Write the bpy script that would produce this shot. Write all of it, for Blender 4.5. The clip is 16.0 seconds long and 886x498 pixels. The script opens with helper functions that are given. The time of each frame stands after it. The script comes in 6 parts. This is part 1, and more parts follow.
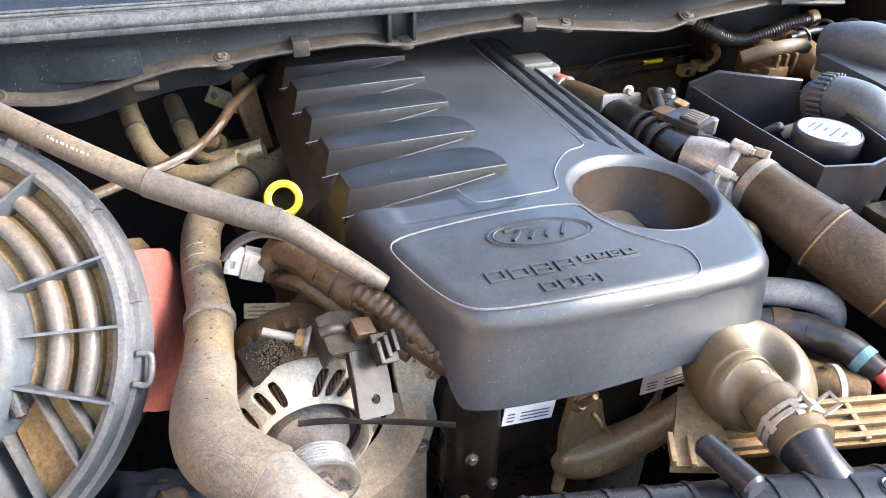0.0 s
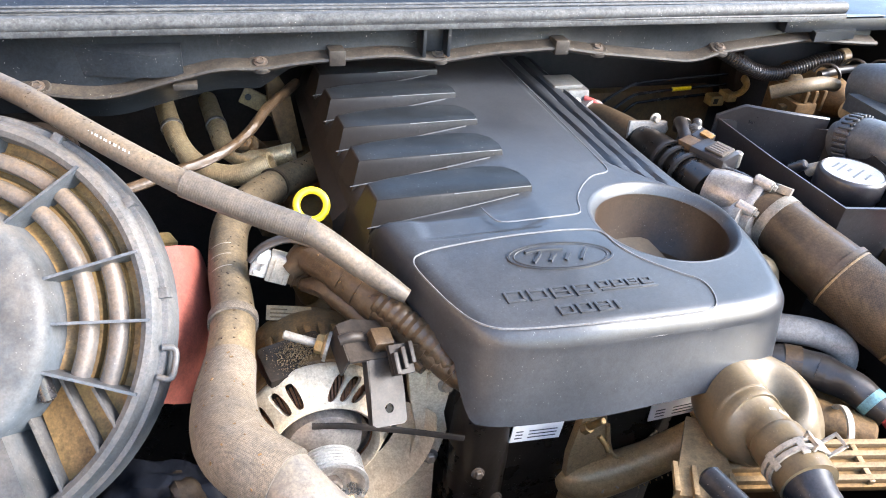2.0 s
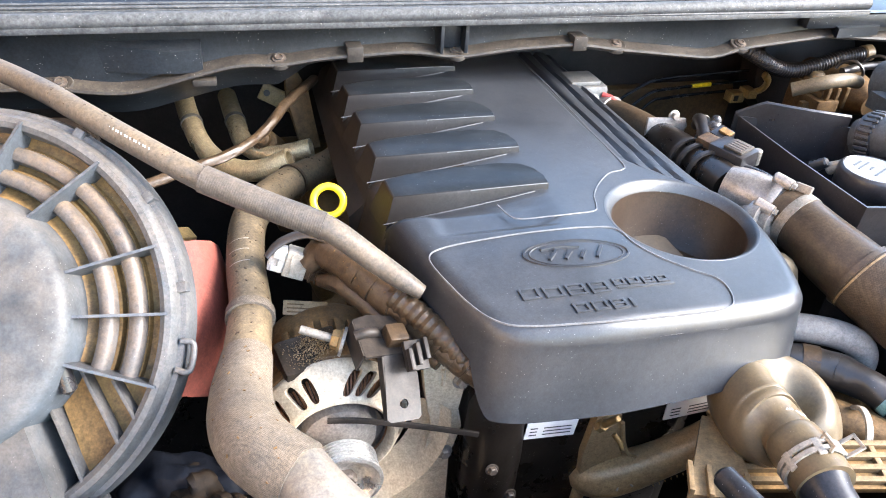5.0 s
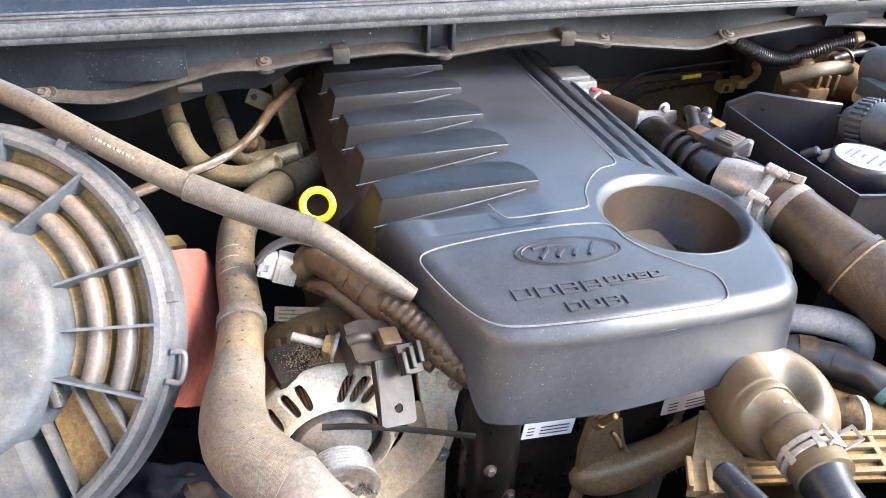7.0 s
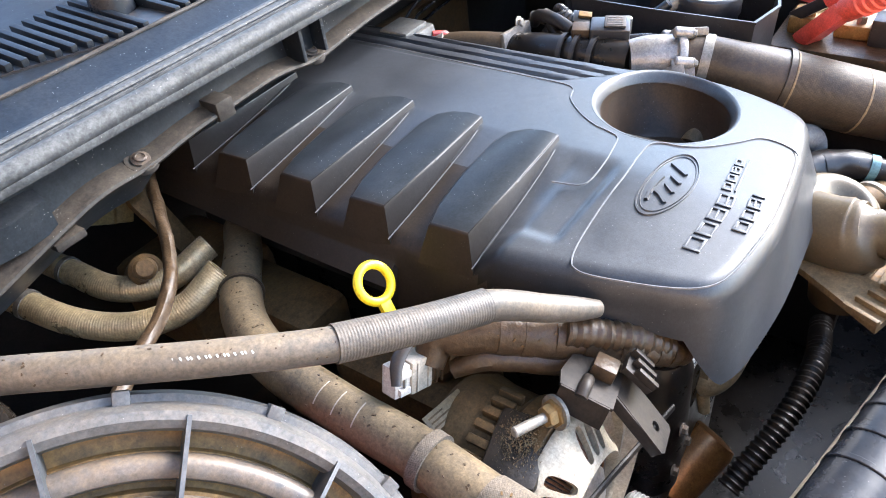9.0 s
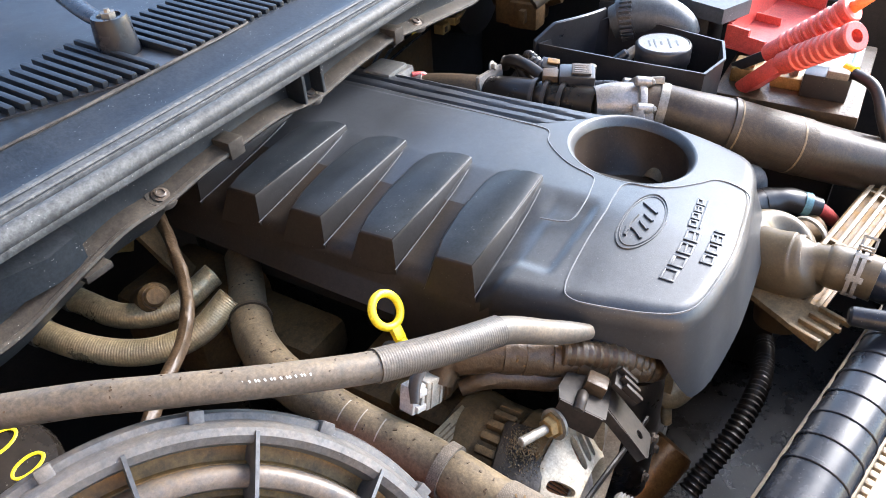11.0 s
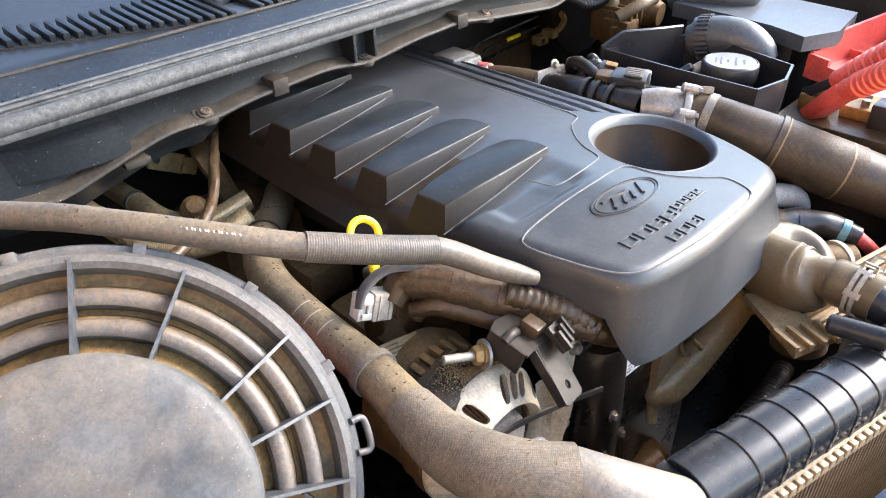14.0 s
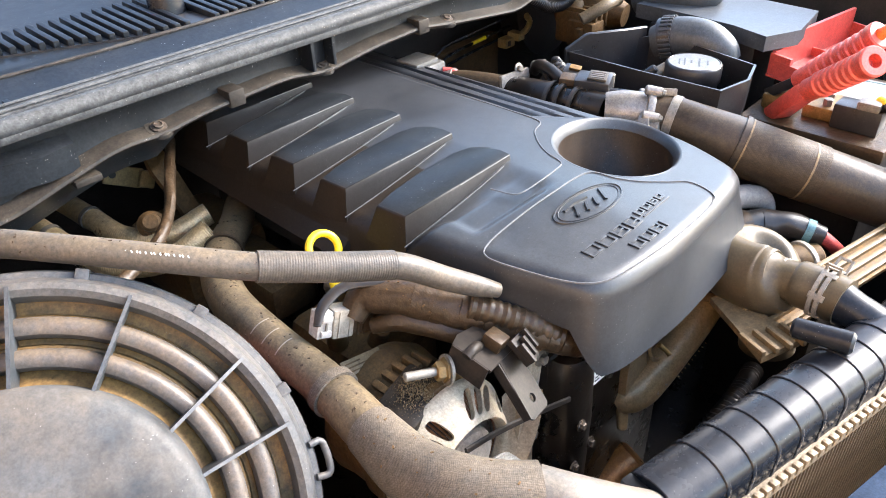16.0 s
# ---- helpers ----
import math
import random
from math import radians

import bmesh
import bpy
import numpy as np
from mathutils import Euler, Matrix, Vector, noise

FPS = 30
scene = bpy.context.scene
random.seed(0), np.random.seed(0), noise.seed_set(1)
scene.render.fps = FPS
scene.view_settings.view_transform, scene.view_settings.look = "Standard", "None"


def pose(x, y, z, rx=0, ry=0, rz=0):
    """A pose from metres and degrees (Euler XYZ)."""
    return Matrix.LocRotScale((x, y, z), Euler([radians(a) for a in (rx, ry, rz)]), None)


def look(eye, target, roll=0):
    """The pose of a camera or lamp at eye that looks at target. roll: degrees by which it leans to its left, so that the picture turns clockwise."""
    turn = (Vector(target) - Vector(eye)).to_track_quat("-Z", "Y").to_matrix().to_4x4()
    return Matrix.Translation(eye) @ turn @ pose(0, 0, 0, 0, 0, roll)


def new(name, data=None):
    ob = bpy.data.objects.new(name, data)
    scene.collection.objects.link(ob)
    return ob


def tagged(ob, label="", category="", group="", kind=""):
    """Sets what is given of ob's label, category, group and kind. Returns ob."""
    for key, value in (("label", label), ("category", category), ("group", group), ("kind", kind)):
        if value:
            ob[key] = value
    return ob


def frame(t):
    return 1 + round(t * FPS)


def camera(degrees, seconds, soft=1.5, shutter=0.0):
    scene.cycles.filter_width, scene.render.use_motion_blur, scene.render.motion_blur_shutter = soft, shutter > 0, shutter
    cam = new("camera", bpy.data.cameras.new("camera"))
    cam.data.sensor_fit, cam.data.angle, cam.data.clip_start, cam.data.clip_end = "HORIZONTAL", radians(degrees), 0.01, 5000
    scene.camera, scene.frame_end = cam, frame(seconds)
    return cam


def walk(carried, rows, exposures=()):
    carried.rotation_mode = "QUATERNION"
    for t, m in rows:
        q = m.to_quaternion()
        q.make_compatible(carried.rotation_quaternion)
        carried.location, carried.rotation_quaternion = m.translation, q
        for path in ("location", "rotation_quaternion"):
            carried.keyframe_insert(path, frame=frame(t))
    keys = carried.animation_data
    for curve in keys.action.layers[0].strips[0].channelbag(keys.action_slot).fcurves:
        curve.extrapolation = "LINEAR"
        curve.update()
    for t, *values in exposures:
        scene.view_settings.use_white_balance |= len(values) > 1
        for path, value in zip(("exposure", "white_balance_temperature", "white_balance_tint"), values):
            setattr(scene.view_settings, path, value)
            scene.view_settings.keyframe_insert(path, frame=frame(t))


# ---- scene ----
cam = camera(62.8, 16.0, soft=1.0)
EXPOSURE = 3.1
PATH = [
    (0, (0.021, -0.001, 1.295), (0.629, 1.542, 0.178), 1.9),
    (0.5, (-0.02, 0.025, 1.295), (0.718, 1.486, 0.146), 4.6),
    (1, (-0.002, 0.019, 1.3), (0.682, 1.521, 0.17), 6.9),
    (1.5, (0.005, 0.004, 1.31), (0.62, 1.537, 0.181), 5.8),
    (2, (0.011, -0.006, 1.312), (0.583, 1.559, 0.206), 5.0),
    (2.5, (0.012, -0.017, 1.315), (0.561, 1.553, 0.203), 4.9),
    (3, (0.009, -0.021, 1.318), (0.555, 1.552, 0.211), 5.3),
    (3.5, (0.012, -0.017, 1.315), (0.548, 1.56, 0.208), 5.0),
    (4, (0.012, -0.013, 1.314), (0.545, 1.565, 0.206), 4.8),
    (6.5, (0.016, -0.004, 1.314), (0.532, 1.557, 0.174), 4.0),
    (7, (0.02, -0.002, 1.314), (0.552, 1.564, 0.189), 3.0),
    (7.5, (0.008, 0.06, 1.297), (0.564, 1.574, 0.113), -2.7),
    (8, (-0.079, 0.15, 1.283), (0.814, 1.437, 0.039), -7.4),
    (8.5, (-0.176, 0.242, 1.303), (0.907, 1.341, 0.03), -8.3),
    (9, (-0.222, 0.342, 1.313), (0.982, 1.319, 0.051), -7.7),
    (9.2, (-0.258, 0.342, 1.325), (0.991, 1.278, 0.075), -5.2),
    (11.3, (-0.312, 0.369, 1.371), (1.026, 1.203, 0.14), -3.3),
    (11.5, (-0.323, 0.356, 1.36), (1.014, 1.242, 0.164), -2.6),
    (12, (-0.304, 0.287, 1.339), (1.003, 1.238, 0.162), -2.6),
    (12.5, (-0.322, 0.228, 1.331), (0.977, 1.26, 0.213), -4.5),
    (13, (-0.322, 0.215, 1.318), (0.96, 1.268, 0.201), -2.5),
    (13.5, (-0.289, 0.177, 1.311), (0.904, 1.331, 0.195), -1.6),
    (14, (-0.283, 0.172, 1.312), (0.873, 1.359, 0.192), -1.9),
    (14.5, (-0.278, 0.172, 1.315), (0.894, 1.34, 0.192), -1.6),
    (15, (-0.272, 0.172, 1.311), (0.923, 1.324, 0.194), -1.4),
    (15.5, (-0.263, 0.17, 1.313), (0.937, 1.314, 0.195), -1.9),
    (16, (-0.257, 0.172, 1.314), (0.939, 1.317, 0.192), -2.2),
]
walk(cam, [(t, look(eye, target, roll)) for t, eye, target, roll in PATH], [(t, EXPOSURE + e, k, 10.0) for t, e, k in ((0, 0.18, 6330), (3.5, 0.28, 6320), (7.4, 0.25, 6330), (8.0, 0.27, 6250), (8.6, 0.34, 6080), (9.2, -0.10, 6080), (11.4, -0.20, 6200), (12.5, -0.12, 6480), (16, -0.08, 6500))])

# ---- daylight ----
world = bpy.data.worlds.new("sky")
scene.world = world
world.use_nodes = True
wn = world.node_tree
sky = wn.nodes.new("ShaderNodeTexSky")
sky.sky_type = "NISHITA"
sky.sun_disc = False
sky.sun_elevation, sky.sun_rotation = radians(30), radians(115)
wn.links.new(sky.outputs[0], wn.nodes["Background"].inputs[0])
wn.nodes["Background"].inputs[1].default_value = 0.15
sun = new("sun", bpy.data.lights.new("sun", "SUN"))
sun.data.energy, sun.data.angle, sun.data.color = 1.9, radians(30), (1.0, 0.965, 0.95)
sun.matrix_world = look((3.44, -0.86, 2.91), (0.3, 0.6, 0.9))


# ---- materials ----
def material(name, colour, rough=0.5, metal=0.0, vary=0.35, grain=60.0, bump=0.15, dust=0.0, dust_colour=(0.22, 0.145, 0.08),
             dust_scale=9.0, speck=0.0, coat=0.0, weave=0.0, grit=0.36, spec=0.5, dirt_shade=()):
    """A base colour with a coarse stain and a fine grain; dust settles on faces that look up."""
    def earthy(c):
        """Dry soil is an ochre brown: pulls greyish tans towards it."""
        return (c[0] * 1.05, c[1] * 0.94, c[2] * 0.77) if c[0] > 1.3 * c[2] and c[0] < 0.4 and c[0] < 2.2 * c[1] else c
    colour, dust_colour = earthy(colour), earthy(dust_colour)
    m = bpy.data.materials.new(name)
    m.use_nodes = True
    nt = m.node_tree
    n, l = nt.nodes, nt.links
    b = n["Principled BSDF"]
    b.inputs["Roughness"].default_value, b.inputs["Metallic"].default_value = rough, metal
    b.inputs["Coat Weight"].default_value = coat
    b.inputs["Specular IOR Level"].default_value = spec
    tc = n.new("ShaderNodeTexCoord")

    def noise_node(scale, detail=5.0, rough_n=0.6):
        t = n.new("ShaderNodeTexNoise")
        t.inputs["Scale"].default_value, t.inputs["Detail"].default_value, t.inputs["Roughness"].default_value = scale, detail, rough_n
        l.new(tc.outputs["Object"], t.inputs["Vector"])
        return t.outputs["Fac"]

    def ramp(fac, lo, hi):
        r = n.new("ShaderNodeMapRange")
        r.inputs["From Min"].default_value, r.inputs["From Max"].default_value = lo, hi
        l.new(fac, r.inputs["Value"])
        return r.outputs["Result"]

    def math(op, a, c):
        r = n.new("ShaderNodeMath")
        r.operation = op
        for i, v in enumerate((a, c)):
            if isinstance(v, float):
                r.inputs[i].default_value = v
            else:
                l.new(v, r.inputs[i])
        return r.outputs[0]

    def mix(fac, a, c):
        r = n.new("ShaderNodeMix")
        r.data_type = "RGBA"
        for i, v in ((0, fac), (6, a), (7, c)):
            if isinstance(v, (tuple, float)):
                r.inputs[i].default_value = (*v, 1) if isinstance(v, tuple) else v
            else:
                l.new(v, r.inputs[i])
        return r.outputs[2]

    coarse, fine = noise_node(dust_scale, 6.0, 0.65), noise_node(grain, 4.0, 0.6)
    dark = tuple(c * (1 - vary) for c in colour)
    light = tuple(min(1.0, c * (1 + vary)) for c in colour)
    col = mix(ramp(math("ADD", math("MULTIPLY", coarse, 0.6), math("MULTIPLY", fine, 0.4)), 0.32, 0.68), dark, light)
    rough_out = math("ADD", math("MULTIPLY", ramp(coarse, 0.3, 0.7), 0.18), max(0.02, rough - 0.09))
    if dust:
        geo, sep = n.new("ShaderNodeNewGeometry"), n.new("ShaderNodeSeparateXYZ")
        l.new(geo.outputs["Normal"], sep.inputs[0])
        up = ramp(sep.outputs["Z"], -0.25, 0.9)
        mid = noise_node(dust_scale * 6.0, 6.0, 0.7)
        patch = math("ADD", math("MULTIPLY", ramp(coarse, 0.30, 0.70), 0.52), math("ADD", math("MULTIPLY", ramp(mid, 0.32, 0.68), 0.34), math("MULTIPLY", ramp(fine, 0.35, 0.7), 0.25)))
        amount = math("MULTIPLY", math("MULTIPLY", math("ADD", up, 0.35), patch), dust)
        cl = n.new("ShaderNodeClamp")
        l.new(amount, cl.inputs[0])
        col = mix(cl.outputs[0], col, dust_colour)
        spots = ramp(noise_node(dust_scale * 11.0, 5.0, 0.75), 0.60, 0.70)
        col = mix(math("MULTIPLY", spots, 0.18), col, tuple(c * 0.5 for c in colour))
        rough_out = math("MAXIMUM", rough_out, math("MULTIPLY", cl.outputs[0], 0.9))
        if metal:
            l.new(math("MULTIPLY", math("SUBTRACT", 1.0, cl.outputs[0]), float(metal)), b.inputs["Metallic"])
    if speck:
        vor = n.new("ShaderNodeTexVoronoi")
        vor.inputs["Scale"].default_value = 260.0
        l.new(tc.outputs["Object"], vor.inputs["Vector"])
        dots = math("MULTIPLY", math("LESS_THAN", vor.outputs["Distance"], 0.085), math("GREATER_THAN", noise_node(30.0), 0.53))
        col = mix(math("MULTIPLY", dots, speck), col, (0.62, 0.60, 0.56))
    if grit:
        g = n.new("ShaderNodeMapRange")
        g.inputs["From Min"].default_value, g.inputs["From Max"].default_value = 0.34, 0.66
        g.inputs["To Min"].default_value, g.inputs["To Max"].default_value = 1 - grit, 1 + grit
        l.new(math("ADD", math("MULTIPLY", noise_node(420.0, 3.0, 0.7), 0.55), math("MULTIPLY", noise_node(130.0, 4.0, 0.7), 0.45)), g.inputs["Value"])
        mul = n.new("ShaderNodeVectorMath")
        mul.operation = "SCALE"
        l.new(col, mul.inputs[0])
        l.new(g.outputs["Result"], mul.inputs["Scale"])
        col = mul.outputs[0]
    if weave:
        ck = n.new("ShaderNodeTexChecker")
        ck.inputs["Scale"].default_value = weave
        l.new(tc.outputs["Object"], ck.inputs["Vector"])
        yarn = n.new("ShaderNodeVectorMath")
        yarn.operation = "SCALE"
        l.new(col, yarn.inputs[0])
        l.new(math("ADD", math("MULTIPLY", ck.outputs["Fac"], 0.34), 0.80), yarn.inputs["Scale"])
        col = yarn.outputs[0]
    if dirt_shade:
        # dull brown dirt and painted shade, growing from the first x to the second
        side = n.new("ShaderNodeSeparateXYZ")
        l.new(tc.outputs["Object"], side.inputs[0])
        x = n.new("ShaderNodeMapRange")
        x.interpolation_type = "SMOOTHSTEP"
        x.inputs["From Min"].default_value, x.inputs["From Max"].default_value = dirt_shade[0], dirt_shade[1]
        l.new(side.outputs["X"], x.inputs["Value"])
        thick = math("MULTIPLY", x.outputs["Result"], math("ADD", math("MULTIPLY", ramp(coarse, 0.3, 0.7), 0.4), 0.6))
        col = mix(thick, col, dirt_shade[2])
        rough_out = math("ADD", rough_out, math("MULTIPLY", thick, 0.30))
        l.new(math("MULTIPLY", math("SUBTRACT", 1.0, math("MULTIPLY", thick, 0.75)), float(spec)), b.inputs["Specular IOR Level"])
    l.new(col, b.inputs["Base Color"])
    l.new(rough_out, b.inputs["Roughness"])
    if bump:
        bp = n.new("ShaderNodeBump")
        bp.inputs["Strength"].default_value, bp.inputs["Distance"].default_value = bump, 0.001
        height = math("ADD", fine, math("MULTIPLY", coarse, 0.5))
        if weave:
            height = math("ADD", height, ck.outputs["Fac"])
        l.new(height, bp.inputs["Height"])
        l.new(bp.outputs[0], b.inputs["Normal"])
    return m


TAN = (0.33, 0.25, 0.16)
COVER = material("cover_plastic", (0.0135, 0.0155, 0.0190), 0.40, vary=0.16, grain=900, bump=0.12, dust=0.13, dust_colour=(0.15, 0.15, 0.155), dust_scale=6, speck=0.22, grit=0.28, spec=0.46, dirt_shade=(0.21, 0.14, (0.007, 0.0052, 0.004)))
COVER_PAD = material("cover_pad_plastic", (0.0042, 0.0060, 0.0080), 0.42, vary=0.3, grain=500, bump=0.06, dust=0.08, dust_colour=(0.17, 0.18, 0.19), speck=0.5, grit=0.3, spec=0.17, dirt_shade=(0.19, 0.15, (0.012, 0.010, 0.009)))
BEAD = material("worn_edge_plastic", (0.095, 0.096, 0.10), 0.5, vary=0.2, bump=0.05)
LETTER = material("letter_plastic", (0.014, 0.015, 0.018), 0.34, vary=0.12, bump=0.05)
# fin faces: a duller copy of the cover plastic, with shade in its colour
FINFACE = material("shaded_fin_plastic", (0.0135, 0.0135, 0.0145), 0.46, vary=0.15, grain=600, bump=0.1, dust=0.05, dust_colour=(0.10, 0.085, 0.07), dust_scale=8, speck=0.15, spec=0.26, dirt_shade=(0.26, 0.15, (0.008, 0.006, 0.0048)))
# flanks and valleys: dirt brown, with shade put into the colour too
FLANK = material("dirt_and_shade_plastic", (0.0125, 0.0098, 0.0082), 0.48, vary=0.25, grain=500, bump=0.1, dust=0.25, dust_colour=(0.040, 0.029, 0.021), dust_scale=10, speck=0.1, spec=0.26)
PAINTSTEEL = material("black_painted_steel", (0.013, 0.012, 0.012), 0.42, vary=0.3, grain=120, bump=0.2, dust=0.15, dust_colour=(0.12, 0.086, 0.054), dust_scale=24, spec=0.17)
DIRTCAST = material("dirty_aluminium", (0.27, 0.25, 0.23), 0.38, 0.55, vary=0.35, grain=160, bump=0.4, dust=0.34, dust_colour=(0.16, 0.11, 0.065), dust_scale=26)
COWL = material("cowl_plastic", (0.007, 0.0095, 0.013), 0.38, vary=0.5, grain=250, dust=0.11, dust_colour=(0.115, 0.112, 0.105), dust_scale=14, speck=0.9, spec=0.27)
SLAT = material("vent_plastic", (0.006, 0.008, 0.011), 0.42, grain=200, dust=0.08, dust_colour=(0.09, 0.095, 0.10), speck=0.4, spec=0.25)
SEAL = material("seal_rubber", (0.024, 0.027, 0.031), 0.58, vary=0.45, grain=200, bump=0.35, dust=0.50, dust_colour=(0.155, 0.152, 0.142), dust_scale=26, speck=0.7, grit=0.42, spec=0.22)
FLANGE = material("dusty_flange_plastic", (0.020, 0.019, 0.019), 0.45, grain=200, dust=0.36, dust_colour=(0.105, 0.088, 0.068), dust_scale=30, speck=0.6, spec=0.22)
PLASTIC = material("black_plastic", (0.013, 0.014, 0.017), 0.33, grain=200, dust=0.06, speck=0.25)
GLOSS = material("gloss_black_plastic", (0.008, 0.012, 0.018), 0.28, spec=0.25, grain=120, bump=0.05, dust=0.05, speck=0.3)
DUSTY = material("dusty_black_plastic", (0.022, 0.016, 0.010), 0.5, grain=180, dust=0.85, dust_colour=(0.265, 0.168, 0.072), dust_scale=22, speck=0.15, grit=0.3, spec=0.2)
RING = material("air_cleaner_plastic", (0.048, 0.058, 0.068), 0.48, grain=200, dust=0.42, dust_colour=(0.150, 0.110, 0.068), dust_scale=12, speck=0.2, spec=0.38)
SPOKE = material("grey_spoke_plastic", (0.036, 0.045, 0.055), 0.4, grain=200, dust=0.22, dust_colour=(0.13, 0.095, 0.06), dust_scale=20, spec=0.35)
THINSLEEVE = material("grey_mesh_sleeve", (0.055, 0.052, 0.048), 0.5, grain=400, bump=0.3, dust=0.35, dust_colour=(0.14, 0.105, 0.072), spec=0.3)
HUBPL = material("air_cleaner_hub_plastic", (0.040, 0.055, 0.070), 0.60, vary=0.6, grain=34, dust=0.5, dust_colour=(0.150, 0.115, 0.078), dust_scale=5, speck=0.3, grit=0.22, spec=0.22)
HOSE = material("dusty_rubber", (0.058, 0.051, 0.041), 0.5, grain=300, bump=0.25, dust=0.62, dust_colour=(0.172, 0.134, 0.087), dust_scale=18, spec=0.28)
ELBOW = material("smooth_dusty_rubber", (0.072, 0.062, 0.046), 0.38, vary=0.22, grain=300, bump=0.1, dust=0.5, dust_colour=(0.165, 0.130, 0.083), dust_scale=5, speck=0.2, grit=0.12, spec=0.4)
HOSE_PALE = material("pale_dusty_rubber", (0.050, 0.049, 0.048), 0.48, grain=300, bump=0.15, dust=0.48, dust_colour=(0.180, 0.136, 0.084), dust_scale=18, spec=0.32)
SLEEVE = material("woven_sleeve", (0.082, 0.074, 0.064), 0.6, grain=400, bump=0.28, dust=0.38, dust_colour=(0.165, 0.122, 0.078), dust_scale=12, weave=950, spec=0.2)
HOSE_BROWN = material("brown_dusty_rubber", (0.026, 0.021, 0.017), 0.44, grain=300, bump=0.2, dust=0.36, dust_colour=(0.112, 0.078, 0.049), dust_scale=14, spec=0.35)
GREYHOSE = material("grey_smooth_rubber", (0.15, 0.14, 0.135), 0.5, grain=300, bump=0.12, dust=0.3, dust_colour=(0.180, 0.145, 0.105), dust_scale=14, spec=0.35)
WOVEN = material("woven_brown_sleeve", (0.030, 0.024, 0.019), 0.52, grain=300, bump=0.3, dust=0.36, dust_colour=(0.120, 0.085, 0.053), dust_scale=14, weave=520, spec=0.25)
TAPE = material("harness_tape", (0.024, 0.018, 0.0135), 0.40, grain=160, bump=0.8, dust=0.33, dust_colour=(0.125, 0.078, 0.040), dust_scale=30, spec=0.3)
RUBBER = material("black_rubber", (0.009, 0.009, 0.010), 0.42, grain=150, dust=0.08, speck=0.25)
DARK = material("dark_engine_iron", (0.022, 0.02, 0.018), 0.6, grain=60, bump=0.4, dust=0.4, dust_colour=(0.10, 0.075, 0.05))
CAST = material("cast_aluminium", (0.44, 0.37, 0.27), 0.45, 0.15, vary=0.22, grain=250, bump=0.4, dust=0.30, dust_colour=(0.22, 0.16, 0.10), spec=0.35, dust_scale=24)
BRIGHT = material("machined_aluminium", (0.62, 0.61, 0.59), 0.30, 0.9, vary=0.1, grain=300, bump=0.1, dust=0.1)
STEEL = material("dark_steel", (0.085, 0.08, 0.076), 0.38, 0.6, vary=0.3, grain=150, bump=0.25, dust=0.35, dust_scale=20)
ZINC = material("zinc_steel", (0.20, 0.19, 0.17), 0.5, 0.6, vary=0.25, grain=120, dust=0.4, dust_colour=(0.16, 0.12, 0.075))
DUSTZINC = material("dusty_pale_pipe", (0.105, 0.10, 0.094), 0.45, 0.2, vary=0.25, grain=120, dust=0.45, dust_colour=(0.19, 0.15, 0.105))
LIDPL = material("matt_lid_plastic", (0.032, 0.039, 0.047), 0.45, grain=200, dust=0.15, dust_colour=(0.2, 0.19, 0.17), speck=0.2)
BRASS = material("brass", (0.20, 0.14, 0.06), 0.45, 0.6, grain=90, dust=0.4, dust_colour=(0.13, 0.09, 0.05))
COPPER = material("copper_winding", (0.20, 0.085, 0.04), 0.45, 0.5, grain=300, bump=0.4, dust=0.3)
RUST = material("orange_brown_can", (0.36, 0.18, 0.07), 0.32, 0.6, grain=60, dust=0.3)
BRAID = material("braided_foil_hose", (0.50, 0.39, 0.22), 0.32, 0.7, vary=0.3, grain=250, bump=0.25, dust=0.40, dust_colour=(0.26, 0.175, 0.09))
YELLOW = material("yellow_plastic", (0.85, 0.62, 0.01), 0.35, vary=0.05, grain=100, bump=0.05, dust=0.1)
CREAM = material("cream_plastic", (0.29, 0.272, 0.235), 0.45, vary=0.08, grain=90, dust=0.35)
OLIVE = material("dusty_yellow_plastic", (0.27, 0.21, 0.10), 0.5, grain=90, dust=0.5, dust_colour=(0.20, 0.14, 0.075))
PAPER = material("bright_paper_label", (0.78, 0.77, 0.74), 0.5, vary=0.05, grain=60, bump=0.0, dust=0.1, grit=0.0)
WHITE = material("white_paper_label", (0.36, 0.352, 0.335), 0.5, vary=0.06, grain=60, bump=0.0, dust=0.15)
INK = material("label_ink", (0.05, 0.05, 0.055), 0.6, vary=0.1, bump=0.0)
PRINT = material("pale_print", (0.45, 0.44, 0.40), 0.6, vary=0.15, bump=0.0)
GREY = material("grey_plastic", (0.13, 0.133, 0.128), 0.5, grain=100, dust=0.35, dust_colour=(0.15, 0.11, 0.07))
REDPL = material("red_plastic", (0.46, 0.055, 0.045), 0.4, vary=0.12, grain=80, bump=0.1, dust=0.2, dust_colour=(0.45, 0.25, 0.20))
REDRUB = material("red_rubber_grip", (0.60, 0.075, 0.055), 0.42, vary=0.08, grain=90, bump=0.08, dust=0.1, dust_colour=(0.6, 0.4, 0.33))
ORANGE = material("orange_cable", (0.75, 0.16, 0.03), 0.4, vary=0.08, bump=0.05)
CYAN = material("teal_tape", (0.10, 0.20, 0.21), 0.5, vary=0.15, bump=0.1)
BLUE = material("blue_plastic", (0.03, 0.12, 0.35), 0.4, vary=0.15, bump=0.1, dust=0.2)
PAINT = material("red_brown_body_paint", (0.21, 0.058, 0.042), 0.42, vary=0.15, grain=60, bump=0.1, dust=0.3, dust_colour=(0.20, 0.075, 0.048), coat=0.2)
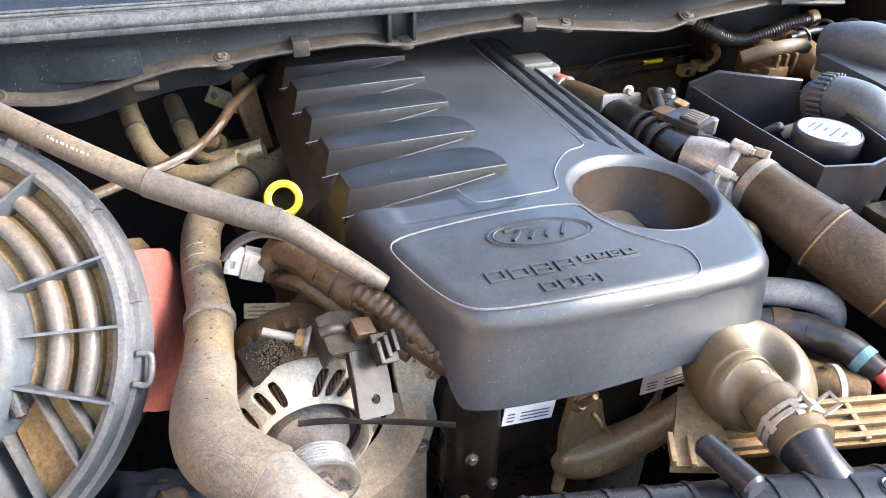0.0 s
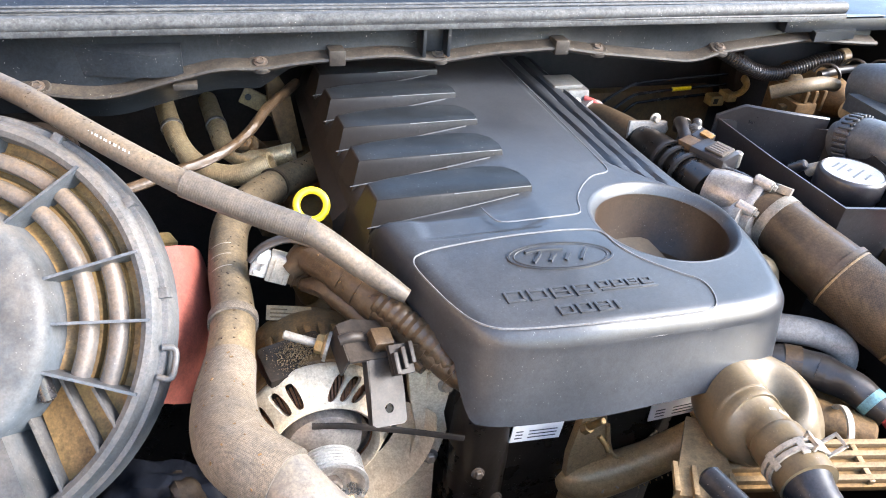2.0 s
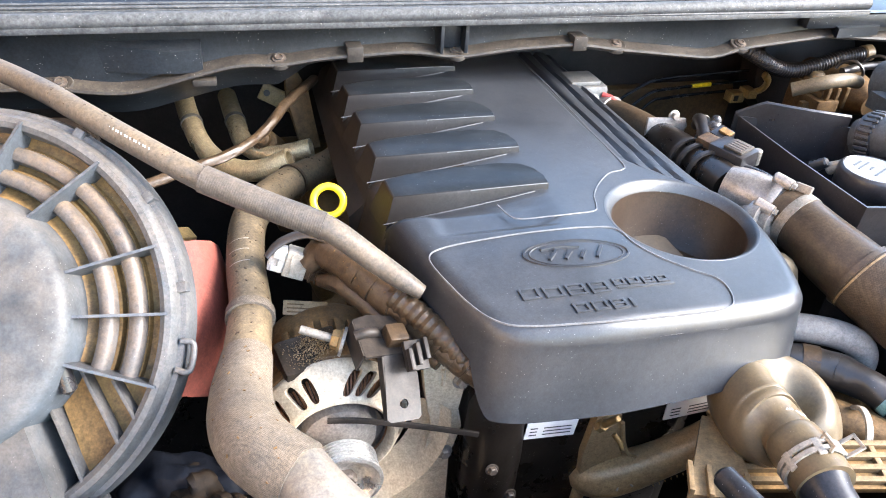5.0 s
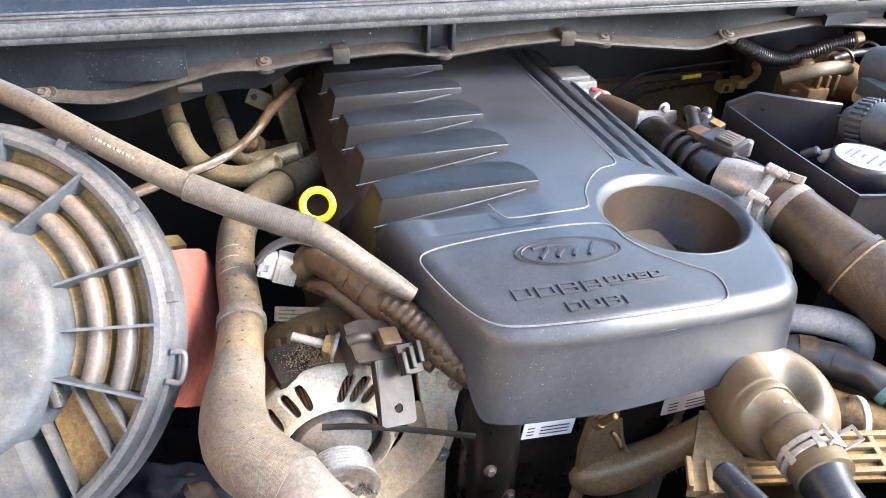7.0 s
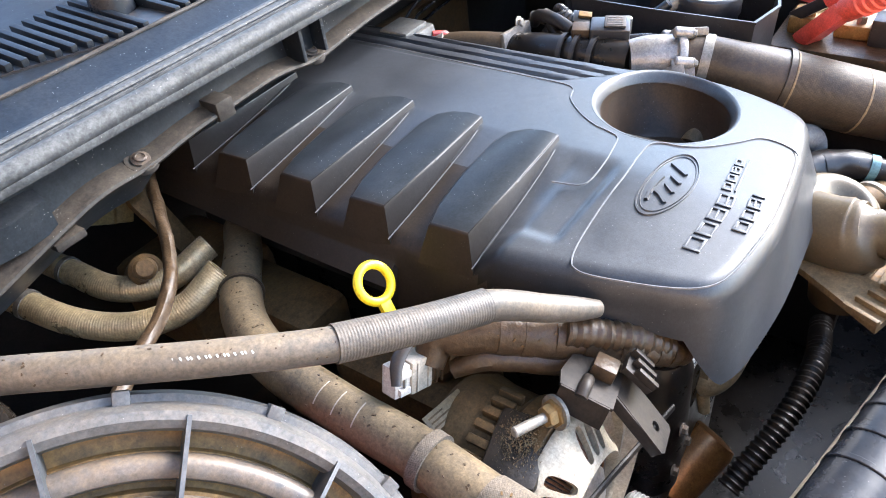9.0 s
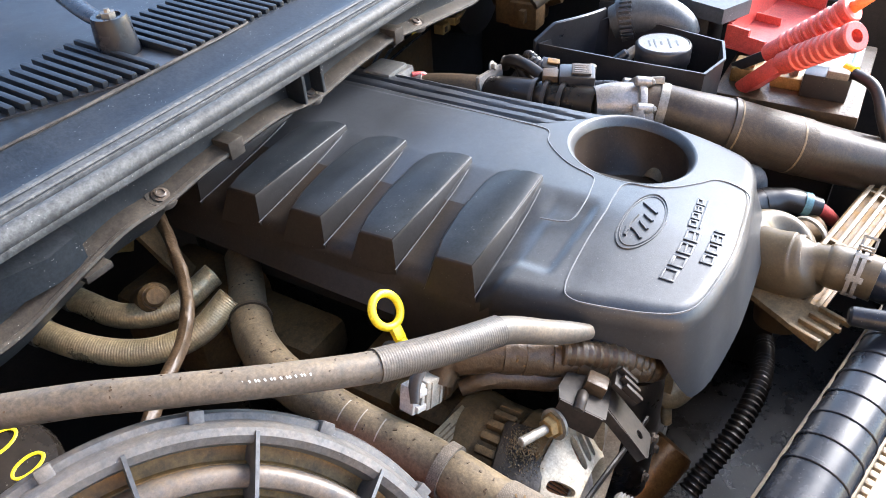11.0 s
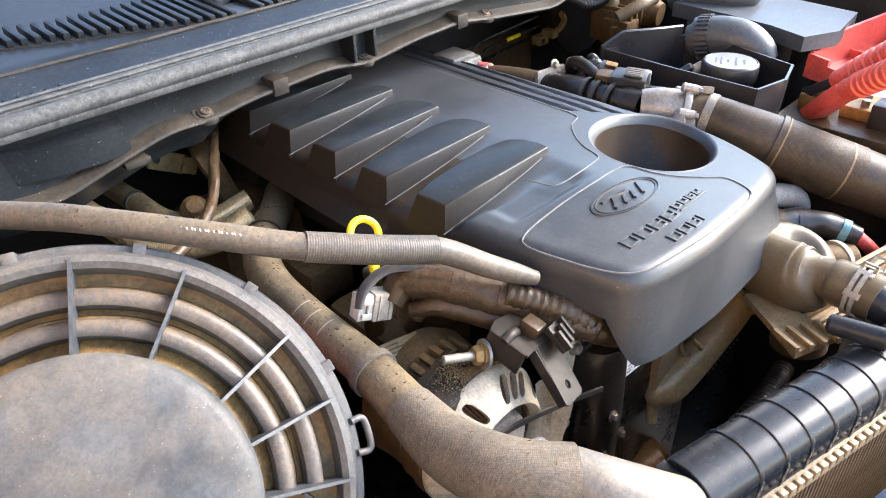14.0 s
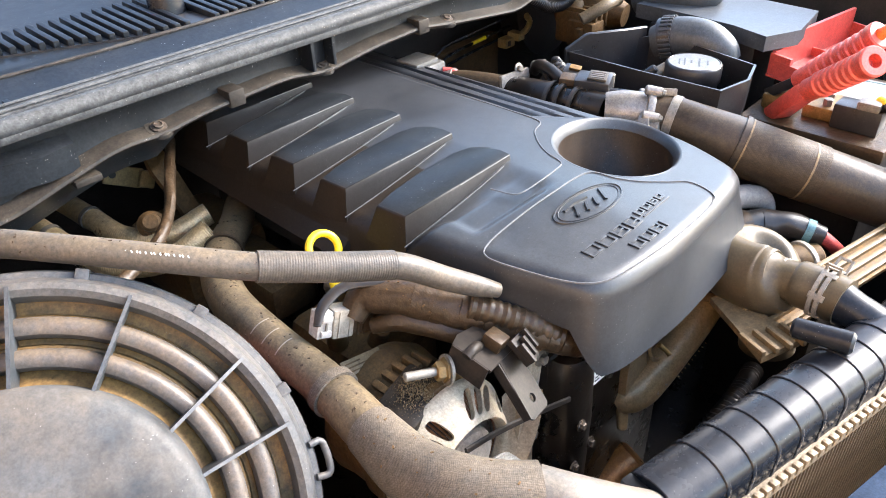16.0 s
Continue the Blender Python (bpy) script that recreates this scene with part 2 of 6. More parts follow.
METALBODY = material("dark_painted_steel", (0.013, 0.012, 0.012), 0.5, grain=40, bump=0.2, dust=0.18, dust_colour=(0.08, 0.062, 0.045), spec=0.25)
# made-up pale tone that lets the unseen hood reflect light downwards
HOODBOUNCE = material("blue_grey_hood_bounce", (0.17, 0.195, 0.22), 0.4, vary=0.1, grain=40, bump=0.05, dust=0.1)
RINGDUST = material("dust_caked_plastic", (0.044, 0.050, 0.057), 0.46, grain=220, bump=0.3, dust=0.50, dust_colour=(0.165, 0.108, 0.052), dust_scale=16, speck=0.2, grit=0.35, spec=0.4)
OILY = material("oily_loom_tape", (0.009, 0.008, 0.007), 0.42, grain=200, bump=0.6, dust=0.16, dust_colour=(0.10, 0.065, 0.035), dust_scale=30, spec=0.25)
OILBLACK = material("oily_black_casing", (0.006, 0.0055, 0.005), 0.30, grain=90, bump=0.3, dust=0.09, dust_colour=(0.10, 0.062, 0.035), dust_scale=24, speck=0.5, spec=0.35)
TANPL = material("dusty_tan_plastic", (0.15, 0.115, 0.075), 0.45, grain=150, bump=0.2, dust=0.65, dust_colour=(0.27, 0.20, 0.12), dust_scale=16, spec=0.3)
CUPIN = material("cup_plastic", (0.018, 0.0125, 0.0095), 0.42, vary=0.2, grain=500, bump=0.1, dust=0.14, dust_colour=(0.085, 0.055, 0.034), dust_scale=8, speck=0.2, spec=0.25)
CAPPALE = material("pale_cap_label", (0.16, 0.172, 0.185), 0.45, vary=0.1, grain=60, bump=0.0, dust=0.1)
SAND = material("sandy_bounce_ground", (0.42, 0.31, 0.20), 0.85, grain=6, bump=0.4, dust_scale=1.5)
# colour of the unseen wall that bounces warm light from the left
OCHRE = material("ochre_bounce", (0.62, 0.42, 0.24), 0.85, grain=6, bump=0.4, dust_scale=1.5)
# brown of the added wall that holds back and warms light at left
BLOCKER = material("brown_light_blocker", (0.30, 0.20, 0.125), 0.85, grain=8, bump=0.4, dust_scale=2.0)
FIN = material("aluminium_fins", (0.27, 0.24, 0.20), 0.5, 0.5, grain=300, bump=0.6, dust=0.5, dust_colour=(0.19, 0.145, 0.095))
BLUEPAINT = material("dark_blue_paint", (0.012, 0.03, 0.06), 0.24, grain=60, bump=0.03, coat=0.12, speck=0.3, dust=0.06, spec=0.25)
GLASSMAT = material("dark_windscreen_glass", (0.02, 0.025, 0.03), 0.06, vary=0.1, grain=30, bump=0.0, dust=0.1)
BLUEWRAP = material("dark_blue_wrap", (0.004, 0.0055, 0.009), 0.5, grain=120, bump=0.4, dust=0.06, dust_colour=(0.06, 0.05, 0.04), dust_scale=20, spec=0.15)
PALECAST = material("dusty_beige_casting", (0.34, 0.26, 0.16), 0.42, 0.3, vary=0.2, grain=140, bump=0.3, dust=0.3, dust_colour=(0.22, 0.155, 0.085), dust_scale=20, spec=0.4)
BROWNCAST = material("dusty_brown_casting", (0.055, 0.038, 0.023), 0.55, 0.15, grain=140, bump=0.7, dust=0.75, dust_colour=(0.165, 0.105, 0.050), dust_scale=26, grit=0.3, spec=0.2)


# ---- shapes ----
def finish(bm, smooth=True):
    bmesh.ops.recalc_face_normals(bm, faces=bm.faces)
    for f in bm.faces:
        f.smooth = smooth
    for e in bm.edges:
        if len(e.link_faces) == 2 and e.calc_face_angle(0) > radians(38):
            e.smooth = False
    return bm


def part(name, bm, mat, parent=None, label=""):
    """Links a bmesh as one mesh object, under a thing or a part."""
    finish(bm)
    me = bpy.data.meshes.new(name)
    bm.to_mesh(me)
    bm.free()
    for m in (mat if isinstance(mat, (list, tuple)) else [mat]):
        me.materials.append(m)
    ob = new(name, me)
    if parent:
        ob.parent = parent
    if label:
        ob["label"] = label
    return ob


def thing(name, label, category, group="", kind="", at=(0, 0, 0)):
    """An Empty at the base of a thing."""
    ob = new(name)
    ob.empty_display_size = 0.01
    return tagged(ob, label, category, group, kind)


def box(x0, x1, y0, y1, z0, z1, bevel=0.003, m=None, bm=None, taper=0.0):
    bm2 = bmesh.new()
    bmesh.ops.create_cube(bm2, size=1)
    for v in bm2.verts:
        k = 1 - taper if v.co.z > 0 else 1
        v.co = Vector(((x0 + x1) / 2 + v.co.x * k * (x1 - x0), (y0 + y1) / 2 + v.co.y * k * (y1 - y0), (z0 + z1) / 2 + v.co.z * (z1 - z0)))
    if bevel:
        bevel = min(bevel, 0.45 * min(x1 - x0, y1 - y0, z1 - z0))
        bmesh.ops.bevel(bm2, geom=bm2.edges[:], offset=bevel, segments=2, affect="EDGES", profile=0.6)
    return merge(bm, bm2, m)


def merge(bm, other, m=None):
    if m is not None:
        bmesh.ops.transform(other, matrix=m, verts=other.verts)
    if bm is None:
        return other
    me = bpy.data.meshes.new("tmp")
    other.to_mesh(me)
    other.free()
    bm.from_mesh(me)
    bpy.data.meshes.remove(me)
    return bm


def frame_of(a, b):
    """A turn that lays z along the way from a to b, at a."""
    return Matrix.Translation(a) @ (Vector(b) - Vector(a)).to_track_quat("Z", "Y").to_matrix().to_4x4()


def lathe(profile, n=32, m=None, bm=None, closed=False, arc=(0.0, 360.0)):
    """Turns rows of (radius, height) round z."""
    bm2 = bmesh.new()
    full = arc[1] - arc[0] >= 360
    k = n if full else n + 1
    rows = []
    for r, z in profile:
        if r < 1e-6:
            rows.append([bm2.verts.new((0, 0, z))] * k)
        else:
            rows.append([bm2.verts.new((r * math.cos(a), r * math.sin(a), z)) for a in
                         (radians(arc[0] + (arc[1] - arc[0]) * i / n) for i in range(k))])
    pairs = list(zip(rows, rows[1:]))
    if closed:
        pairs.append((rows[-1], rows[0]))
    for p, q in pairs:
        for i in range(n):
            j = (i + 1) % k
            vs = []
            for v in (p[i], p[j], q[j], q[i]):
                if v not in vs:
                    vs.append(v)
            if len(vs) > 2 and not bm2.faces.get(vs):
                bm2.faces.new(vs)
    return merge(bm, bm2, m)


def rod(a, b, r, r2=None, n=20, bevel=0.0, bm=None):
    r2 = r if r2 is None else r2
    h = (Vector(b) - Vector(a)).length
    c = min(bevel, h / 3)
    prof = [(0, 0), (r - c, 0), (r, c), (r2, h - c), (r2 - c, h), (0, h)] if c else [(0, 0), (r, 0), (r2, h), (0, h)]
    return lathe(prof, n, frame_of(a, b), bm)


def spline(points, step=0.006):
    """A smooth line through points of (x, y, z, radius...)."""
    p = np.array(points, float)
    p = np.vstack([2 * p[0] - p[1], p, 2 * p[-1] - p[-2]])
    out = []
    for i in range(1, len(p) - 2):
        a, b, c, d = p[i - 1:i + 3]
        k = max(2, int(np.linalg.norm((c - b)[:3]) / step))
        for t in np.linspace(0, 1, k, endpoint=False):
            out.append(0.5 * (2 * b + (c - a) * t + (2 * a - 5 * b + 4 * c - d) * t * t + (3 * b - a - 3 * c + d) * t ** 3))
    out.append(p[-2])
    return np.array(out)


def tube(points, r=None, n=20, step=0.006, ripple=0.0, pitch=0.006, flat=1.0, bm=None, cap=True, lumps=0.0, hollow=0.0):
    """A round hose along a smooth line; ripple: rings of a corrugated hose; lumps: an uneven wrap."""
    pts = [(*p[:3], p[3] if len(p) > 3 else r) for p in points]
    s = spline(pts, min(step, pitch / 4) if ripple else step)
    bm2 = bmesh.new()
    up = Vector((0.12, 0.2, 1)).normalized()
    along, rings = 0.0, []
    side = None
    for i in range(len(s)):
        q = Vector(s[i][:3])
        tan = Vector(s[min(i + 1, len(s) - 1)][:3] - s[max(i - 1, 0)][:3]).normalized()
        side = tan.cross(up) if side is None else side - tan * side.dot(tan)
        side.normalize()
        other = side.cross(tan).normalized()
        if i:
            along += (q - Vector(s[i - 1][:3])).length
        rad = s[i][3] + (ripple * math.sin(along / pitch * math.tau) if ripple else 0)
        ring = []
        for j in range(n):
            a = math.tau * j / n
            k = rad
            if lumps:
                k *= 1 + lumps * noise.noise(Vector((along * 40, math.cos(a) * 1.5 + q.x * 9, math.sin(a) * 1.5)))
            ring.append(bm2.verts.new(q + side * (k * math.cos(a)) + other * (k * math.sin(a) * flat)))
        rings.append(ring)
    for p, q in zip(rings, rings[1:]):
        for j in range(n):
            bm2.faces.new((p[j], p[(j + 1) % n], q[(j + 1) % n], q[j]))
    if cap:
        for ring in (rings[0], rings[-1]):
            if hollow and ring is rings[-1]:
                c = sum((v.co for v in ring), Vector()) / n
                tan = Vector(s[-1][:3] - s[-2][:3]).normalized()
                inner = [bm2.verts.new(c + (v.co - c) * hollow) for v in ring]
                deep = [bm2.verts.new(v.co - tan * 0.012) for v in inner]
                for x, y in ((ring, inner), (inner, deep)):
                    for j in range(n):
                        bm2.faces.new((x[j], x[(j + 1) % n], y[(j + 1) % n], y[j]))
                bm2.faces.new(deep)
            else:
                bm2.faces.new(ring)
    return merge(bm, bm2)


def band(points, t, r, width, thick=0.0025, n=32):
    """A clip ring round the hose along points, at the share t of its length."""
    s = spline([(*p[:3], p[3] if len(p) > 3 else r) for p in points])
    i = min(len(s) - 2, max(1, int(t * (len(s) - 1))))
    a, d = Vector(s[i][:3]), Vector(s[i + 1][:3] - s[i - 1][:3]).normalized()
    R = s[i][3] if r is None else r
    w = width / 2
    return lathe([(R - 0.002, -w), (R + thick, -w), (R + thick, w), (R - 0.002, w)], n, frame_of(a, a + d), closed=True)


def plate(points, z0, z1, bevel=0.002, m=None, bm=None):
    """A flat plate with the outline points (x, y), between two heights."""
    bm2 = bmesh.new()
    lo = [bm2.verts.new((x, y, z0)) for x, y in points]
    hi = [bm2.verts.new((x, y, z1)) for x, y in points]
    bm2.faces.new(lo[::-1]), bm2.faces.new(hi)
    k = len(lo)
    for i in range(k):
        bm2.faces.new((lo[i], lo[(i + 1) % k], hi[(i + 1) % k], hi[i]))
    if bevel:
        bmesh.ops.bevel(bm2, geom=[e for e in bm2.edges if len(e.link_faces) == 2 and e.calc_face_angle(0) > 0.6],
                        offset=bevel, segments=2, affect="EDGES", profile=0.6, clamp_overlap=True)
    return merge(bm, bm2, m)


def sheet_frame(x, y, o):
    z = x.cross(y)
    return Matrix(((x.x, y.x, z.x, o[0]), (x.y, y.y, z.y, o[1]), (x.z, y.z, z.z, o[2]), (0, 0, 0, 1)))


def hexbolt(name, at, way, r, h, mat, parent, washer=True, label=""):
    a = Vector(at)
    m = frame_of(a, a + Vector(way))
    bm = bmesh.new()
    if washer:
        lathe([(0, 0), (r * 1.5, 0), (r * 1.5, h * 0.22), (r * 1.3, h * 0.3), (0, h * 0.3)], 20, m, bm)
    lathe([(0, h * 0.25), (r, h * 0.25), (r, h * 0.85), (r * 0.8, h), (0, h)], 6, m, bm)
    return part(name, bm, mat, parent, label)


def ribbon(points, width, thick, bm=None, closed=False):
    """A raised bead along (x, y, z) points on a level surface."""
    s = spline([(*p, 0) for p in points], 0.004)
    bm2 = bmesh.new()
    rows = []
    for i in range(len(s)):
        q = Vector(s[i][:3])
        tan = Vector(s[min(i + 1, len(s) - 1)][:3] - s[max(i - 1, 0)][:3])
        side = Vector((-tan.y, tan.x, 0)).normalized() * width / 2
        rows.append([bm2.verts.new(q + side * a + Vector((0, 0, b * thick))) for a, b in ((1, -1), (0.6, 1), (-0.6, 1), (-1, -1))])
    for p, q in zip(rows, rows[1:]):
        for j in range(3):
            bm2.faces.new((p[j], p[j + 1], q[j + 1], q[j]))
    return merge(bm, bm2)


def wrapped(points, turns, r, mat, parent, name="tape_wrap"):
    """Bands of tape round a hose or harness."""
    for t in turns:
        part(name, band(points, t, r, 0.012, 0.0012), mat, parent)


# ---- setting ----
# ground is out of view; its sandy colour is chosen for warm bounce
tagged(part("ground", box(-60, 60, -60, 60, -0.1, 0.0, 0), SAND), "unseen ground under the car, sandy to bounce warm light", "ground", kind="structure")
tagged(part("wall_rear", box(-0.75, 1.45, 1.22, 1.26, 0.25, 1.0, 0.004), METALBODY), "dark dusty steel firewall behind the engine", "firewall", kind="structure")
tagged(part("wall_wing_a", box(-0.60, -0.56, 0.0, 1.22, 0.25, 1.02, 0.01), METALBODY), "dark painted steel inner wing panel", "inner wing", kind="structure")
tagged(part("wall_wing_b", box(1.30, 1.34, 0.0, 1.22, 0.25, 1.00, 0.01), METALBODY), "dark painted steel inner wing panel", "inner wing", kind="structure")
tagged(part("floor", box(-0.56, 1.30, 0.16, 1.22, 0.25, 0.28, 0.004), OILBLACK), "dark dirty undertray of the engine bay", "undertray", kind="structure")
tagged(part("wall_front", box(-0.56, 1.30, 0.02, 0.05, 0.25, 0.70, 0.01), METALBODY), "dark painted steel front panel", "front panel", kind="structure")

# hood out of view; its light colour brightens the cover and cowl
tagged(part("ceiling_hood", box(-0.75, 1.45, -0.50, 0.50, -0.02, 0.0, 0.01, Matrix.Translation((0, 0.72, 1.78)) @ Matrix.Rotation(radians(-48), 4, "X")), HOODBOUNCE), "unseen underside of the raised car hood, blue-grey to bounce light", "hood", kind="structure")

# unseen reflector: an added wall that throws warm light onto left-facing sides
tagged(part("wall_yard", box(-2.3, -2.1, -7.0, 0.4, 0.0, 2.6, 0), OCHRE), "unseen ochre wall added to bounce warm light", "wall", kind="structure")
# added out of view to cut the left-hand sky and give a brown bounce
tagged(part("wall_workshop_a", box(-2.5, -2.3, 0.4, 6, 0.0, 3.3, 0), BLOCKER), "unseen brown wall added to block and tint light", "wall", kind="structure")


# ---- engine cover ----
def cover_outline():
    pts = [(0.150, 1.10), (0.150, 0.90), (0.151, 0.70), (0.153, 0.61), (0.163, 0.54), (0.178, 0.475), (0.186, 0.440), (0.198, 0.416), (0.226, 0.402),
           (0.275, 0.396), (0.36, 0.390), (0.44, 0.386), (0.492, 0.388), (0.518, 0.399), (0.533, 0.424), (0.548, 0.468), (0.560, 0.52), (0.563, 0.56),
           (0.557, 0.605), (0.549, 0.65), (0.545, 0.72), (0.543, 0.85), (0.542, 0.98), (0.541, 1.10)]
    return spline([(x, y, 0, 0) for x, y in pts], 0.004)[:, :2]


CUP = (0.4655, 0.553, 0.0805)


def cover_height(x, y, edge):
    """The height of the moulded top: flat, falling towards the fins' side, with a stepped strip and rolled edges."""
    def ease(v, a, b):
        t = min(1.0, max(0.0, (v - a) / (b - a)))
        return t * t * (3 - 2 * t)
    z = 0.927
    back = ease(y, 0.592, 0.625)
    z -= back * max(0.0, 0.335 - x) * 0.118
    z -= 0.004 * ease(y, 0.556, 0.566) * (1 - ease(y, 0.60, 0.62)) * ease(x, 0.19, 0.21) * (1 - ease(x, 0.30, 0.34))
    strip_start = 0.664 - (x - 0.488) * 1.25
    if y > strip_start - 0.01:
        k = ease(y, strip_start - 0.01, strip_start + 0.01)
        z -= k * 0.005 * ease(x, 0.456, 0.461)
        for c in (0.478, 0.497, 0.516):
            d = abs(x - c - 0.030 * max(0.0, y - 0.70) * (c - 0.478) / 0.038)
            if d < 0.0042:
                z -= k * 0.005 * (1 - (d / 0.0042) ** 2)
    R = 0.020
    if edge < R:
        z -= R - math.sqrt(max(0.0, R * R - (R - edge) ** 2))
    return z


def engine_cover():
    cover = thing("engine_cover", "black moulded plastic engine cover with a row of fins, dusty", "engine cover")
    line = cover_outline()
    dense = np.column_stack([np.interp(np.linspace(0, len(line) - 1, 3600), np.arange(len(line)), line[:, k]) for k in (0, 1)])
    front = int(np.argmin(line[:, 1]))
    left, right = line[:front + 1][::-1], line[front:]
    y0 = line[front, 1]
    ys = np.concatenate([y0 + 0.0004 + (np.linspace(0, 1, 24) ** 2) * 0.05, np.arange(y0 + 0.053, 1.095, 0.0033)])
    nx = 130
    bm = bmesh.new()
    grid = []
    for y in ys:
        xl, xr = np.interp(y, left[:, 1], left[:, 0]), np.interp(y, right[:, 1], right[:, 0])
        row = []
        for i in range(nx):
            x = xl + (xr - xl) * i / (nx - 1)
            edge = float(np.min(np.hypot(dense[:, 0] - x, dense[:, 1] - y)))
            row.append(bm.verts.new((x, y, cover_height(x, y, 0.0 if i in (0, nx - 1) or y - y0 < 5e-4 else edge))))
        grid.append(row)
    cx, cy, r = CUP
    for a, b in zip(grid, grid[1:]):
        for i in range(nx - 1):
            q = (a[i], a[i + 1], b[i + 1], b[i])
            mx, my = sum(v.co.x for v in q) / 4, sum(v.co.y for v in q) / 4
            if math.hypot(mx - cx, my - cy) > r + 0.004:
                bm.faces.new(q)
    bmesh.ops.delete(bm, geom=[v for v in bm.verts if not v.link_faces], context="VERTS")
    for v in bm.verts:
        d = Vector((v.co.x - cx, v.co.y - cy))
        if v.is_boundary and d.length < r + 0.012:
            d = d.normalized() * (r + 0.004)
            v.co.x, v.co.y = cx + d.x, cy + d.y
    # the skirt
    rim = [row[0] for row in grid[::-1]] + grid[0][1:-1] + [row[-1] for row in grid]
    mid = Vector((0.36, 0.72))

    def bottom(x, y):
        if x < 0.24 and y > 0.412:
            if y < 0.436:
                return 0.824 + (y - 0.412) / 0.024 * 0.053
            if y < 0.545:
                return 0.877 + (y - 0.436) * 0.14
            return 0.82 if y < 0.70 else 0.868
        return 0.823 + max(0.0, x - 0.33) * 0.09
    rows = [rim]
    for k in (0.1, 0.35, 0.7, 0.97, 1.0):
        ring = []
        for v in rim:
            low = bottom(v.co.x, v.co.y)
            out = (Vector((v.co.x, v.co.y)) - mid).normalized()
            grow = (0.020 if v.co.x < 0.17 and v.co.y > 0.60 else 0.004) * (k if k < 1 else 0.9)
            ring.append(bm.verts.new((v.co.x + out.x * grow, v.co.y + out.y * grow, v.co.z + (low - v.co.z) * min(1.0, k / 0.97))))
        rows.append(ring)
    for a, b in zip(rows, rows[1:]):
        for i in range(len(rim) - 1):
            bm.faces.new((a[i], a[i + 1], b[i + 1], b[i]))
    # flanks and the valleys between fins take the dirt-and-shade tone
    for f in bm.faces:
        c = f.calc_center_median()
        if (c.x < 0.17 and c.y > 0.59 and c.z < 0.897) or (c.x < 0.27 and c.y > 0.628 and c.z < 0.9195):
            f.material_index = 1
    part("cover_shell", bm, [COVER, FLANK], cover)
    # the cup
    m = Matrix.Translation((cx, cy, 0))
    part("cup_bevel", lathe([(r + 0.0065, 0.9262), (r + 0.0050, 0.9272), (r + 0.0030, 0.9270), (r + 0.0005, 0.9250), (r - 0.0045, 0.9175), (r - 0.0055, 0.9150)], 96, m), COVER, cover)
    part("filler_cup", lathe([(r - 0.0054, 0.9155), (r - 0.006, 0.912), (r - 0.010, 0.850), (r - 0.014, 0.844), (0.045, 0.843), (0.043, 0.846), (0.02, 0.846), (0, 0.846)], 96, m), CUPIN, cover, "round recessed brown-black cup")
    # the fins
    for k in range(5):
        y = 0.6275 + 0.0905 * k
        top = [(0.166, y), (0.25, y + 0.001), (0.341, y + 0.004), (0.3425, y + 0.020), (0.338, y + 0.038), (0.325, y + 0.052), (0.30, y + 0.057), (0.24, y + 0.054), (0.188, y + 0.046), (0.164, y + 0.038)]
        bm = bmesh.new()
        rings = []
        foot = ((-0.011, -0.009), (0.0, -0.0085), (0.003, -0.004), (0.004, 0.001), (0.003, 0.005), (0.002, 0.009), (0.0, 0.013), (-0.002, 0.016), (-0.006, 0.015), (-0.014, 0.009))
        for share, z in ((-0.12, 0.9345), (0.0, 0.9340), (0.10, 0.9322), (0.22, 0.927), (1.0, 0.896)):
            bm_ring = []
            for (x, yy), (dx, dy) in zip(top, foot):
                bm_ring.append(bm.verts.new((x + dx * share, yy + dy * share, z)))
            rings.append(bm_ring)
        f = bm.faces.new(rings[0])
        f.material_index = 1
        for a, b in zip(rings, rings[1:]):
            for i in range(len(top)):
                f = bm.faces.new((a[i], a[(i + 1) % len(top)], b[(i + 1) % len(top)], b[i]))
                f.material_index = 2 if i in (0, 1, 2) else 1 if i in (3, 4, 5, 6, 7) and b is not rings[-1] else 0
        part("fin", bm, [FLANK, COVER_PAD, FINFACE], cover, "raised fin with a dark top")
    # beads round the nameplate field and the mesh field
    z = 0.9276
    field = [(0.340, 0.549), (0.274, 0.548), (0.211, 0.542), (0.182, 0.535), (0.173, 0.526), (0.172, 0.511), (0.178, 0.480), (0.185, 0.453), (0.195, 0.430), (0.209, 0.416),
             (0.228, 0.410), (0.259, 0.406), (0.352, 0.398), (0.399, 0.395), (0.420, 0.396), (0.431, 0.404), (0.438, 0.423), (0.436, 0.441), (0.419, 0.459), (0.396, 0.487),
             (0.384, 0.513), (0.381, 0.534), (0.371, 0.545), (0.340, 0.549)]
    part("panel_bead", ribbon([(x, y, z) for x, y in field], 0.0015, 0.0007), BEAD, cover)
    edge = [(0.463, 1.05), (0.463, 0.92), (0.459, 0.80), (0.458, 0.715), (0.457, 0.675), (0.450, 0.663), (0.428, 0.656), (0.404, 0.634), (0.387, 0.610), (0.379, 0.588), (0.372, 0.578),
            (0.350, 0.5755), (0.317, 0.574), (0.290, 0.574), (0.279, 0.580), (0.273, 0.605)]
    part("panel_bead", ribbon([(x, y, z) for x, y in edge], 0.0015, 0.0006), BEAD, cover)
    # pale rubbed edges at the foot and along the top of each fin
    for k in range(5):
        y = 0.6275 + 0.0905 * k
        part("worn_edge", ribbon([(0.154, y - 0.0085, 0.9070), (0.19, y - 0.0075, 0.9108), (0.235, y - 0.0060, 0.9160), (0.285, y - 0.0035, 0.9220), (0.325, y, 0.9268)], 0.0009, 0.0005), BEAD, cover)
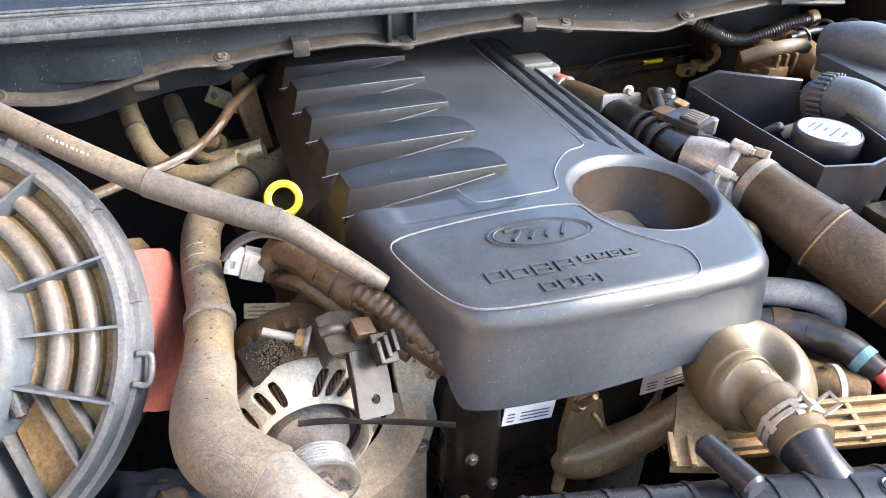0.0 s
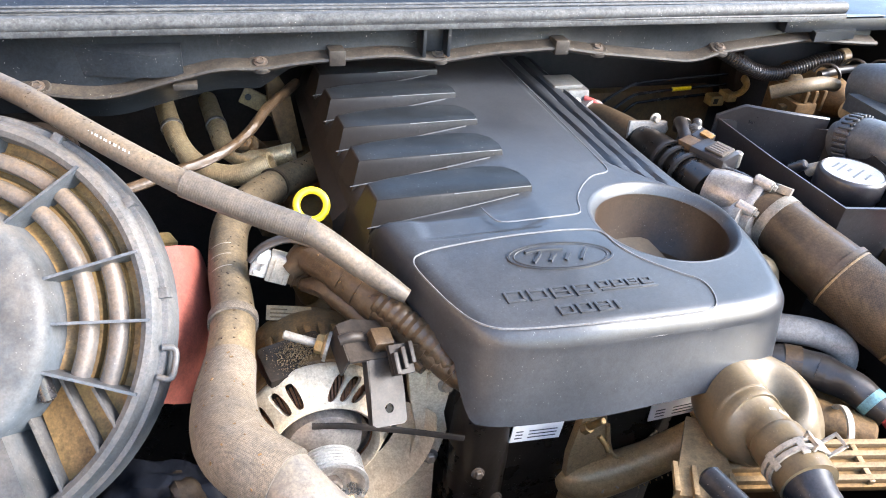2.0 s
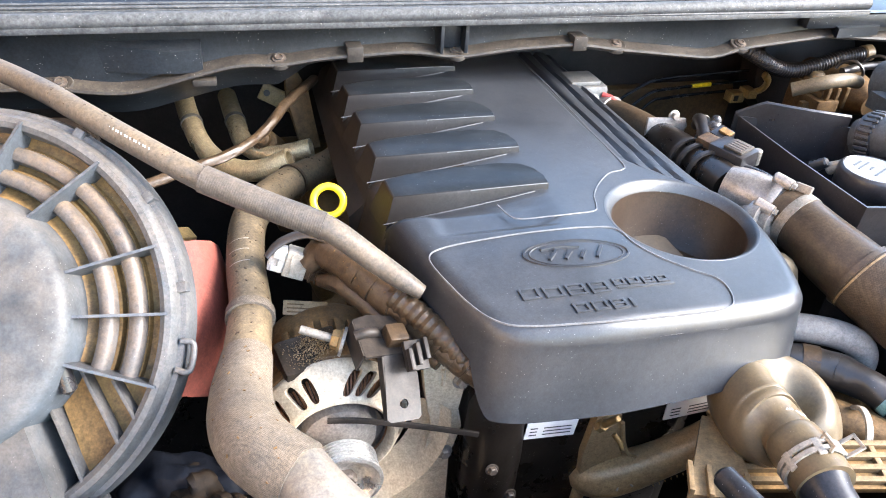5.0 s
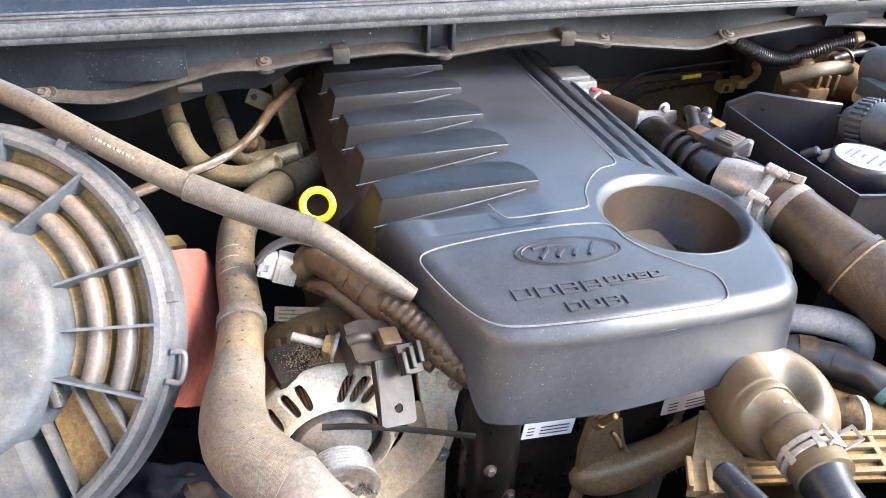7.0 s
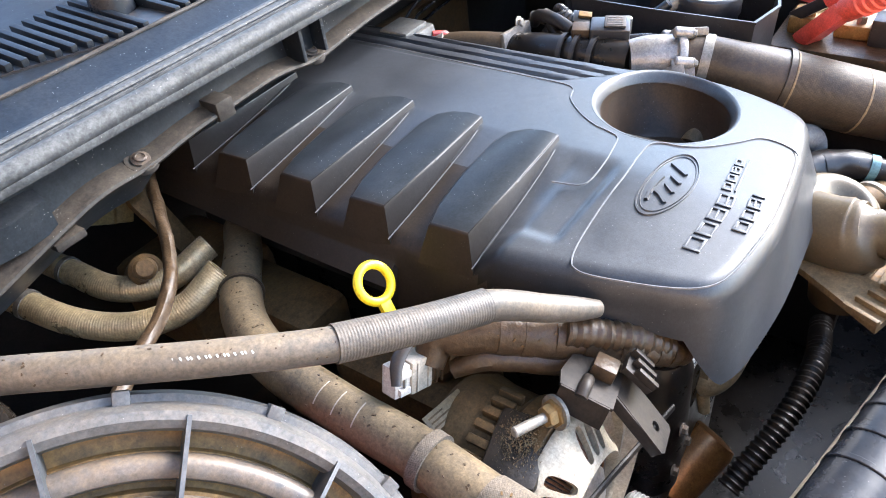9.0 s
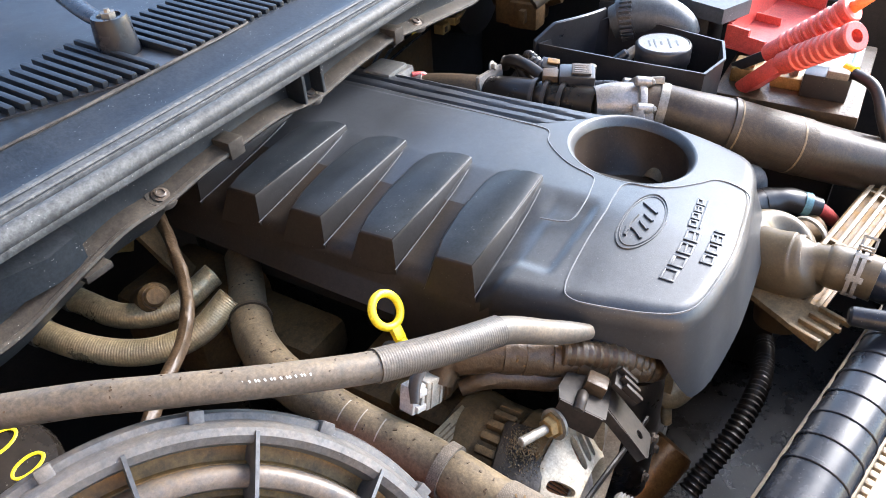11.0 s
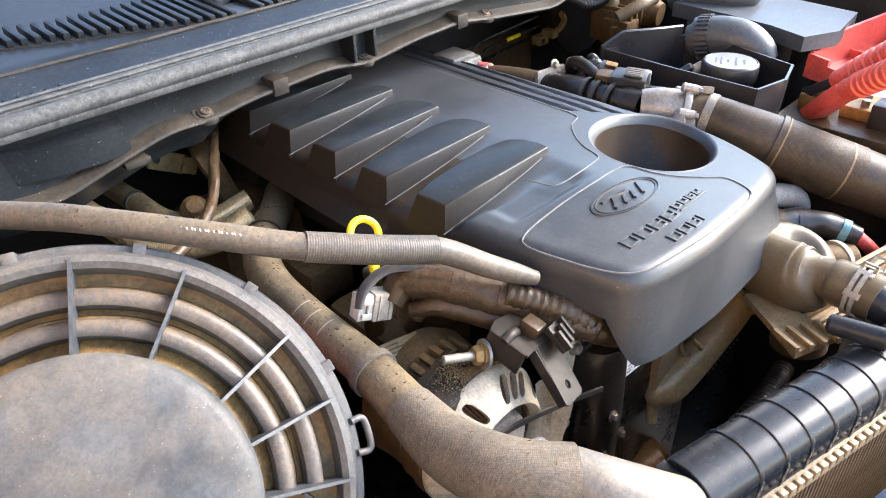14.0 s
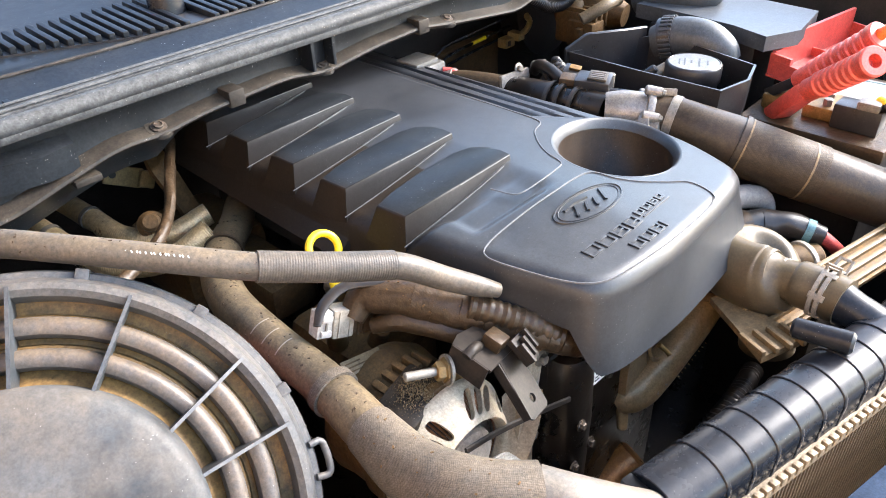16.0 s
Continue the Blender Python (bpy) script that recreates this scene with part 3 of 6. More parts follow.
        part("worn_edge", ribbon([(0.25, y + 0.0002, 0.9342), (0.30, y + 0.0018, 0.9342), (0.340, y + 0.0035, 0.9340)], 0.0008, 0.0004), BEAD, cover)
    return cover


def badge(cover):
    """The oval badge with plain strokes, and the two rows of raised blocks under it."""
    m = Matrix.Translation((0.318, 0.506, 0.927)) @ Matrix.Rotation(radians(-4), 4, "Z") @ Matrix.Diagonal((1, 0.42, 1, 1))
    b = part("badge_oval", lathe([(0.0555, -0.001), (0.0545, 0.0014), (0.0525, 0.0014), (0.0515, -0.0004), (0.049, -0.0004), (0.048, 0.001), (0.0475, 0.001), (0.0465, -0.0002), (0, -0.0002)], 72, m), LETTER, cover, "plain oval badge")
    m2 = Matrix.Translation((0.318, 0.506, 0.9275)) @ Matrix.Rotation(radians(-4), 4, "Z")
    for pts in (((-0.034, 0.008), (-0.015, 0.0115), (0.006, 0.010)), ((-0.031, -0.009), (-0.022, 0.001), (-0.019, 0.007)), ((-0.014, -0.009), (-0.008, -0.001), (-0.004, 0.003)),
                ((0.002, -0.009), (0.007, -0.001), (0.010, 0.003)), ((0.018, -0.009), (0.024, 0.001), (0.030, 0.010))):
        s = [(m2 @ Vector((x, y, 0.0005))) for x, y in pts]
        part("badge_stroke", ribbon([tuple(v) for v in s], 0.0042, 0.0012), LETTER, b)
    def outline_block(x, y, w, h, lean, bar):
        """A raised hollow block: a thin frame with one bar across it."""
        bm = bmesh.new()
        t = 0.0026
        sh = Matrix(((1, lean, 0, x), (0, 1, 0, y), (0, 0, 1, 0.9266), (0, 0, 0, 1)))
        for x0, x1, y0, y1 in ((0, t, 0, h), (w - t, w, 0, h), (0, w, 0, t * 0.8), (0, w, h - t * 0.8, h), (t, w - t, h * bar, h * bar + t * 0.8)):
            box(x0, x1, y0, y1, 0, 0.0019, 0.0004, sh, bm)
        part("raised_block", bm, COVER, cover)

    for i in range(4):
        outline_block(0.2365 + 0.0228 * i, 0.4445 - 0.0008 * i, 0.0185, 0.0158, 0.0, (0.05, 0.75, 0.45, 0.35)[i])
    for i in range(4):
        outline_block(0.3300 + 0.0148 * i, 0.4490 - 0.0010 * i, 0.0122, 0.0102, 0.0, (0.75, 0.1, 0.45, 0.2)[i])
    for i in range(3):
        outline_block(0.2770 + 0.0182 * i, 0.4185 - 0.0008 * i, 0.0150, 0.0135, 0.0, (0.75, 0.1, 0.45)[i])
    part("raised_block", box(0.3325, 0.3355, 0.4165, 0.4290, 0.9266, 0.9285, 0.0004), COVER, cover)
    bar = Matrix.Translation((0.360, 0.4440, 0.9275)) @ Matrix.Rotation(radians(-3), 4, "Z")
    part("raised_bar", box(-0.029, 0.029, -0.0010, 0.0010, -0.001, 0.0010, 0.0003, bar), COVER, cover)


cover = engine_cover()
badge(cover)


def crown(cover):
    """Bows the top of the cover: it falls gently towards its front, its near corner and the intake pipe, sliding along
    an early line of sight.
    """
    def ease(v, w=0.02):
        return 0.5 * (v + math.sqrt(v * v + w * w))
    # runs along the camera's early line of sight, so the shape fits that view
    lean = Vector((1.02, 1.22, -1.0))
    for ob in cover.children_recursive:
        for v in ob.data.vertices:
            p = v.co.copy()
            h = min(1.0, max(0.0, (p.z - 0.775) / 0.13))
            q = p
            for _ in range(3):
                side = 0.125 * ease(q.x - 0.325) * (1.0 - 0.45 * min(1.0, max(0.0, (q.y - 0.58) / 0.12)))
                fall = 0.11 * ease(0.53 - q.y)
                corner = 0.05 * ease(0.30 - q.x) * (1.0 - min(1.0, max(0.0, (q.y - 0.54) / 0.06)))
                q = p + lean * (side + fall + corner) * h
            v.co = q


crown(cover)

# ---- engine below the cover ----
engine = thing("engine_block", "dark oily cast-iron engine block under its plastic cover", "engine")
part("block", box(0.21, 0.50, 0.475, 1.10, 0.35, 0.80, 0.02), OILBLACK, engine)
part("cylinder_head", box(0.19, 0.515, 0.485, 1.05, 0.78, 0.845, 0.012), DARK, engine)
part("timing_case", box(0.225, 0.47, 0.462, 0.478, 0.40, 0.79, 0.006), OILBLACK, engine)
part("timing_bulge", lathe([(0, 0.58), (0.026, 0.585), (0.033, 0.60), (0.034, 0.70), (0.031, 0.775), (0.024, 0.79), (0, 0.793)], 28, Matrix.Translation((0.246, 0.478, 0))), OILBLACK, engine, "rounded oily black timing case")
for x, z in ((0.236, 0.705), (0.262, 0.655), (0.231, 0.640)):
    hexbolt("bolt", (x, 0.447 if z < 0.70 else 0.446, z), (0, -1, 0.1), 0.005, 0.006, STEEL, engine)
part("sump", box(0.24, 0.47, 0.5, 1.05, 0.285, 0.36, 0.02), DARK, engine)


def paper_label(x0, x1, z0, z1, tilt):
    lab = thing("paper_label", "white printed paper label stuck on the engine front", "label", "labels on the engine")
    m = Matrix.Translation(((x0 + x1) / 2, 0.4585, (z0 + z1) / 2)) @ Matrix.Rotation(radians(tilt), 4, "Y")
    w, h = (x1 - x0) / 2, (z1 - z0) / 2
    part("paper", box(-w, w, -0.0008, 0.0008, -h, h, 0, m), PAPER, lab)
    for i in range(3):
        for a, b in ((0.08, 0.22), (0.34, 0.9)):
            z = -h + 0.005 + i * 0.0048
            part("print_bar", box(-w + 2 * w * a, -w + 2 * w * b, -0.0013, -0.0009, z, z + 0.0013, 0, m), INK, lab)
    return lab


paper_label(0.274, 0.333, 0.724, 0.752, 6)
paper_label(0.442, 0.528, 0.718, 0.750, -2)

# ---- dipstick ----
dip = thing("dipstick", "bright yellow plastic ring handle of the oil dipstick", "dipstick")
dm = Matrix.Translation((0.107, 0.690, 0.899)) @ Euler((radians(52), radians(8), radians(-10))).to_matrix().to_4x4()
part("ring", lathe([(0.0165 + 0.0042 * math.cos(a), 0.0042 * math.sin(a)) for a in (math.tau * i / 12 for i in range(12))], 40, dm, closed=True), YELLOW, dip)
bm = box(-0.006, 0.006, -0.031, -0.018, -0.0035, 0.0035, 0.002, dm)
rod(dm @ Vector((0, -0.03, 0)), dm @ Vector((0, -0.045, 0)), 0.006, bm=bm)
part("grip_stem", bm, YELLOW, dip)
part("tube", tube([tuple(dm @ Vector((0, -0.04, 0))), (0.112, 0.70, 0.84), (0.15, 0.72, 0.76), (0.22, 0.73, 0.66)], 0.0045, 12), ZINC, dip)

# ---- hoses ----
THIN = [(-0.52, 1.06, 0.93, 0.0112), (-0.36, 0.945, 1.01, 0.0112), (-0.24, 0.825, 1.024, 0.0112), (-0.166, 0.742, 1.024, 0.0112), (-0.125, 0.695, 1.018, 0.0112), (-0.072, 0.645, 1.003, 0.0114),
        (-0.015, 0.605, 0.982, 0.0118), (0.035, 0.580, 0.966, 0.0122), (0.086, 0.558, 0.950, 0.0120), (0.128, 0.535, 0.922, 0.0112), (0.150, 0.520, 0.909, 0.0100), (0.168, 0.509, 0.899, 0.0070)]
thin = thing("breather_hose", "long thin grey rubber hose covered in pale dust", "hose")
part("hose_wall", tube(THIN, n=20), HOSE_PALE, thin)
part("mesh_sleeve", tube([(-0.018, 0.607, 0.983), (0.035, 0.580, 0.966), (0.084, 0.559, 0.951)], 0.0131, 24, ripple=0.00009, pitch=0.0022), THINSLEEVE, thin, "grey ribbed sleeve")
for i in range(18):
    q = spline([(-0.105, 0.676, 1.012, 0), (-0.072, 0.645, 1.003, 0), (-0.030, 0.616, 0.987, 0)], 0.002)
    s = q[int((0.22 + 0.034 * i) * (len(q) - 1))]
    a = Vector(s[:3]) + Vector((-0.0027, -0.0076, 0.0085))
    part("print_bar", box(-0.0005, 0.0005, -0.0010, 0.0010, -0.0006, 0.0003, 0, frame_of(a, a + Vector((-0.1, -0.66, 0.74)))), PRINT, thin)


MAIN = [(0.17, 0.955, 0.822, 0.021), (0.137, 0.918, 0.822, 0.021), (0.09, 0.868, 0.832, 0.0215), (0.05, 0.815, 0.840, 0.0215), (0.022, 0.745, 0.850, 0.021), (0.012, 0.66, 0.852, 0.0205), (0.012, 0.585, 0.846, 0.021),
        (0.004, 0.515, 0.842, 0.0225), (-0.004, 0.460, 0.845, 0.026), (-0.001, 0.415, 0.852, 0.0285), (0.014, 0.385, 0.853, 0.0285), (0.036, 0.363, 0.851, 0.0275)]
main = thing("radiator_hose", "thick bent coolant hose, dark rubber coated in tan dust", "hose")
part("hose_wall", tube(MAIN[:8], n=28), HOSE, main)
part("woven_sleeve", tube([(p[0], p[1], p[2], p[3] + 0.0012) for p in MAIN[7:]], n=28), SLEEVE, main, "tan woven heat sleeve over the bend")
part("metal_pipe", tube([(0.034, 0.366, 0.851, 0.0262), (0.050, 0.338, 0.846, 0.026), (0.078, 0.315, 0.828, 0.025), (0.118, 0.305, 0.792, 0.024)], n=28), DUSTZINC, main, "pale bare metal pipe end")
part("clamp_band", band(MAIN, 0.675, 0.0232, 0.010, 0.001), SLEEVE, main)
part("collar", band(MAIN, 0.20, 0.0225, 0.004, 0.0015), HOSE_BROWN, main)
for y in (0.672, 0.655, 0.637, 0.574):
    s = spline(MAIN)
    i = min(range(1, len(s) - 1), key=lambda j: abs(s[j][1] - y))
    a, d = Vector(s[i][:3]), Vector(s[i + 1][:3] - s[i - 1][:3]).normalized()
    part("paint_mark", lathe([(s[i][3] + 0.0004, -0.0006), (s[i][3] + 0.0004, 0.0006)], 14, frame_of(a, a + d) @ Matrix.Rotation(math.atan2(*reversed((frame_of(a, a + d).inverted().to_3x3() @ Vector((-0.3, -0.35, 0.9))).to_2d())), 4, "Z"), arc=(-32, 32)), CREAM, main)


def crumbs(path, count, seed, mat, parent, biggest=0.0022, off=0.0):
    """Loose bits of dirt lying on the upper side of a hose, joined into one part."""
    rnd = random.Random(seed)
    line = spline(path)
    bm = bmesh.new()
    for _ in range(count):
        i = rnd.randrange(2, len(line) - 2)
        a, d = Vector(line[i][:3]), Vector(line[i + 1][:3] - line[i - 1][:3]).normalized()
        side = d.cross(Vector((0, 0, 1))).normalized()
        up = side.cross(d)
        ang = rnd.gauss(0, 0.75)
        n = up * math.cos(ang) + side * math.sin(ang)
        k = rnd.uniform(0.0006, biggest)
        p = a + n * (line[i][3] + off)
        q = frame_of(p, p + n) @ Matrix.Rotation(rnd.uniform(0, 6.28), 4, "Z")
        box(-k * rnd.uniform(0.6, 2.2), k, -k * 0.7, k * 0.7, -0.0006, k * 0.4, 0, q, bm)
    return tagged(part("dirt_crumbs", bm, mat, parent), "loose dirt crumbs on the hose", kind="stuff")


crumbs(MAIN[1:8], 95, 3, TAPE, main, 0.0012)
crumbs(MAIN[7:], 25, 4, BROWNCAST, main, 0.0011, 0.0012)
crumbs(THIN[2:9], 60, 5, TAPE, thin, 0.0008)

BRAIDS = ([(-0.06, 1.16, 0.86), (-0.047, 1.06, 0.846), (-0.03, 0.985, 0.832), (0.0, 0.93, 0.826), (0.04, 0.895, 0.834), (0.083, 0.882, 0.856)],
          [(0.01, 1.17, 0.83), (0.019, 1.076, 0.826), (0.03, 1.01, 0.818), (0.065, 0.965, 0.820), (0.12, 0.95, 0.835)])
for path in BRAIDS:
    h = thing("heater_hose", "heater hose wrapped in dusty gold foil braid", "hose", "heater hoses at the firewall")
    part("braid", tube(path, 0.0145, 24, ripple=0.00025, pitch=0.0028, hollow=0.7), BRAID, h)
    part("bare_end", tube(path[:2], 0.0138, 20), DIRTCAST, h, "grey bare metal end")
    part("clamp_band", band(path, 0.35, 0.0152, 0.006, 0.001), ZINC, h)

CABLE = [(-0.30, 0.72, 0.80), (-0.16, 0.78, 0.856), (-0.06, 0.83, 0.872), (0.0, 0.86, 0.876), (0.05, 0.905, 0.884), (0.09, 0.965, 0.90), (0.14, 1.05, 0.90)]
cab = thing("wiring_loom", "thin black taped wiring loom, dirty with oil", "cable")
part("loom", tube(CABLE, 0.0068, 14, lumps=0.25), TAPE, cab)
tagged(part("wire_plug", box(-0.018, 0.018, -0.012, 0.012, -0.010, 0.010, 0.003, pose(-0.145, 0.79, 0.865, 10, 0, 30)), BLUE), "small dusty blue plastic wiring plug", "plug")

# ---- harness and plug over the alternator ----
HARN = [(0.072, 0.612, 0.870, 0.012), (0.090, 0.612, 0.884, 0.0165), (0.110, 0.585, 0.888, 0.018), (0.140, 0.545, 0.876, 0.0185), (0.165, 0.510, 0.864, 0.0165), (0.185, 0.480, 0.853, 0.014), (0.215, 0.455, 0.832, 0.012), (0.26, 0.46, 0.80, 0.012)]
harn = thing("engine_harness", "thick taped engine harness under brown dust", "cable")
part("loom", tube(HARN, n=22, lumps=0.16, step=0.004), TAPE, harn)
for t in (0.26, 0.33, 0.42, 0.50, 0.60, 0.64, 0.68, 0.72, 0.76):
    part("tape_wrap", band(HARN, t, None, 0.010, 0.0010), TAPE, harn)
part("lower_loom", tube([(0.085, 0.598, 0.860, 0.008), (0.104, 0.575, 0.868, 0.011), (0.130, 0.540, 0.858, 0.0115), (0.155, 0.508, 0.848, 0.011), (0.180, 0.476, 0.838, 0.009)], n=16, lumps=0.15, step=0.004), TAPE, harn)
part("conduit", tube([(0.146, 0.528, 0.884), (0.165, 0.505, 0.874), (0.185, 0.480, 0.862), (0.204, 0.462, 0.846)], 0.0128, 20, ripple=0.0008, pitch=0.0085), TAPE, harn, "brown spiral-wrapped conduit")
part("outer_sheath", tube([(0.032, 0.612, 0.886, 0.004), (0.048, 0.620, 0.897, 0.006), (0.075, 0.618, 0.905, 0.006), (0.105, 0.597, 0.903, 0.005)], n=12, flat=0.6), RUBBER, harn)
crumbs(HARN[1:6], 50, 6, BROWNCAST, harn, 0.0012)
plug = thing("wire_connector", "cream plastic wiring connector with a brown tail", "connector")
PX = Vector((0.037, -0.007, -0.0125)).normalized()
PZ = Vector((0.0075, 0.002, 0.029))
PZ = (PZ - PX * PZ.dot(PX)).normalized()
pm = sheet_frame(PX, PZ.cross(PX), (0.0536, 0.6107, 0.8740))
part("housing", box(-0.004, 0.019, 0.0, 0.020, -0.0145, 0.0145, 0.0018, pm), CREAM, plug)
bm = box(-0.020, -0.004, 0.002, 0.018, -0.0130, 0.0130, 0.0015, pm)
for z in (-0.0105, 0.0045):
    box(-0.017, -0.006, -0.0015, 0.003, z, z + 0.006, 0.0008, pm, bm)
part("nose", bm, WHITE, plug, "pale square nose with two latches")
part("slot", box(-0.012, -0.0105, -0.0004, 0.003, -0.009, 0.009, 0, pm), GREY, plug)
for x in (0.001, 0.013):
    part("ridge", box(x, x + 0.0016, -0.0014, 0.001, -0.013, 0.013, 0.0005, pm), CREAM, plug)
part("collar", box(0.019, 0.042, 0.002, 0.020, -0.013, 0.012, 0.002, pm), TAPE, plug, "brown tail piece")
bm = box(0.0235, 0.0255, -0.0002, 0.021, -0.0142, 0.013, 0.0006, pm)
box(0.030, 0.032, -0.0002, 0.021, -0.0142, 0.013, 0.0006, pm, bm)
part("tail_rib", bm, TAPE, plug)


# ---- alternator ----
def slotted_ring(prof, n, rows, slots, v0, v1, depth, m):
    """A turned ring, with rounded slots cut through it: slots of (angle, half angle, slant)."""
    bm = bmesh.new()
    p = np.array(prof)
    run = np.concatenate([[0], np.cumsum(np.hypot(*np.diff(p, axis=0).T))])
    run /= run[-1]

    def spot(a, v, inward=0.0):
        r, z = float(np.interp(v, run, p[:, 0])), float(np.interp(v, run, p[:, 1]))
        r, z = r - inward * 0.75, z - inward * 0.65
        return Vector((r * math.cos(a), r * math.sin(a), z))

    def local(a, v, slot):
        c, half, slant = slot
        w = (v - (v0 + v1) / 2) / ((v1 - v0) / 2)
        u = ((math.degrees(a) - c - slant * w + 180) % 360 - 180) / half
        return u, w

    where, grid = {}, []
    for i in range(n):
        col = []
        for k in range(rows):
            a, v = math.tau * i / n, k / (rows - 1)
            x = bm.verts.new(spot(a, v))
            where[x] = (a, v)
            col.append(x)
        grid.append(col)
    cut = set()
    for i in range(n):
        for k in range(rows - 1):
            a, v = math.tau * (i + 0.5) / n, (k + 0.5) / (rows - 1)
            if any(abs(u) ** 3 + abs(w) ** 3 < 1 for u, w in (local(a, v, q) for q in slots)):
                cut.add((i, k))
                continue
            j = (i + 1) % n
            bm.faces.new((grid[i][k], grid[j][k], grid[j][k + 1], grid[i][k + 1]))
    bmesh.ops.delete(bm, geom=[x for x in bm.verts if not x.link_faces], context="VERTS")
    lip = [e for e in bm.edges if len(e.link_faces) == 1 and all(0.01 < where[x][1] < 0.99 for x in e.verts)]
    inner = {}
    for x in {x for e in lip for x in e.verts}:
        a, v = where[x]
        slot = min(slots, key=lambda q: abs(local(a, v, q)[0]) ** 3 + abs(local(a, v, q)[1]) ** 3)
        u, w = local(a, v, slot)
        d = (abs(u) ** 3 + abs(w) ** 3) ** (1 / 3)
        u, w = u / d, w / d
        v = (v0 + v1) / 2 + w * (v1 - v0) / 2
        a = radians(slot[0] + slot[2] * w + u * slot[1])
        x.co = spot(a, v)
        inner[x] = bm.verts.new(spot(a, v, depth))
    for e in lip:
        x, y = e.verts
        bm.faces.new((x, y, inner[y], inner[x]))
    bmesh.ops.transform(bm, matrix=m, verts=bm.verts)
    return bm


def alternator():
    alt = thing("alternator", "alternator with pale cast-aluminium front housing and brown dusty rear", "alternator")
    ax, az = 0.083, 0.757
    m = Matrix.Translation((ax, 0, az)) @ Matrix.Rotation(radians(90), 4, "X")     # z of the lathe runs towards the front
    R = 0.078
    part("rear_housing", lathe([(0, -0.615), (0.05, -0.615), (0.066, -0.607), (R - 0.005, -0.590), (R - 0.008, -0.572), (R - 0.008, -0.545), (R - 0.004, -0.540), (R - 0.004, -0.524), (R - 0.001, -0.521), (R - 0.001, -0.511), (R - 0.007, -0.506)], 64, m), BROWNCAST, alt, "brown dust-caked rear half")
    slots = [(a, 4.6, s) for a, s in ((126, -3), (113, -2), (78, 6), (66, 7), (54, 8), (30, 6), (18, 6), (4, 6), (-10, 6), (-24, 6), (158, 0), (145, 0), (200, 0), (215, 0), (320, 4))]
    part("front_housing", slotted_ring([(R - 0.006, -0.509), (R - 0.001, -0.507), (R - 0.001, -0.502), (R - 0.004, -0.497), (R - 0.021, -0.472), (R - 0.025, -0.4695), (R - 0.028, -0.472), (R - 0.030, -0.480)], 300, 26, slots, 0.27, 0.70, 0.006, m), CAST, alt)
    # darker metal than the housing: the gap's shade is put into its colour
    part("front_recess", lathe([(R - 0.029, -0.480), (R - 0.031, -0.490), (0.040, -0.492), (0.036, -0.476), (0.022, -0.468), (0, -0.464)], 48, m), DIRTCAST, alt, "metal inner face, darkened for the shade in the gap")
    bm = bmesh.new()
    for k in range(96):
        t = m @ Matrix.Rotation(math.tau * k / 96, 4, "Z")
        rod(t @ Vector((R - 0.016, 0, -0.504)), t @ Vector((R - 0.030, 0, -0.482)), 0.0014, n=6, bm=bm)
    part("winding", bm, COPPER, alt, "dull copper winding behind the slots")
    part("winding_back", lathe([(R - 0.019, -0.506), (R - 0.034, -0.482)], 48, m), RUBBER, alt)
    for k in range(6):
        c = radians(70 + k * 10.5)
        o = Vector((ax + (R - 0.006) * math.cos(c), 0.556, az + (R - 0.006) * math.sin(c)))
        part("cooling_lug", box(-0.0038, 0.0038, -0.010, 0.012, -0.006, 0.0052, 0.0018, Matrix.Translation(o) @ Matrix.Rotation(-c + radians(90), 4, "Y")), BROWNCAST, alt)
    plate_at = pose(0.067, 0.597, 0.826, 34, 8, -6)
    rp = part("rating_plate", box(-0.023, 0.023, -0.008, 0.008, 0, 0.0015, 0.0005, plate_at), TANPL, alt, "small dusty rating plate")
    for k, w in enumerate((0.7, 1.0, 0.5)):
        part("print_bar", box(-0.019, -0.019 + 0.034 * w, -0.0055 + 0.0042 * k, -0.0040 + 0.0042 * k, 0.0015, 0.0019, 0, plate_at), BROWNCAST, rp)
    block = pose(0.066, 0.527, 0.818, 8, -4, 12)
    part("regulator", box(-0.034, 0.030, -0.022, 0.024, -0.022, 0.016, 0.007, block), OILY, alt, "dust-caked regulator cover")
    bm = bmesh.new()
    rnd = random.Random(21)
    for _ in range(1500):
        x, y = rnd.gauss(0.004, 0.012), rnd.gauss(0.0, 0.010)
        if abs(x) < 0.028 and abs(y) < 0.020:
            k = rnd.uniform(0.0003, 0.0010)
            c = block @ Vector((x, y, 0.0162 + 0.003 * math.exp(-(x * x + y * y) / 0.0002)))
            q = [bm.verts.new(c + Vector((rnd.uniform(-k, k), rnd.uniform(-k, k), d * k))) for d in (-1, -0.8, 0.4, 1)]
            for f in ((0, 1, 2), (0, 2, 3), (0, 1, 3), (1, 2, 3)):
                bm.faces.new([q[h] for h in f])
    tagged(part("caked_soil", bm, TANPL, alt), "crumbs of dry soil heaped on the regulator", kind="stuff")
    # the pulley
    prof = [(0, -0.448), (0.012, -0.448), (0.030, -0.447), (0.033, -0.444)]
    y = -0.444
    for i in range(6):
        prof += [(0.0330, y), (0.0330, y + 0.0005), (0.0280, y + 0.0017), (0.0330, y + 0.0029)]
        y += 0.0035
    prof += [(0.0345, y + 0.001), (0.0345, y + 0.004), (0.031, y + 0.0045), (0.029, y + 0.001), (0.020, y - 0.006), (0.018, y - 0.006), (0.0, y - 0.006)]
    m = Matrix.Translation((-0.003, 0, 0.001)) @ m
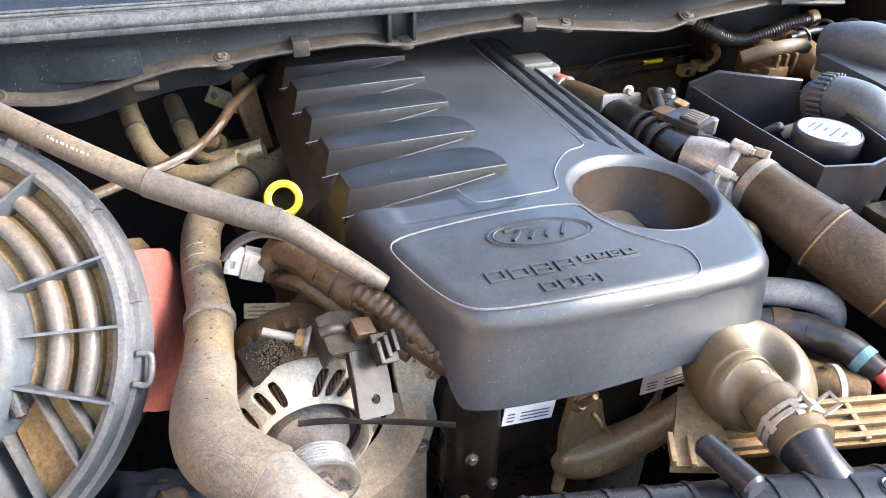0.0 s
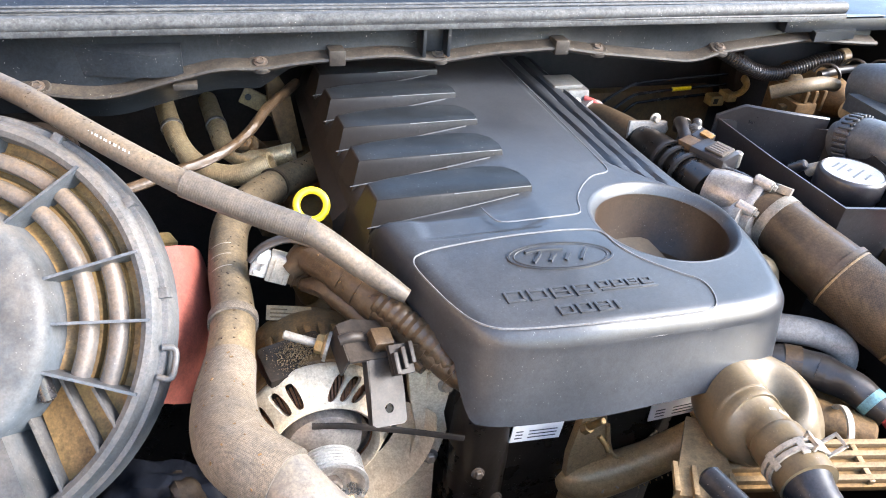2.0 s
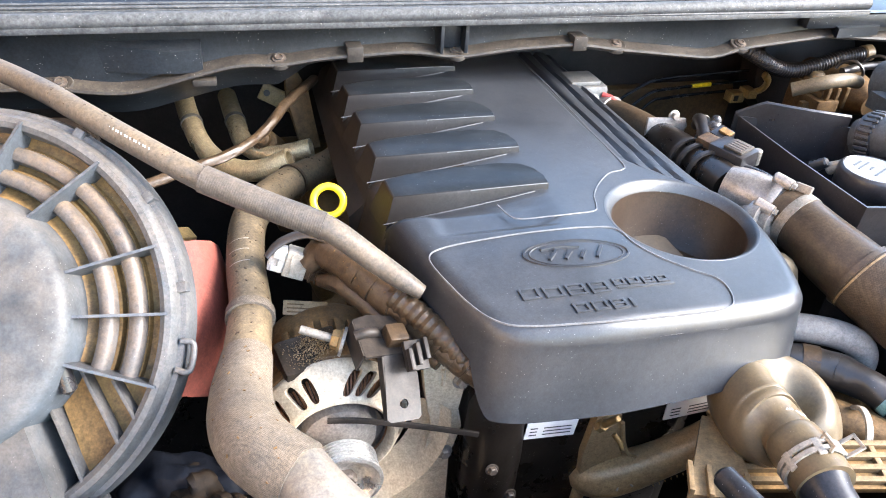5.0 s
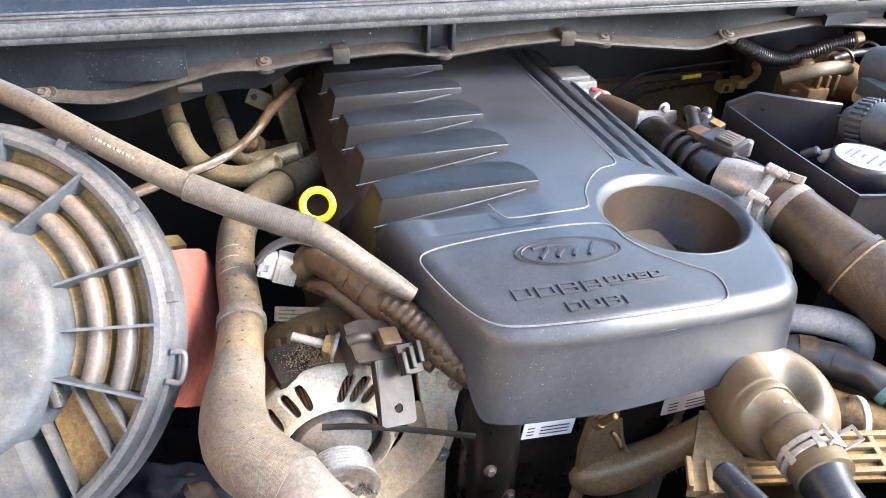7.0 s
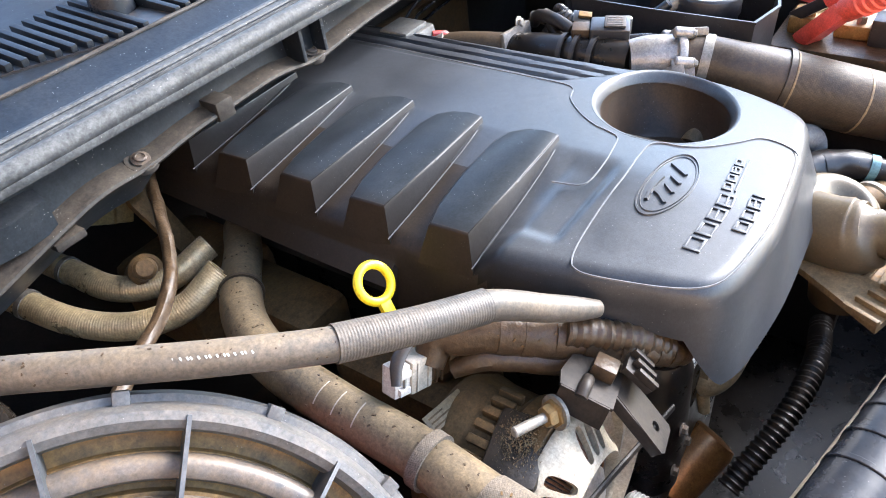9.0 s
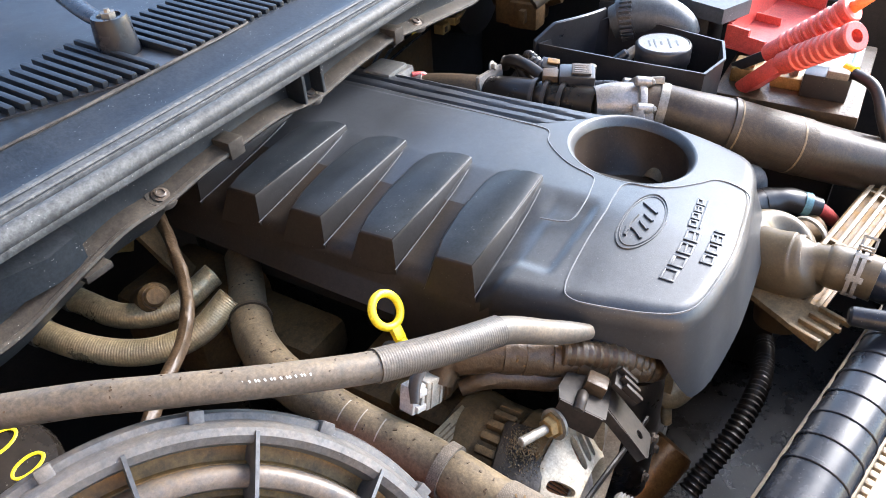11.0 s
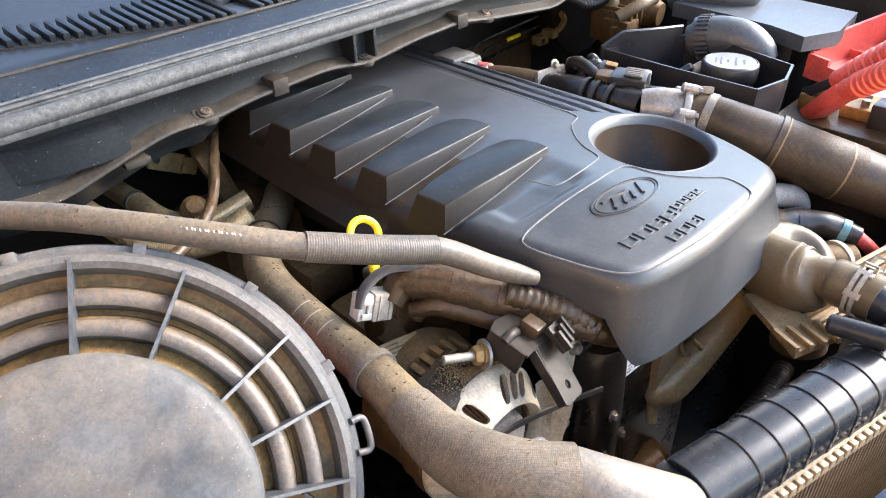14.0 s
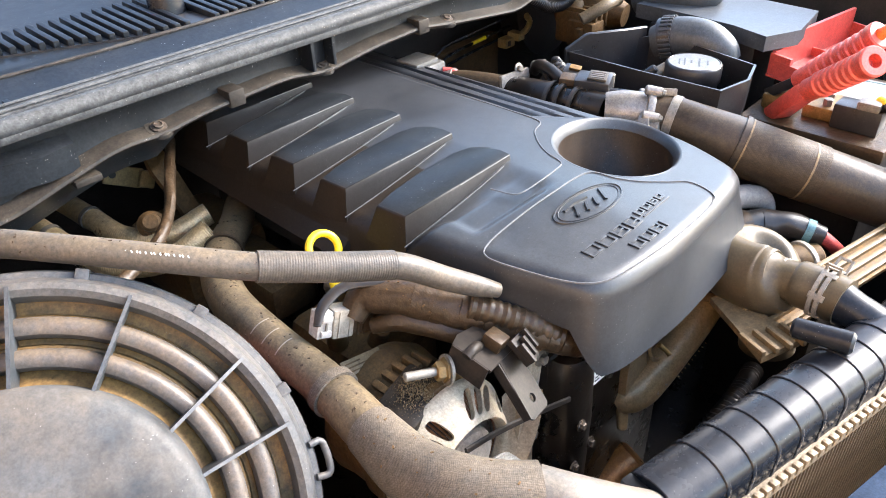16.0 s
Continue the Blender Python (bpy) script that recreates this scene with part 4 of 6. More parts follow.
    pul = part("pulley", lathe(prof, 56, m), BRIGHT, alt, "grooved bright steel pulley")
    part("nut", lathe([(0, y - 0.007), (0.011, y - 0.007), (0.011, y + 0.001), (0.009, y + 0.003), (0.005, y + 0.003), (0.004, y - 0.001), (0, y - 0.001)], 6, m), STEEL, pul)
    return alt


alternator()
stud = thing("terminal_stud", "zinc threaded stud and nut on the alternator", "stud")
part("stud", rod((0.092, 0.508, 0.853), (0.054, 0.523, 0.862), 0.0042, n=14, bevel=0.001), ZINC, stud)
part("nut", lathe([(0, 0), (0.012, 0), (0.012, 0.003), (0.0095, 0.004), (0.0095, 0.009), (0.008, 0.011), (0, 0.011)], 6, frame_of((0.092, 0.508, 0.853), (0.054, 0.523, 0.862))), BRASS, stud)
part("washer", lathe([(0, -0.002), (0.0145, -0.002), (0.0145, 0.001), (0, 0.001)], 24, frame_of((0.092, 0.508, 0.853), (0.054, 0.523, 0.862))), ZINC, stud)

brk = thing("steel_bracket", "bent dark steel bracket with a round hole over the alternator", "bracket")
AX = Vector((0.031, 0.006, -0.007)).normalized()
AY = Vector((-0.006, 0.042, 0.046))
AY = (AY - AX * AY.dot(AX)).normalized()
UY = Vector((-0.004, 0.045, 0.012))
UY = (UY - AX * UY.dot(AX)).normalized()


arm, sl = sheet_frame(AX, AY, (0.1355, 0.433, 0.8145)), sheet_frame(AX, UY, (0.126, 0.494, 0.866))
part("upper_plate", plate([(-0.024, -0.023), (0.020, -0.022), (0.027, 0.0), (0.022, 0.020), (-0.008, 0.024), (-0.023, 0.020)], -0.0015, 0.0015, 0.0008, sl), PAINTSTEEL, brk)
part("upper_lip", plate([(-0.0255, -0.021), (-0.023, -0.021), (-0.022, 0.019), (-0.0245, 0.019)], -0.022, 0.0012, 0.0006, sl), PAINTSTEEL, brk)
def holed_plate(points, at, r, z0, z1, m, n=24):
    """A flat plate with a round hole through it."""
    bm = bmesh.new()
    ring = [bm.verts.new((x, y, z0)) for x, y in points]
    hole = [bm.verts.new((at[0] + r * math.cos(math.tau * i / n), at[1] + r * math.sin(math.tau * i / n), z0)) for i in range(n)]
    edges = [bm.edges.new((q[i], q[(i + 1) % len(q)])) for q in (ring, hole) for i in range(len(q))]
    faces = [g for g in bmesh.ops.triangle_fill(bm, edges=edges, use_beauty=True)["geom"] if isinstance(g, bmesh.types.BMFace)]
    out = bmesh.ops.extrude_face_region(bm, geom=faces)
    bmesh.ops.translate(bm, vec=(0, 0, z1 - z0), verts=[g for g in out["geom"] if isinstance(g, bmesh.types.BMVert)])
    bmesh.ops.transform(bm, matrix=m, verts=bm.verts)
    return bm


part("arm", holed_plate([(-0.014, 0.0), (0.014, 0.0), (0.0175, 0.003), (0.0185, 0.030), (0.0175, 0.062), (-0.014, 0.062), (-0.0175, 0.003)], (0.001, 0.0155), 0.0044, -0.0014, 0.0014, arm), PAINTSTEEL, brk)
part("folded_edge", box(-0.0165, -0.0140, 0.002, 0.060, -0.009, 0.001, 0.0008, arm), PAINTSTEEL, brk)
part("clip_block", box(-0.010, 0.010, -0.010, 0.010, 0.0, 0.014, 0.003, sl @ Matrix.Translation((0.010, -0.006, 0))), TAPE, brk)
part("pressed_rib", tube([tuple(sl @ Vector((x, 0.002, z))) for x, z in ((-0.026, 0.000), (-0.018, 0.004), (-0.009, 0.0035), (-0.003, 0.000))], 0.0052, 14, 0.002), PAINTSTEEL, brk)
cp = pose(0.152, 0.466, 0.862, 40, 10, 12)
bm = box(-0.011, 0.011, -0.014, 0.014, -0.003, 0.003, 0.001, cp)
for i in range(3):
    box(-0.011 + i * 0.0085, -0.0065 + i * 0.0085, -0.014 + 0.004 * i, 0.006 + 0.004 * i, 0.003, 0.010, 0.001, cp, bm)
part("cable_clip", bm, PAINTSTEEL, brk)

mount = thing("alternator_mount", "pale cast-aluminium mounting plate beside the alternator", "bracket")
pm = Matrix(((1, 0, 0, 0), (0, 0, -1, 0), (0, 1, 0, 0), (0, 0, 0, 1)))
part("plate", plate([(0.163, 0.852), (0.1755, 0.855), (0.2064, 0.812), (0.2107, 0.794), (0.2064, 0.762), (0.2118, 0.7354), (0.201, 0.690), (0.202, 0.61), (0.150, 0.61), (0.120, 0.655), (0.150, 0.672), (0.172, 0.70), (0.1787, 0.743), (0.170, 0.790)], -0.496, -0.484, 0.0035, pm), CAST, mount)
part("bead", tube([(0.186, 0.4835, 0.822), (0.187, 0.4832, 0.812), (0.187, 0.4835, 0.800)], 0.0022, 8, 0.002), CAST, mount)
part("inner_bowl", lathe([(0.112, 0.0), (0.100, 0.020), (0.086, 0.028), (0.080, 0.028)], 40, Matrix.Translation((0.083, 0.470, 0.757)) @ Matrix.Rotation(radians(-90), 4, "X"), arc=(-10, 75)), CAST, mount, "curved pale inner wall")
for x, z in ((0.206, 0.802), (0.195, 0.70)):
    hexbolt("bolt", (x, 0.484, z), (0, -1, 0.1), 0.006, 0.008, ZINC, mount)
tie = thing("wire_stalk", "thin bent steel stalk in front of the engine", "stalk")
part("stalk", tube([(0.070, 0.466, 0.795), (0.098, 0.462, 0.793), (0.135, 0.458, 0.784), (0.175, 0.455, 0.771), (0.218, 0.4526, 0.7544)], 0.0022, 8, flat=1.6), PAINTSTEEL, tie)

# ---- cast pipe in front of the engine ----
egr = thing("cast_coolant_pipe", "brown-grey cast metal pipe bend with a raised mark", "pipe")
EGR = [(0.350, 0.466, 0.636, 0.012), (0.360, 0.459, 0.641, 0.021), (0.380, 0.451, 0.647, 0.0245), (0.408, 0.446, 0.656, 0.0235), (0.440, 0.440, 0.673, 0.0215), (0.475, 0.434, 0.696, 0.0205), (0.505, 0.432, 0.716, 0.0205), (0.528, 0.438, 0.732, 0.0205)]
part("pipe", tube(EGR, n=32, step=0.004), PALECAST, egr)
part("web", plate([(0.350, 0.640), (0.402, 0.660), (0.392, 0.690), (0.382, 0.745), (0.352, 0.750), (0.346, 0.690)], -0.470, -0.452, 0.007, Matrix(((1, 0, 0, 0), (0, 0, -1, 0), (0, 1, 0, 0), (0, 0, 0, 1)))), PALECAST, egr)
part("seam", tube([(0.384, 0.4505, 0.735), (0.393, 0.449, 0.700), (0.402, 0.446, 0.684), (0.418, 0.442, 0.681), (0.445, 0.436, 0.694), (0.475, 0.430, 0.716), (0.505, 0.428, 0.737)], 0.0024, 8), PALECAST, egr)
part("end_flange", band(EGR, 0.90, 0.0245, 0.008, 0.001), PALECAST, egr)
for a, b in (((0.382, 0.4255, 0.652), (0.389, 0.433, 0.667)), ((0.389, 0.433, 0.667), (0.400, 0.4235, 0.657)), ((0.385, 0.428, 0.658), (0.396, 0.427, 0.661))):
    part("cast_mark", tube([a, tuple((p + q) / 2 for p, q in zip(a, b)), b], 0.0014, 8), CREAM, egr)
part("drain_nub", rod((0.358, 0.458, 0.628), (0.347, 0.449, 0.602), 0.008, 0.0065, bevel=0.002), PALECAST, egr)
part("clamp_band", band(EGR, 0.965, None, 0.010, 0.0025), PAINTSTEEL, egr)
random.seed(5)
for k in range(9):
    p = Vector((0.425 + 0.006 * k, 0.4215 - 0.0010 * k, 0.655 + 0.0036 * k))
    part("cast_pip", rod(p, p + Vector((0, -0.002, -0.001)), 0.0009, 0.0006, 8), PALECAST, egr)
sen = thing("temperature_sensor", "brass temperature sensor screwed into the cast pipe", "sensor")
part("hex", lathe([(0, 0), (0.0065, 0), (0.0065, 0.009), (0, 0.009)], 6, frame_of((0.345, 0.437, 0.752), (0.352, 0.425, 0.772))), BRASS, sen)
part("body", rod((0.348, 0.433, 0.759), (0.354, 0.421, 0.779), 0.0042, 0.0036, bevel=0.001), BRASS, sen)
part("terminal", tube([(0.356, 0.424, 0.752), (0.362, 0.418, 0.744), (0.364, 0.414, 0.738)], 0.003, 10), BRASS, sen)

flt = thing("oil_filter", "orange-brown metal filter can low beside the engine", "filter can")
part("can", lathe([(0, 0), (0.030, 0), (0.036, 0.005), (0.036, 0.085), (0.033, 0.094), (0.022, 0.098), (0, 0.098)], 40, frame_of((0.318, 0.475, 0.462), (0.392, 0.440, 0.520))), RUST, flt)
part("base", rod((0.29, 0.49, 0.44), (0.32, 0.474, 0.464), 0.03), DARK, flt)

# ---- moulded elbow hose to the radiator ----
LEG = [(0.497, 0.437, 0.795, 0.008), (0.4965, 0.434, 0.796, 0.022), (0.494, 0.424, 0.798, 0.035), (0.488, 0.403, 0.800, 0.042), (0.483, 0.381, 0.803, 0.0435), (0.479, 0.361, 0.807, 0.0435), (0.4768, 0.351, 0.811, 0.040),
       (0.4757, 0.3445, 0.814, 0.0345), (0.475, 0.3395, 0.817, 0.0245), (0.474, 0.328, 0.8185, 0.0240), (0.474, 0.300, 0.819, 0.0240), (0.470, 0.280, 0.819, 0.0240)]
FALL = [(0.474, 0.412, 0.798, 0.039), (0.492, 0.411, 0.799, 0.0425), (0.510, 0.405, 0.798, 0.0440), (0.528, 0.394, 0.790, 0.0435), (0.541, 0.381, 0.769, 0.0415), (0.547, 0.369, 0.73, 0.037), (0.548, 0.360, 0.66, 0.035)]
elb = thing("moulded_elbow_hose", "tan dusty moulded rubber elbow hose with a deep crease", "hose")
elbow_skin = []
for name, path in (("hose_wall", LEG), ("down_leg", FALL)):
    bm = tube(path, n=56, step=0.002)
    for v in bm.verts:      # the hollow inside the bend
        d = v.co - Vector((0.518, 0.377, 0.842))
        v.co.z -= 0.046 * math.exp(-(d.x / 0.021) ** 2 - (d.y / 0.026) ** 2 - (d.z / 0.04) ** 2)
    elbow_skin += [v.co.copy() for v in bm.verts]
    part(name, bm, ELBOW, elb)
part("end_cuff", tube([(0.4742, 0.333, 0.8187, 0.0238), (0.4741, 0.330, 0.8188, 0.0253), (0.4740, 0.325, 0.8190, 0.0262), (0.4735, 0.302, 0.819, 0.0262), (0.4700, 0.279, 0.819, 0.0262)], n=44, step=0.003), ELBOW, elb)
for i in range(9):      # small print along the lip of the hollow
    x, y = 0.466 + 0.0034 * i, 0.3545 - 0.0011 * i
    at = max((p for p in elbow_skin if abs(p.x - x) < 0.0025 and abs(p.y - y) < 0.0025), key=lambda p: p.z, default=None)
    if at:
        part("print_bar", box(-0.0006, 0.0006, -0.0013, 0.0013, -0.0006, 0.0003, 0, frame_of(at, at * 2 - Vector((0.479, 0.368, 0.806)))), PRINT, elb)
clamp = thing("spring_clamp", "cream spring clamp with two square tabs on the elbow hose", "hose clamp")
CL = [(0.4738, 0.314, 0.819, 0.031), (0.4727, 0.298, 0.819, 0.031), (0.4708, 0.284, 0.819, 0.031)]
part("clamp_ring", band(CL, 0.28, 0.0269, 0.0045, 0.0018), CREAM, clamp)
part("clamp_ring", band(CL, 0.72, 0.0269, 0.0045, 0.0018), CREAM, clamp)
cm = frame_of((0.4730, 0.300, 0.819), (0.4712, 0.285, 0.819))


def clamp_angle(p):
    q = cm.inverted() @ Vector(p)
    return math.atan2(q.y, q.x)


tab_at, flat_at = clamp_angle((0.500, 0.296, 0.842)), clamp_angle((0.476, 0.299, 0.852))
for k in range(1, 6):
    part("bridge", box(0.0267, 0.0287, -0.0035, 0.0035, -0.0085, 0.0085, 0.0005, cm @ Matrix.Rotation(tab_at + math.tau * k / 6, 4, "Z")), CREAM, clamp)
for ang, reach in ((tab_at, 0.0455), (flat_at, 0.0360)):
    t = cm @ Matrix.Rotation(ang, 4, "Z")
    bm = bmesh.new()
    for bx in ((0.0267, reach, -0.0013, 0.0013, -0.0085, -0.0055), (0.0267, reach, -0.0013, 0.0013, 0.0055, 0.0085), (reach - 0.003, reach, -0.0013, 0.0013, -0.0085, 0.0085)):
        box(*bx, 0.0006, t, bm)
    part("tab", bm, CREAM, clamp)
part("flat_link", box(0.0272, 0.0292, -0.009, 0.009, -0.0075, 0.0075, 0.0006, cm @ Matrix.Rotation((tab_at + flat_at) / 2, 4, "Z")), CREAM, clamp)

# ---- radiator ----
RU = Vector((0.973, -0.229, 0))
RV = Vector((0.229, 0.973, 0))
RM = Matrix(((RU.x, RV.x, 0, 0.125), (RU.y, RV.y, 0, 0.312), (0, 0, 1, 0), (0, 0, 0, 1)))
rad = thing("radiator", "radiator with ribbed glossy black top tank and dusty fins", "radiator")


def tank_profile(k=1.0):
    pts = [(-0.030, 0.772), (-0.031, 0.800)]
    pts += [(-0.031 + 0.031 * (1 - math.cos(a)), 0.803 + 0.022 * math.sin(a)) for a in (math.pi / 2 * i / 6 for i in range(1, 7))]
    pts += [(0.029 * math.sin(a), 0.803 + 0.022 * math.cos(a)) for a in (math.pi / 2 * i / 6 for i in range(1, 7))]
    pts += [(0.029, 0.772)]
    return [(v * k, 0.775 + (z - 0.775) * k) for v, z in pts]


def extrude_profile(pts, u0, u1):
    bm = bmesh.new()
    a = [bm.verts.new((u0, v, z)) for v, z in pts]
    b = [bm.verts.new((u1, v, z)) for v, z in pts]
    k = len(pts)
    for i in range(k):
        bm.faces.new((a[i], a[(i + 1) % k], b[(i + 1) % k], b[i]))
    bm.faces.new(a), bm.faces.new(b)
    bmesh.ops.bevel(bm, geom=[e for e in bm.edges if abs(e.verts[0].co.x - e.verts[1].co.x) < 1e-6], offset=0.0008, segments=1, affect="EDGES")
    bmesh.ops.transform(bm, matrix=RM, verts=bm.verts)
    return bm


part("top_tank", extrude_profile(tank_profile(), 0.0, 0.86), GLOSS, rad, "glossy black plastic top tank")
for i in range(24):
    u = 0.055 + i * 0.0335
    part("tank_rib", extrude_profile(tank_profile(1.03), u, u + 0.0055), GLOSS, rad)
part("core_strip", box(0.0, 0.86, -0.040, 0.036, 0.762, 0.776, 0.003, RM), FIN, rad, "pale crimped metal strip")
bmt = bmesh.new()
box(-0.0036, 0.0036, -0.0412, -0.034, 0.770, 0.780, 0.0012, bm=bmt)
tab = part("crimp_tab", bmt, FIN, rad)
tab.matrix_basis = RM @ Matrix.Translation((0.006, 0, 0))
for i in range(1, 76):
    o = tab.copy()
    scene.collection.objects.link(o)
    o.matrix_basis = RM @ Matrix.Translation((0.006 + i * 0.0112, 0, 0))
bmf = bmesh.new()
box(0, 0.0022, -0.034, 0.03, 0.36, 0.764, 0, bm=bmf)
fin = part("cooling_fin", bmf, FIN, rad)
fin.matrix_basis = RM @ Matrix.Translation((0.004, 0, 0))
for i in range(1, 130):
    o = fin.copy()
    scene.collection.objects.link(o)
    o.matrix_basis = RM @ Matrix.Translation((0.004 + i * 0.0066, 0, 0))
part("core_back", box(0.0, 0.86, -0.026, 0.02, 0.36, 0.766, 0, RM), METALBODY, rad)
part("neck", tube([(0.471, 0.290, 0.819, 0.0245), (0.468, 0.272, 0.816, 0.021), (0.471, 0.252, 0.808, 0.021), (0.485, 0.238, 0.79, 0.024)], n=28), GLOSS, rad, "glossy black hose neck")
bm = rod((0.376, 0.302, 0.834), (0.383, 0.246, 0.838), 0.0105, 0.0115, 24, 0.003)
part("mounting_peg", bm, GLOSS, rad, "black round mounting peg")
part("tank_end", box(-0.012, 0.004, -0.026, 0.026, 0.765, 0.815, 0.004, RM), PLASTIC, rad)
mark = part("moulded_ring", lathe([(0.006, 0), (0.0075, 0.001), (0.009, 0)], 20, RM @ Matrix.Translation((0.385, -0.004, 0.8262))), GLOSS, rad)

br = thing("shroud_bracket", "dusty tan plastic bracket with ribs by the radiator", "bracket")
bp = Matrix.Translation((0.422, 0.352, 0.778)) @ Matrix.Rotation(radians(-30), 4, "Z") @ Matrix.Rotation(radians(-6), 4, "X")
part("arm", plate([(-0.010, 0.060), (0.012, 0.062), (0.024, 0.010), (0.032, -0.045), (-0.030, -0.056), (-0.020, 0.0)], -0.004, 0.004, 0.002, bp), TANPL, br)
for i in range(4):
    part("rib", box(-0.030 + i * 0.017, -0.025 + i * 0.017, -0.056, -0.018, 0.003, 0.010, 0.001, bp), TANPL, br)
grid = thing("plastic_shroud_grid", "dusty grey-tan slotted plastic shroud top", "shroud")
gm = Matrix.Translation((0.76, 0.300, 0.775)) @ Matrix.Rotation(radians(-13), 4, "Z") @ Matrix.Rotation(radians(8), 4, "X")
part("tray", box(-0.33, 0.30, -0.050, 0.002, -0.008, 0.0, 0.002, gm), DUSTY, grid)
for i in range(4):
    part("slat", box(-0.325, 0.295, -0.046 + i * 0.013, -0.040 + i * 0.013, -0.001, 0.007, 0.001, gm), TANPL, grid)
for i in range(4):
    part("cross_rib", box(-0.18 + i * 0.145, -0.174 + i * 0.145, -0.048, 0.000, -0.001, 0.006, 0.001, gm), TANPL, grid)

slam = thing("front_crossmember", "glossy dark blue painted front crossmember", "crossmember")
part("beam", box(-0.30, 1.0, -0.175, -0.075, 0.70, 0.765, 0.015, RM), BLUEPAINT, slam)
part("stamped_slot", box(0.16, 0.19, -0.135, -0.120, 0.764, 0.767, 0.001, RM), PLASTIC, slam)
part("stamped_slot", box(0.26, 0.275, -0.15, -0.14, 0.764, 0.767, 0.001, RM), PLASTIC, slam)


# ---- air intake pipe and throttle ----
BIG = [(0.656, 0.614, 0.876, 0.0335), (0.664, 0.585, 0.8725, 0.0350), (0.670, 0.550, 0.8655, 0.0375), (0.685, 0.500, 0.8535, 0.0400), (0.7035, 0.450, 0.8392, 0.0400), (0.7263, 0.400, 0.8236, 0.0400), (0.753, 0.350, 0.8067, 0.0395), (0.7835, 0.300, 0.7885, 0.0395), (0.83, 0.235, 0.762, 0.0395)]
big = thing("intake_pipe", "wide brown dusty rubber air intake pipe", "pipe")
part("pipe_wall", tube(BIG, n=40, step=0.004), HOSE_BROWN, big)
part("mesh_band", tube([(p[0], p[1], p[2], p[3] + 0.0012) for p in BIG[3:6]], n=36), WOVEN, big, "woven brown sleeve on the pipe")
part("fold", band(BIG, 0.275, None, 0.007, 0.0028), HOSE_BROWN, big)
part("pale_seam", band(BIG, 0.292, None, 0.0022, 0.0018), TANPL, big, "pale frayed sleeve edge")
part("pale_seam", band(BIG, 0.495, None, 0.0026, 0.0014), TANPL, big, "pale torn sleeve edge")
part("clamp_band", band(BIG, 0.062, None, 0.012, 0.0018), ZINC, big, "zinc band clamp")
part("clamp_screw", box(-0.006, 0.006, -0.010, 0.010, -0.005, 0.005, 0.001, pose(0.668, 0.603, 0.912, 0, 20, 30)), ZINC, big)

thr = thing("throttle_body", "pale aluminium throttle body with screws", "throttle body")
part("barrel", tube([(0.620, 0.676, 0.880, 0.027), (0.636, 0.650, 0.880, 0.031), (0.668, 0.600, 0.874, 0.033)], n=32), DIRTCAST, thr)
FM = frame_of((0.649, 0.626, 0.878), (0.665, 0.602, 0.873))
part("flange", lathe([(0.028, -0.005), (0.038, -0.005), (0.039, 0.0), (0.038, 0.005), (0.028, 0.005)], 40, FM, closed=True), DIRTCAST, thr)
for a in (25, 100, 160, 280):
    fm = FM @ Matrix.Rotation(radians(a), 4, "Z")
    part("lug", rod(fm @ Vector((0.040, 0, -0.012)), fm @ Vector((0.040, 0, 0.012)), 0.007, bevel=0.002), DIRTCAST, thr)
    hexbolt("screw", fm @ Vector((0.040, 0, 0.011)), fm.to_3x3() @ Vector((0, 0, 1)), 0.0045, 0.006, ZINC, thr)
part("union_ring", lathe([(0.014, -0.007), (0.027, -0.007), (0.028, 0.0), (0.027, 0.007), (0.014, 0.007)], 36, frame_of((0.622, 0.606, 0.868), (0.630, 0.584, 0.874)), closed=True), DIRTCAST, thr)
part("union", tube([(0.628, 0.640, 0.866), (0.622, 0.615, 0.868), (0.628, 0.590, 0.872)], 0.017, 22), DIRTCAST, thr)

egrv = thing("egr_valve", "oily black valve with a square electric actuator", "valve")
part("body", tube([(0.622, 0.850, 0.866, 0.024), (0.620, 0.800, 0.872, 0.026), (0.620, 0.745, 0.876, 0.026), (0.622, 0.672, 0.878, 0.027)], n=28), OILBLACK, egrv)
part("flange", box(-0.030, 0.030, -0.032, 0.026, -0.004, 0.004, 0.004, frame_of((0.628, 0.846, 0.872), (0.622, 0.81, 0.876))), DIRTCAST, egrv)
AMX = pose(0.646, 0.714, 0.902, 2, -4, 22)
part("actuator", box(-0.020, 0.020, -0.026, 0.026, -0.012, 0.014, 0.004, AMX), PLASTIC, egrv)
part("actuator_lid", box(-0.015, 0.015, -0.020, 0.008, 0.014, 0.018, 0.002, AMX), DARK, egrv)
for k in range(4):
    part("lid_mark", box(-0.011 + 0.006 * k, -0.008 + 0.006 * k, -0.016, 0.004, 0.018, 0.0186, 0, AMX), STEEL, egrv)
part("plug", box(-0.013, 0.013, 0.026, 0.050, -0.008, 0.010, 0.003, AMX), TAPE, egrv)
part("side_lug", rod(AMX @ Vector((0.022, -0.022, -0.01)), AMX @ Vector((0.022, -0.022, 0.012)), 0.006, bevel=0.001), ZINC, egrv)
part("screw_post", rod((0.622, 0.688, 0.868), (0.622, 0.688, 0.897), 0.010, bevel=0.002), PLASTIC, egrv)
part("screw_cap", rod((0.622, 0.688, 0.896), (0.622, 0.688, 0.902), 0.009, 0.008, bevel=0.002), DIRTCAST, egrv, "pale round screw head")
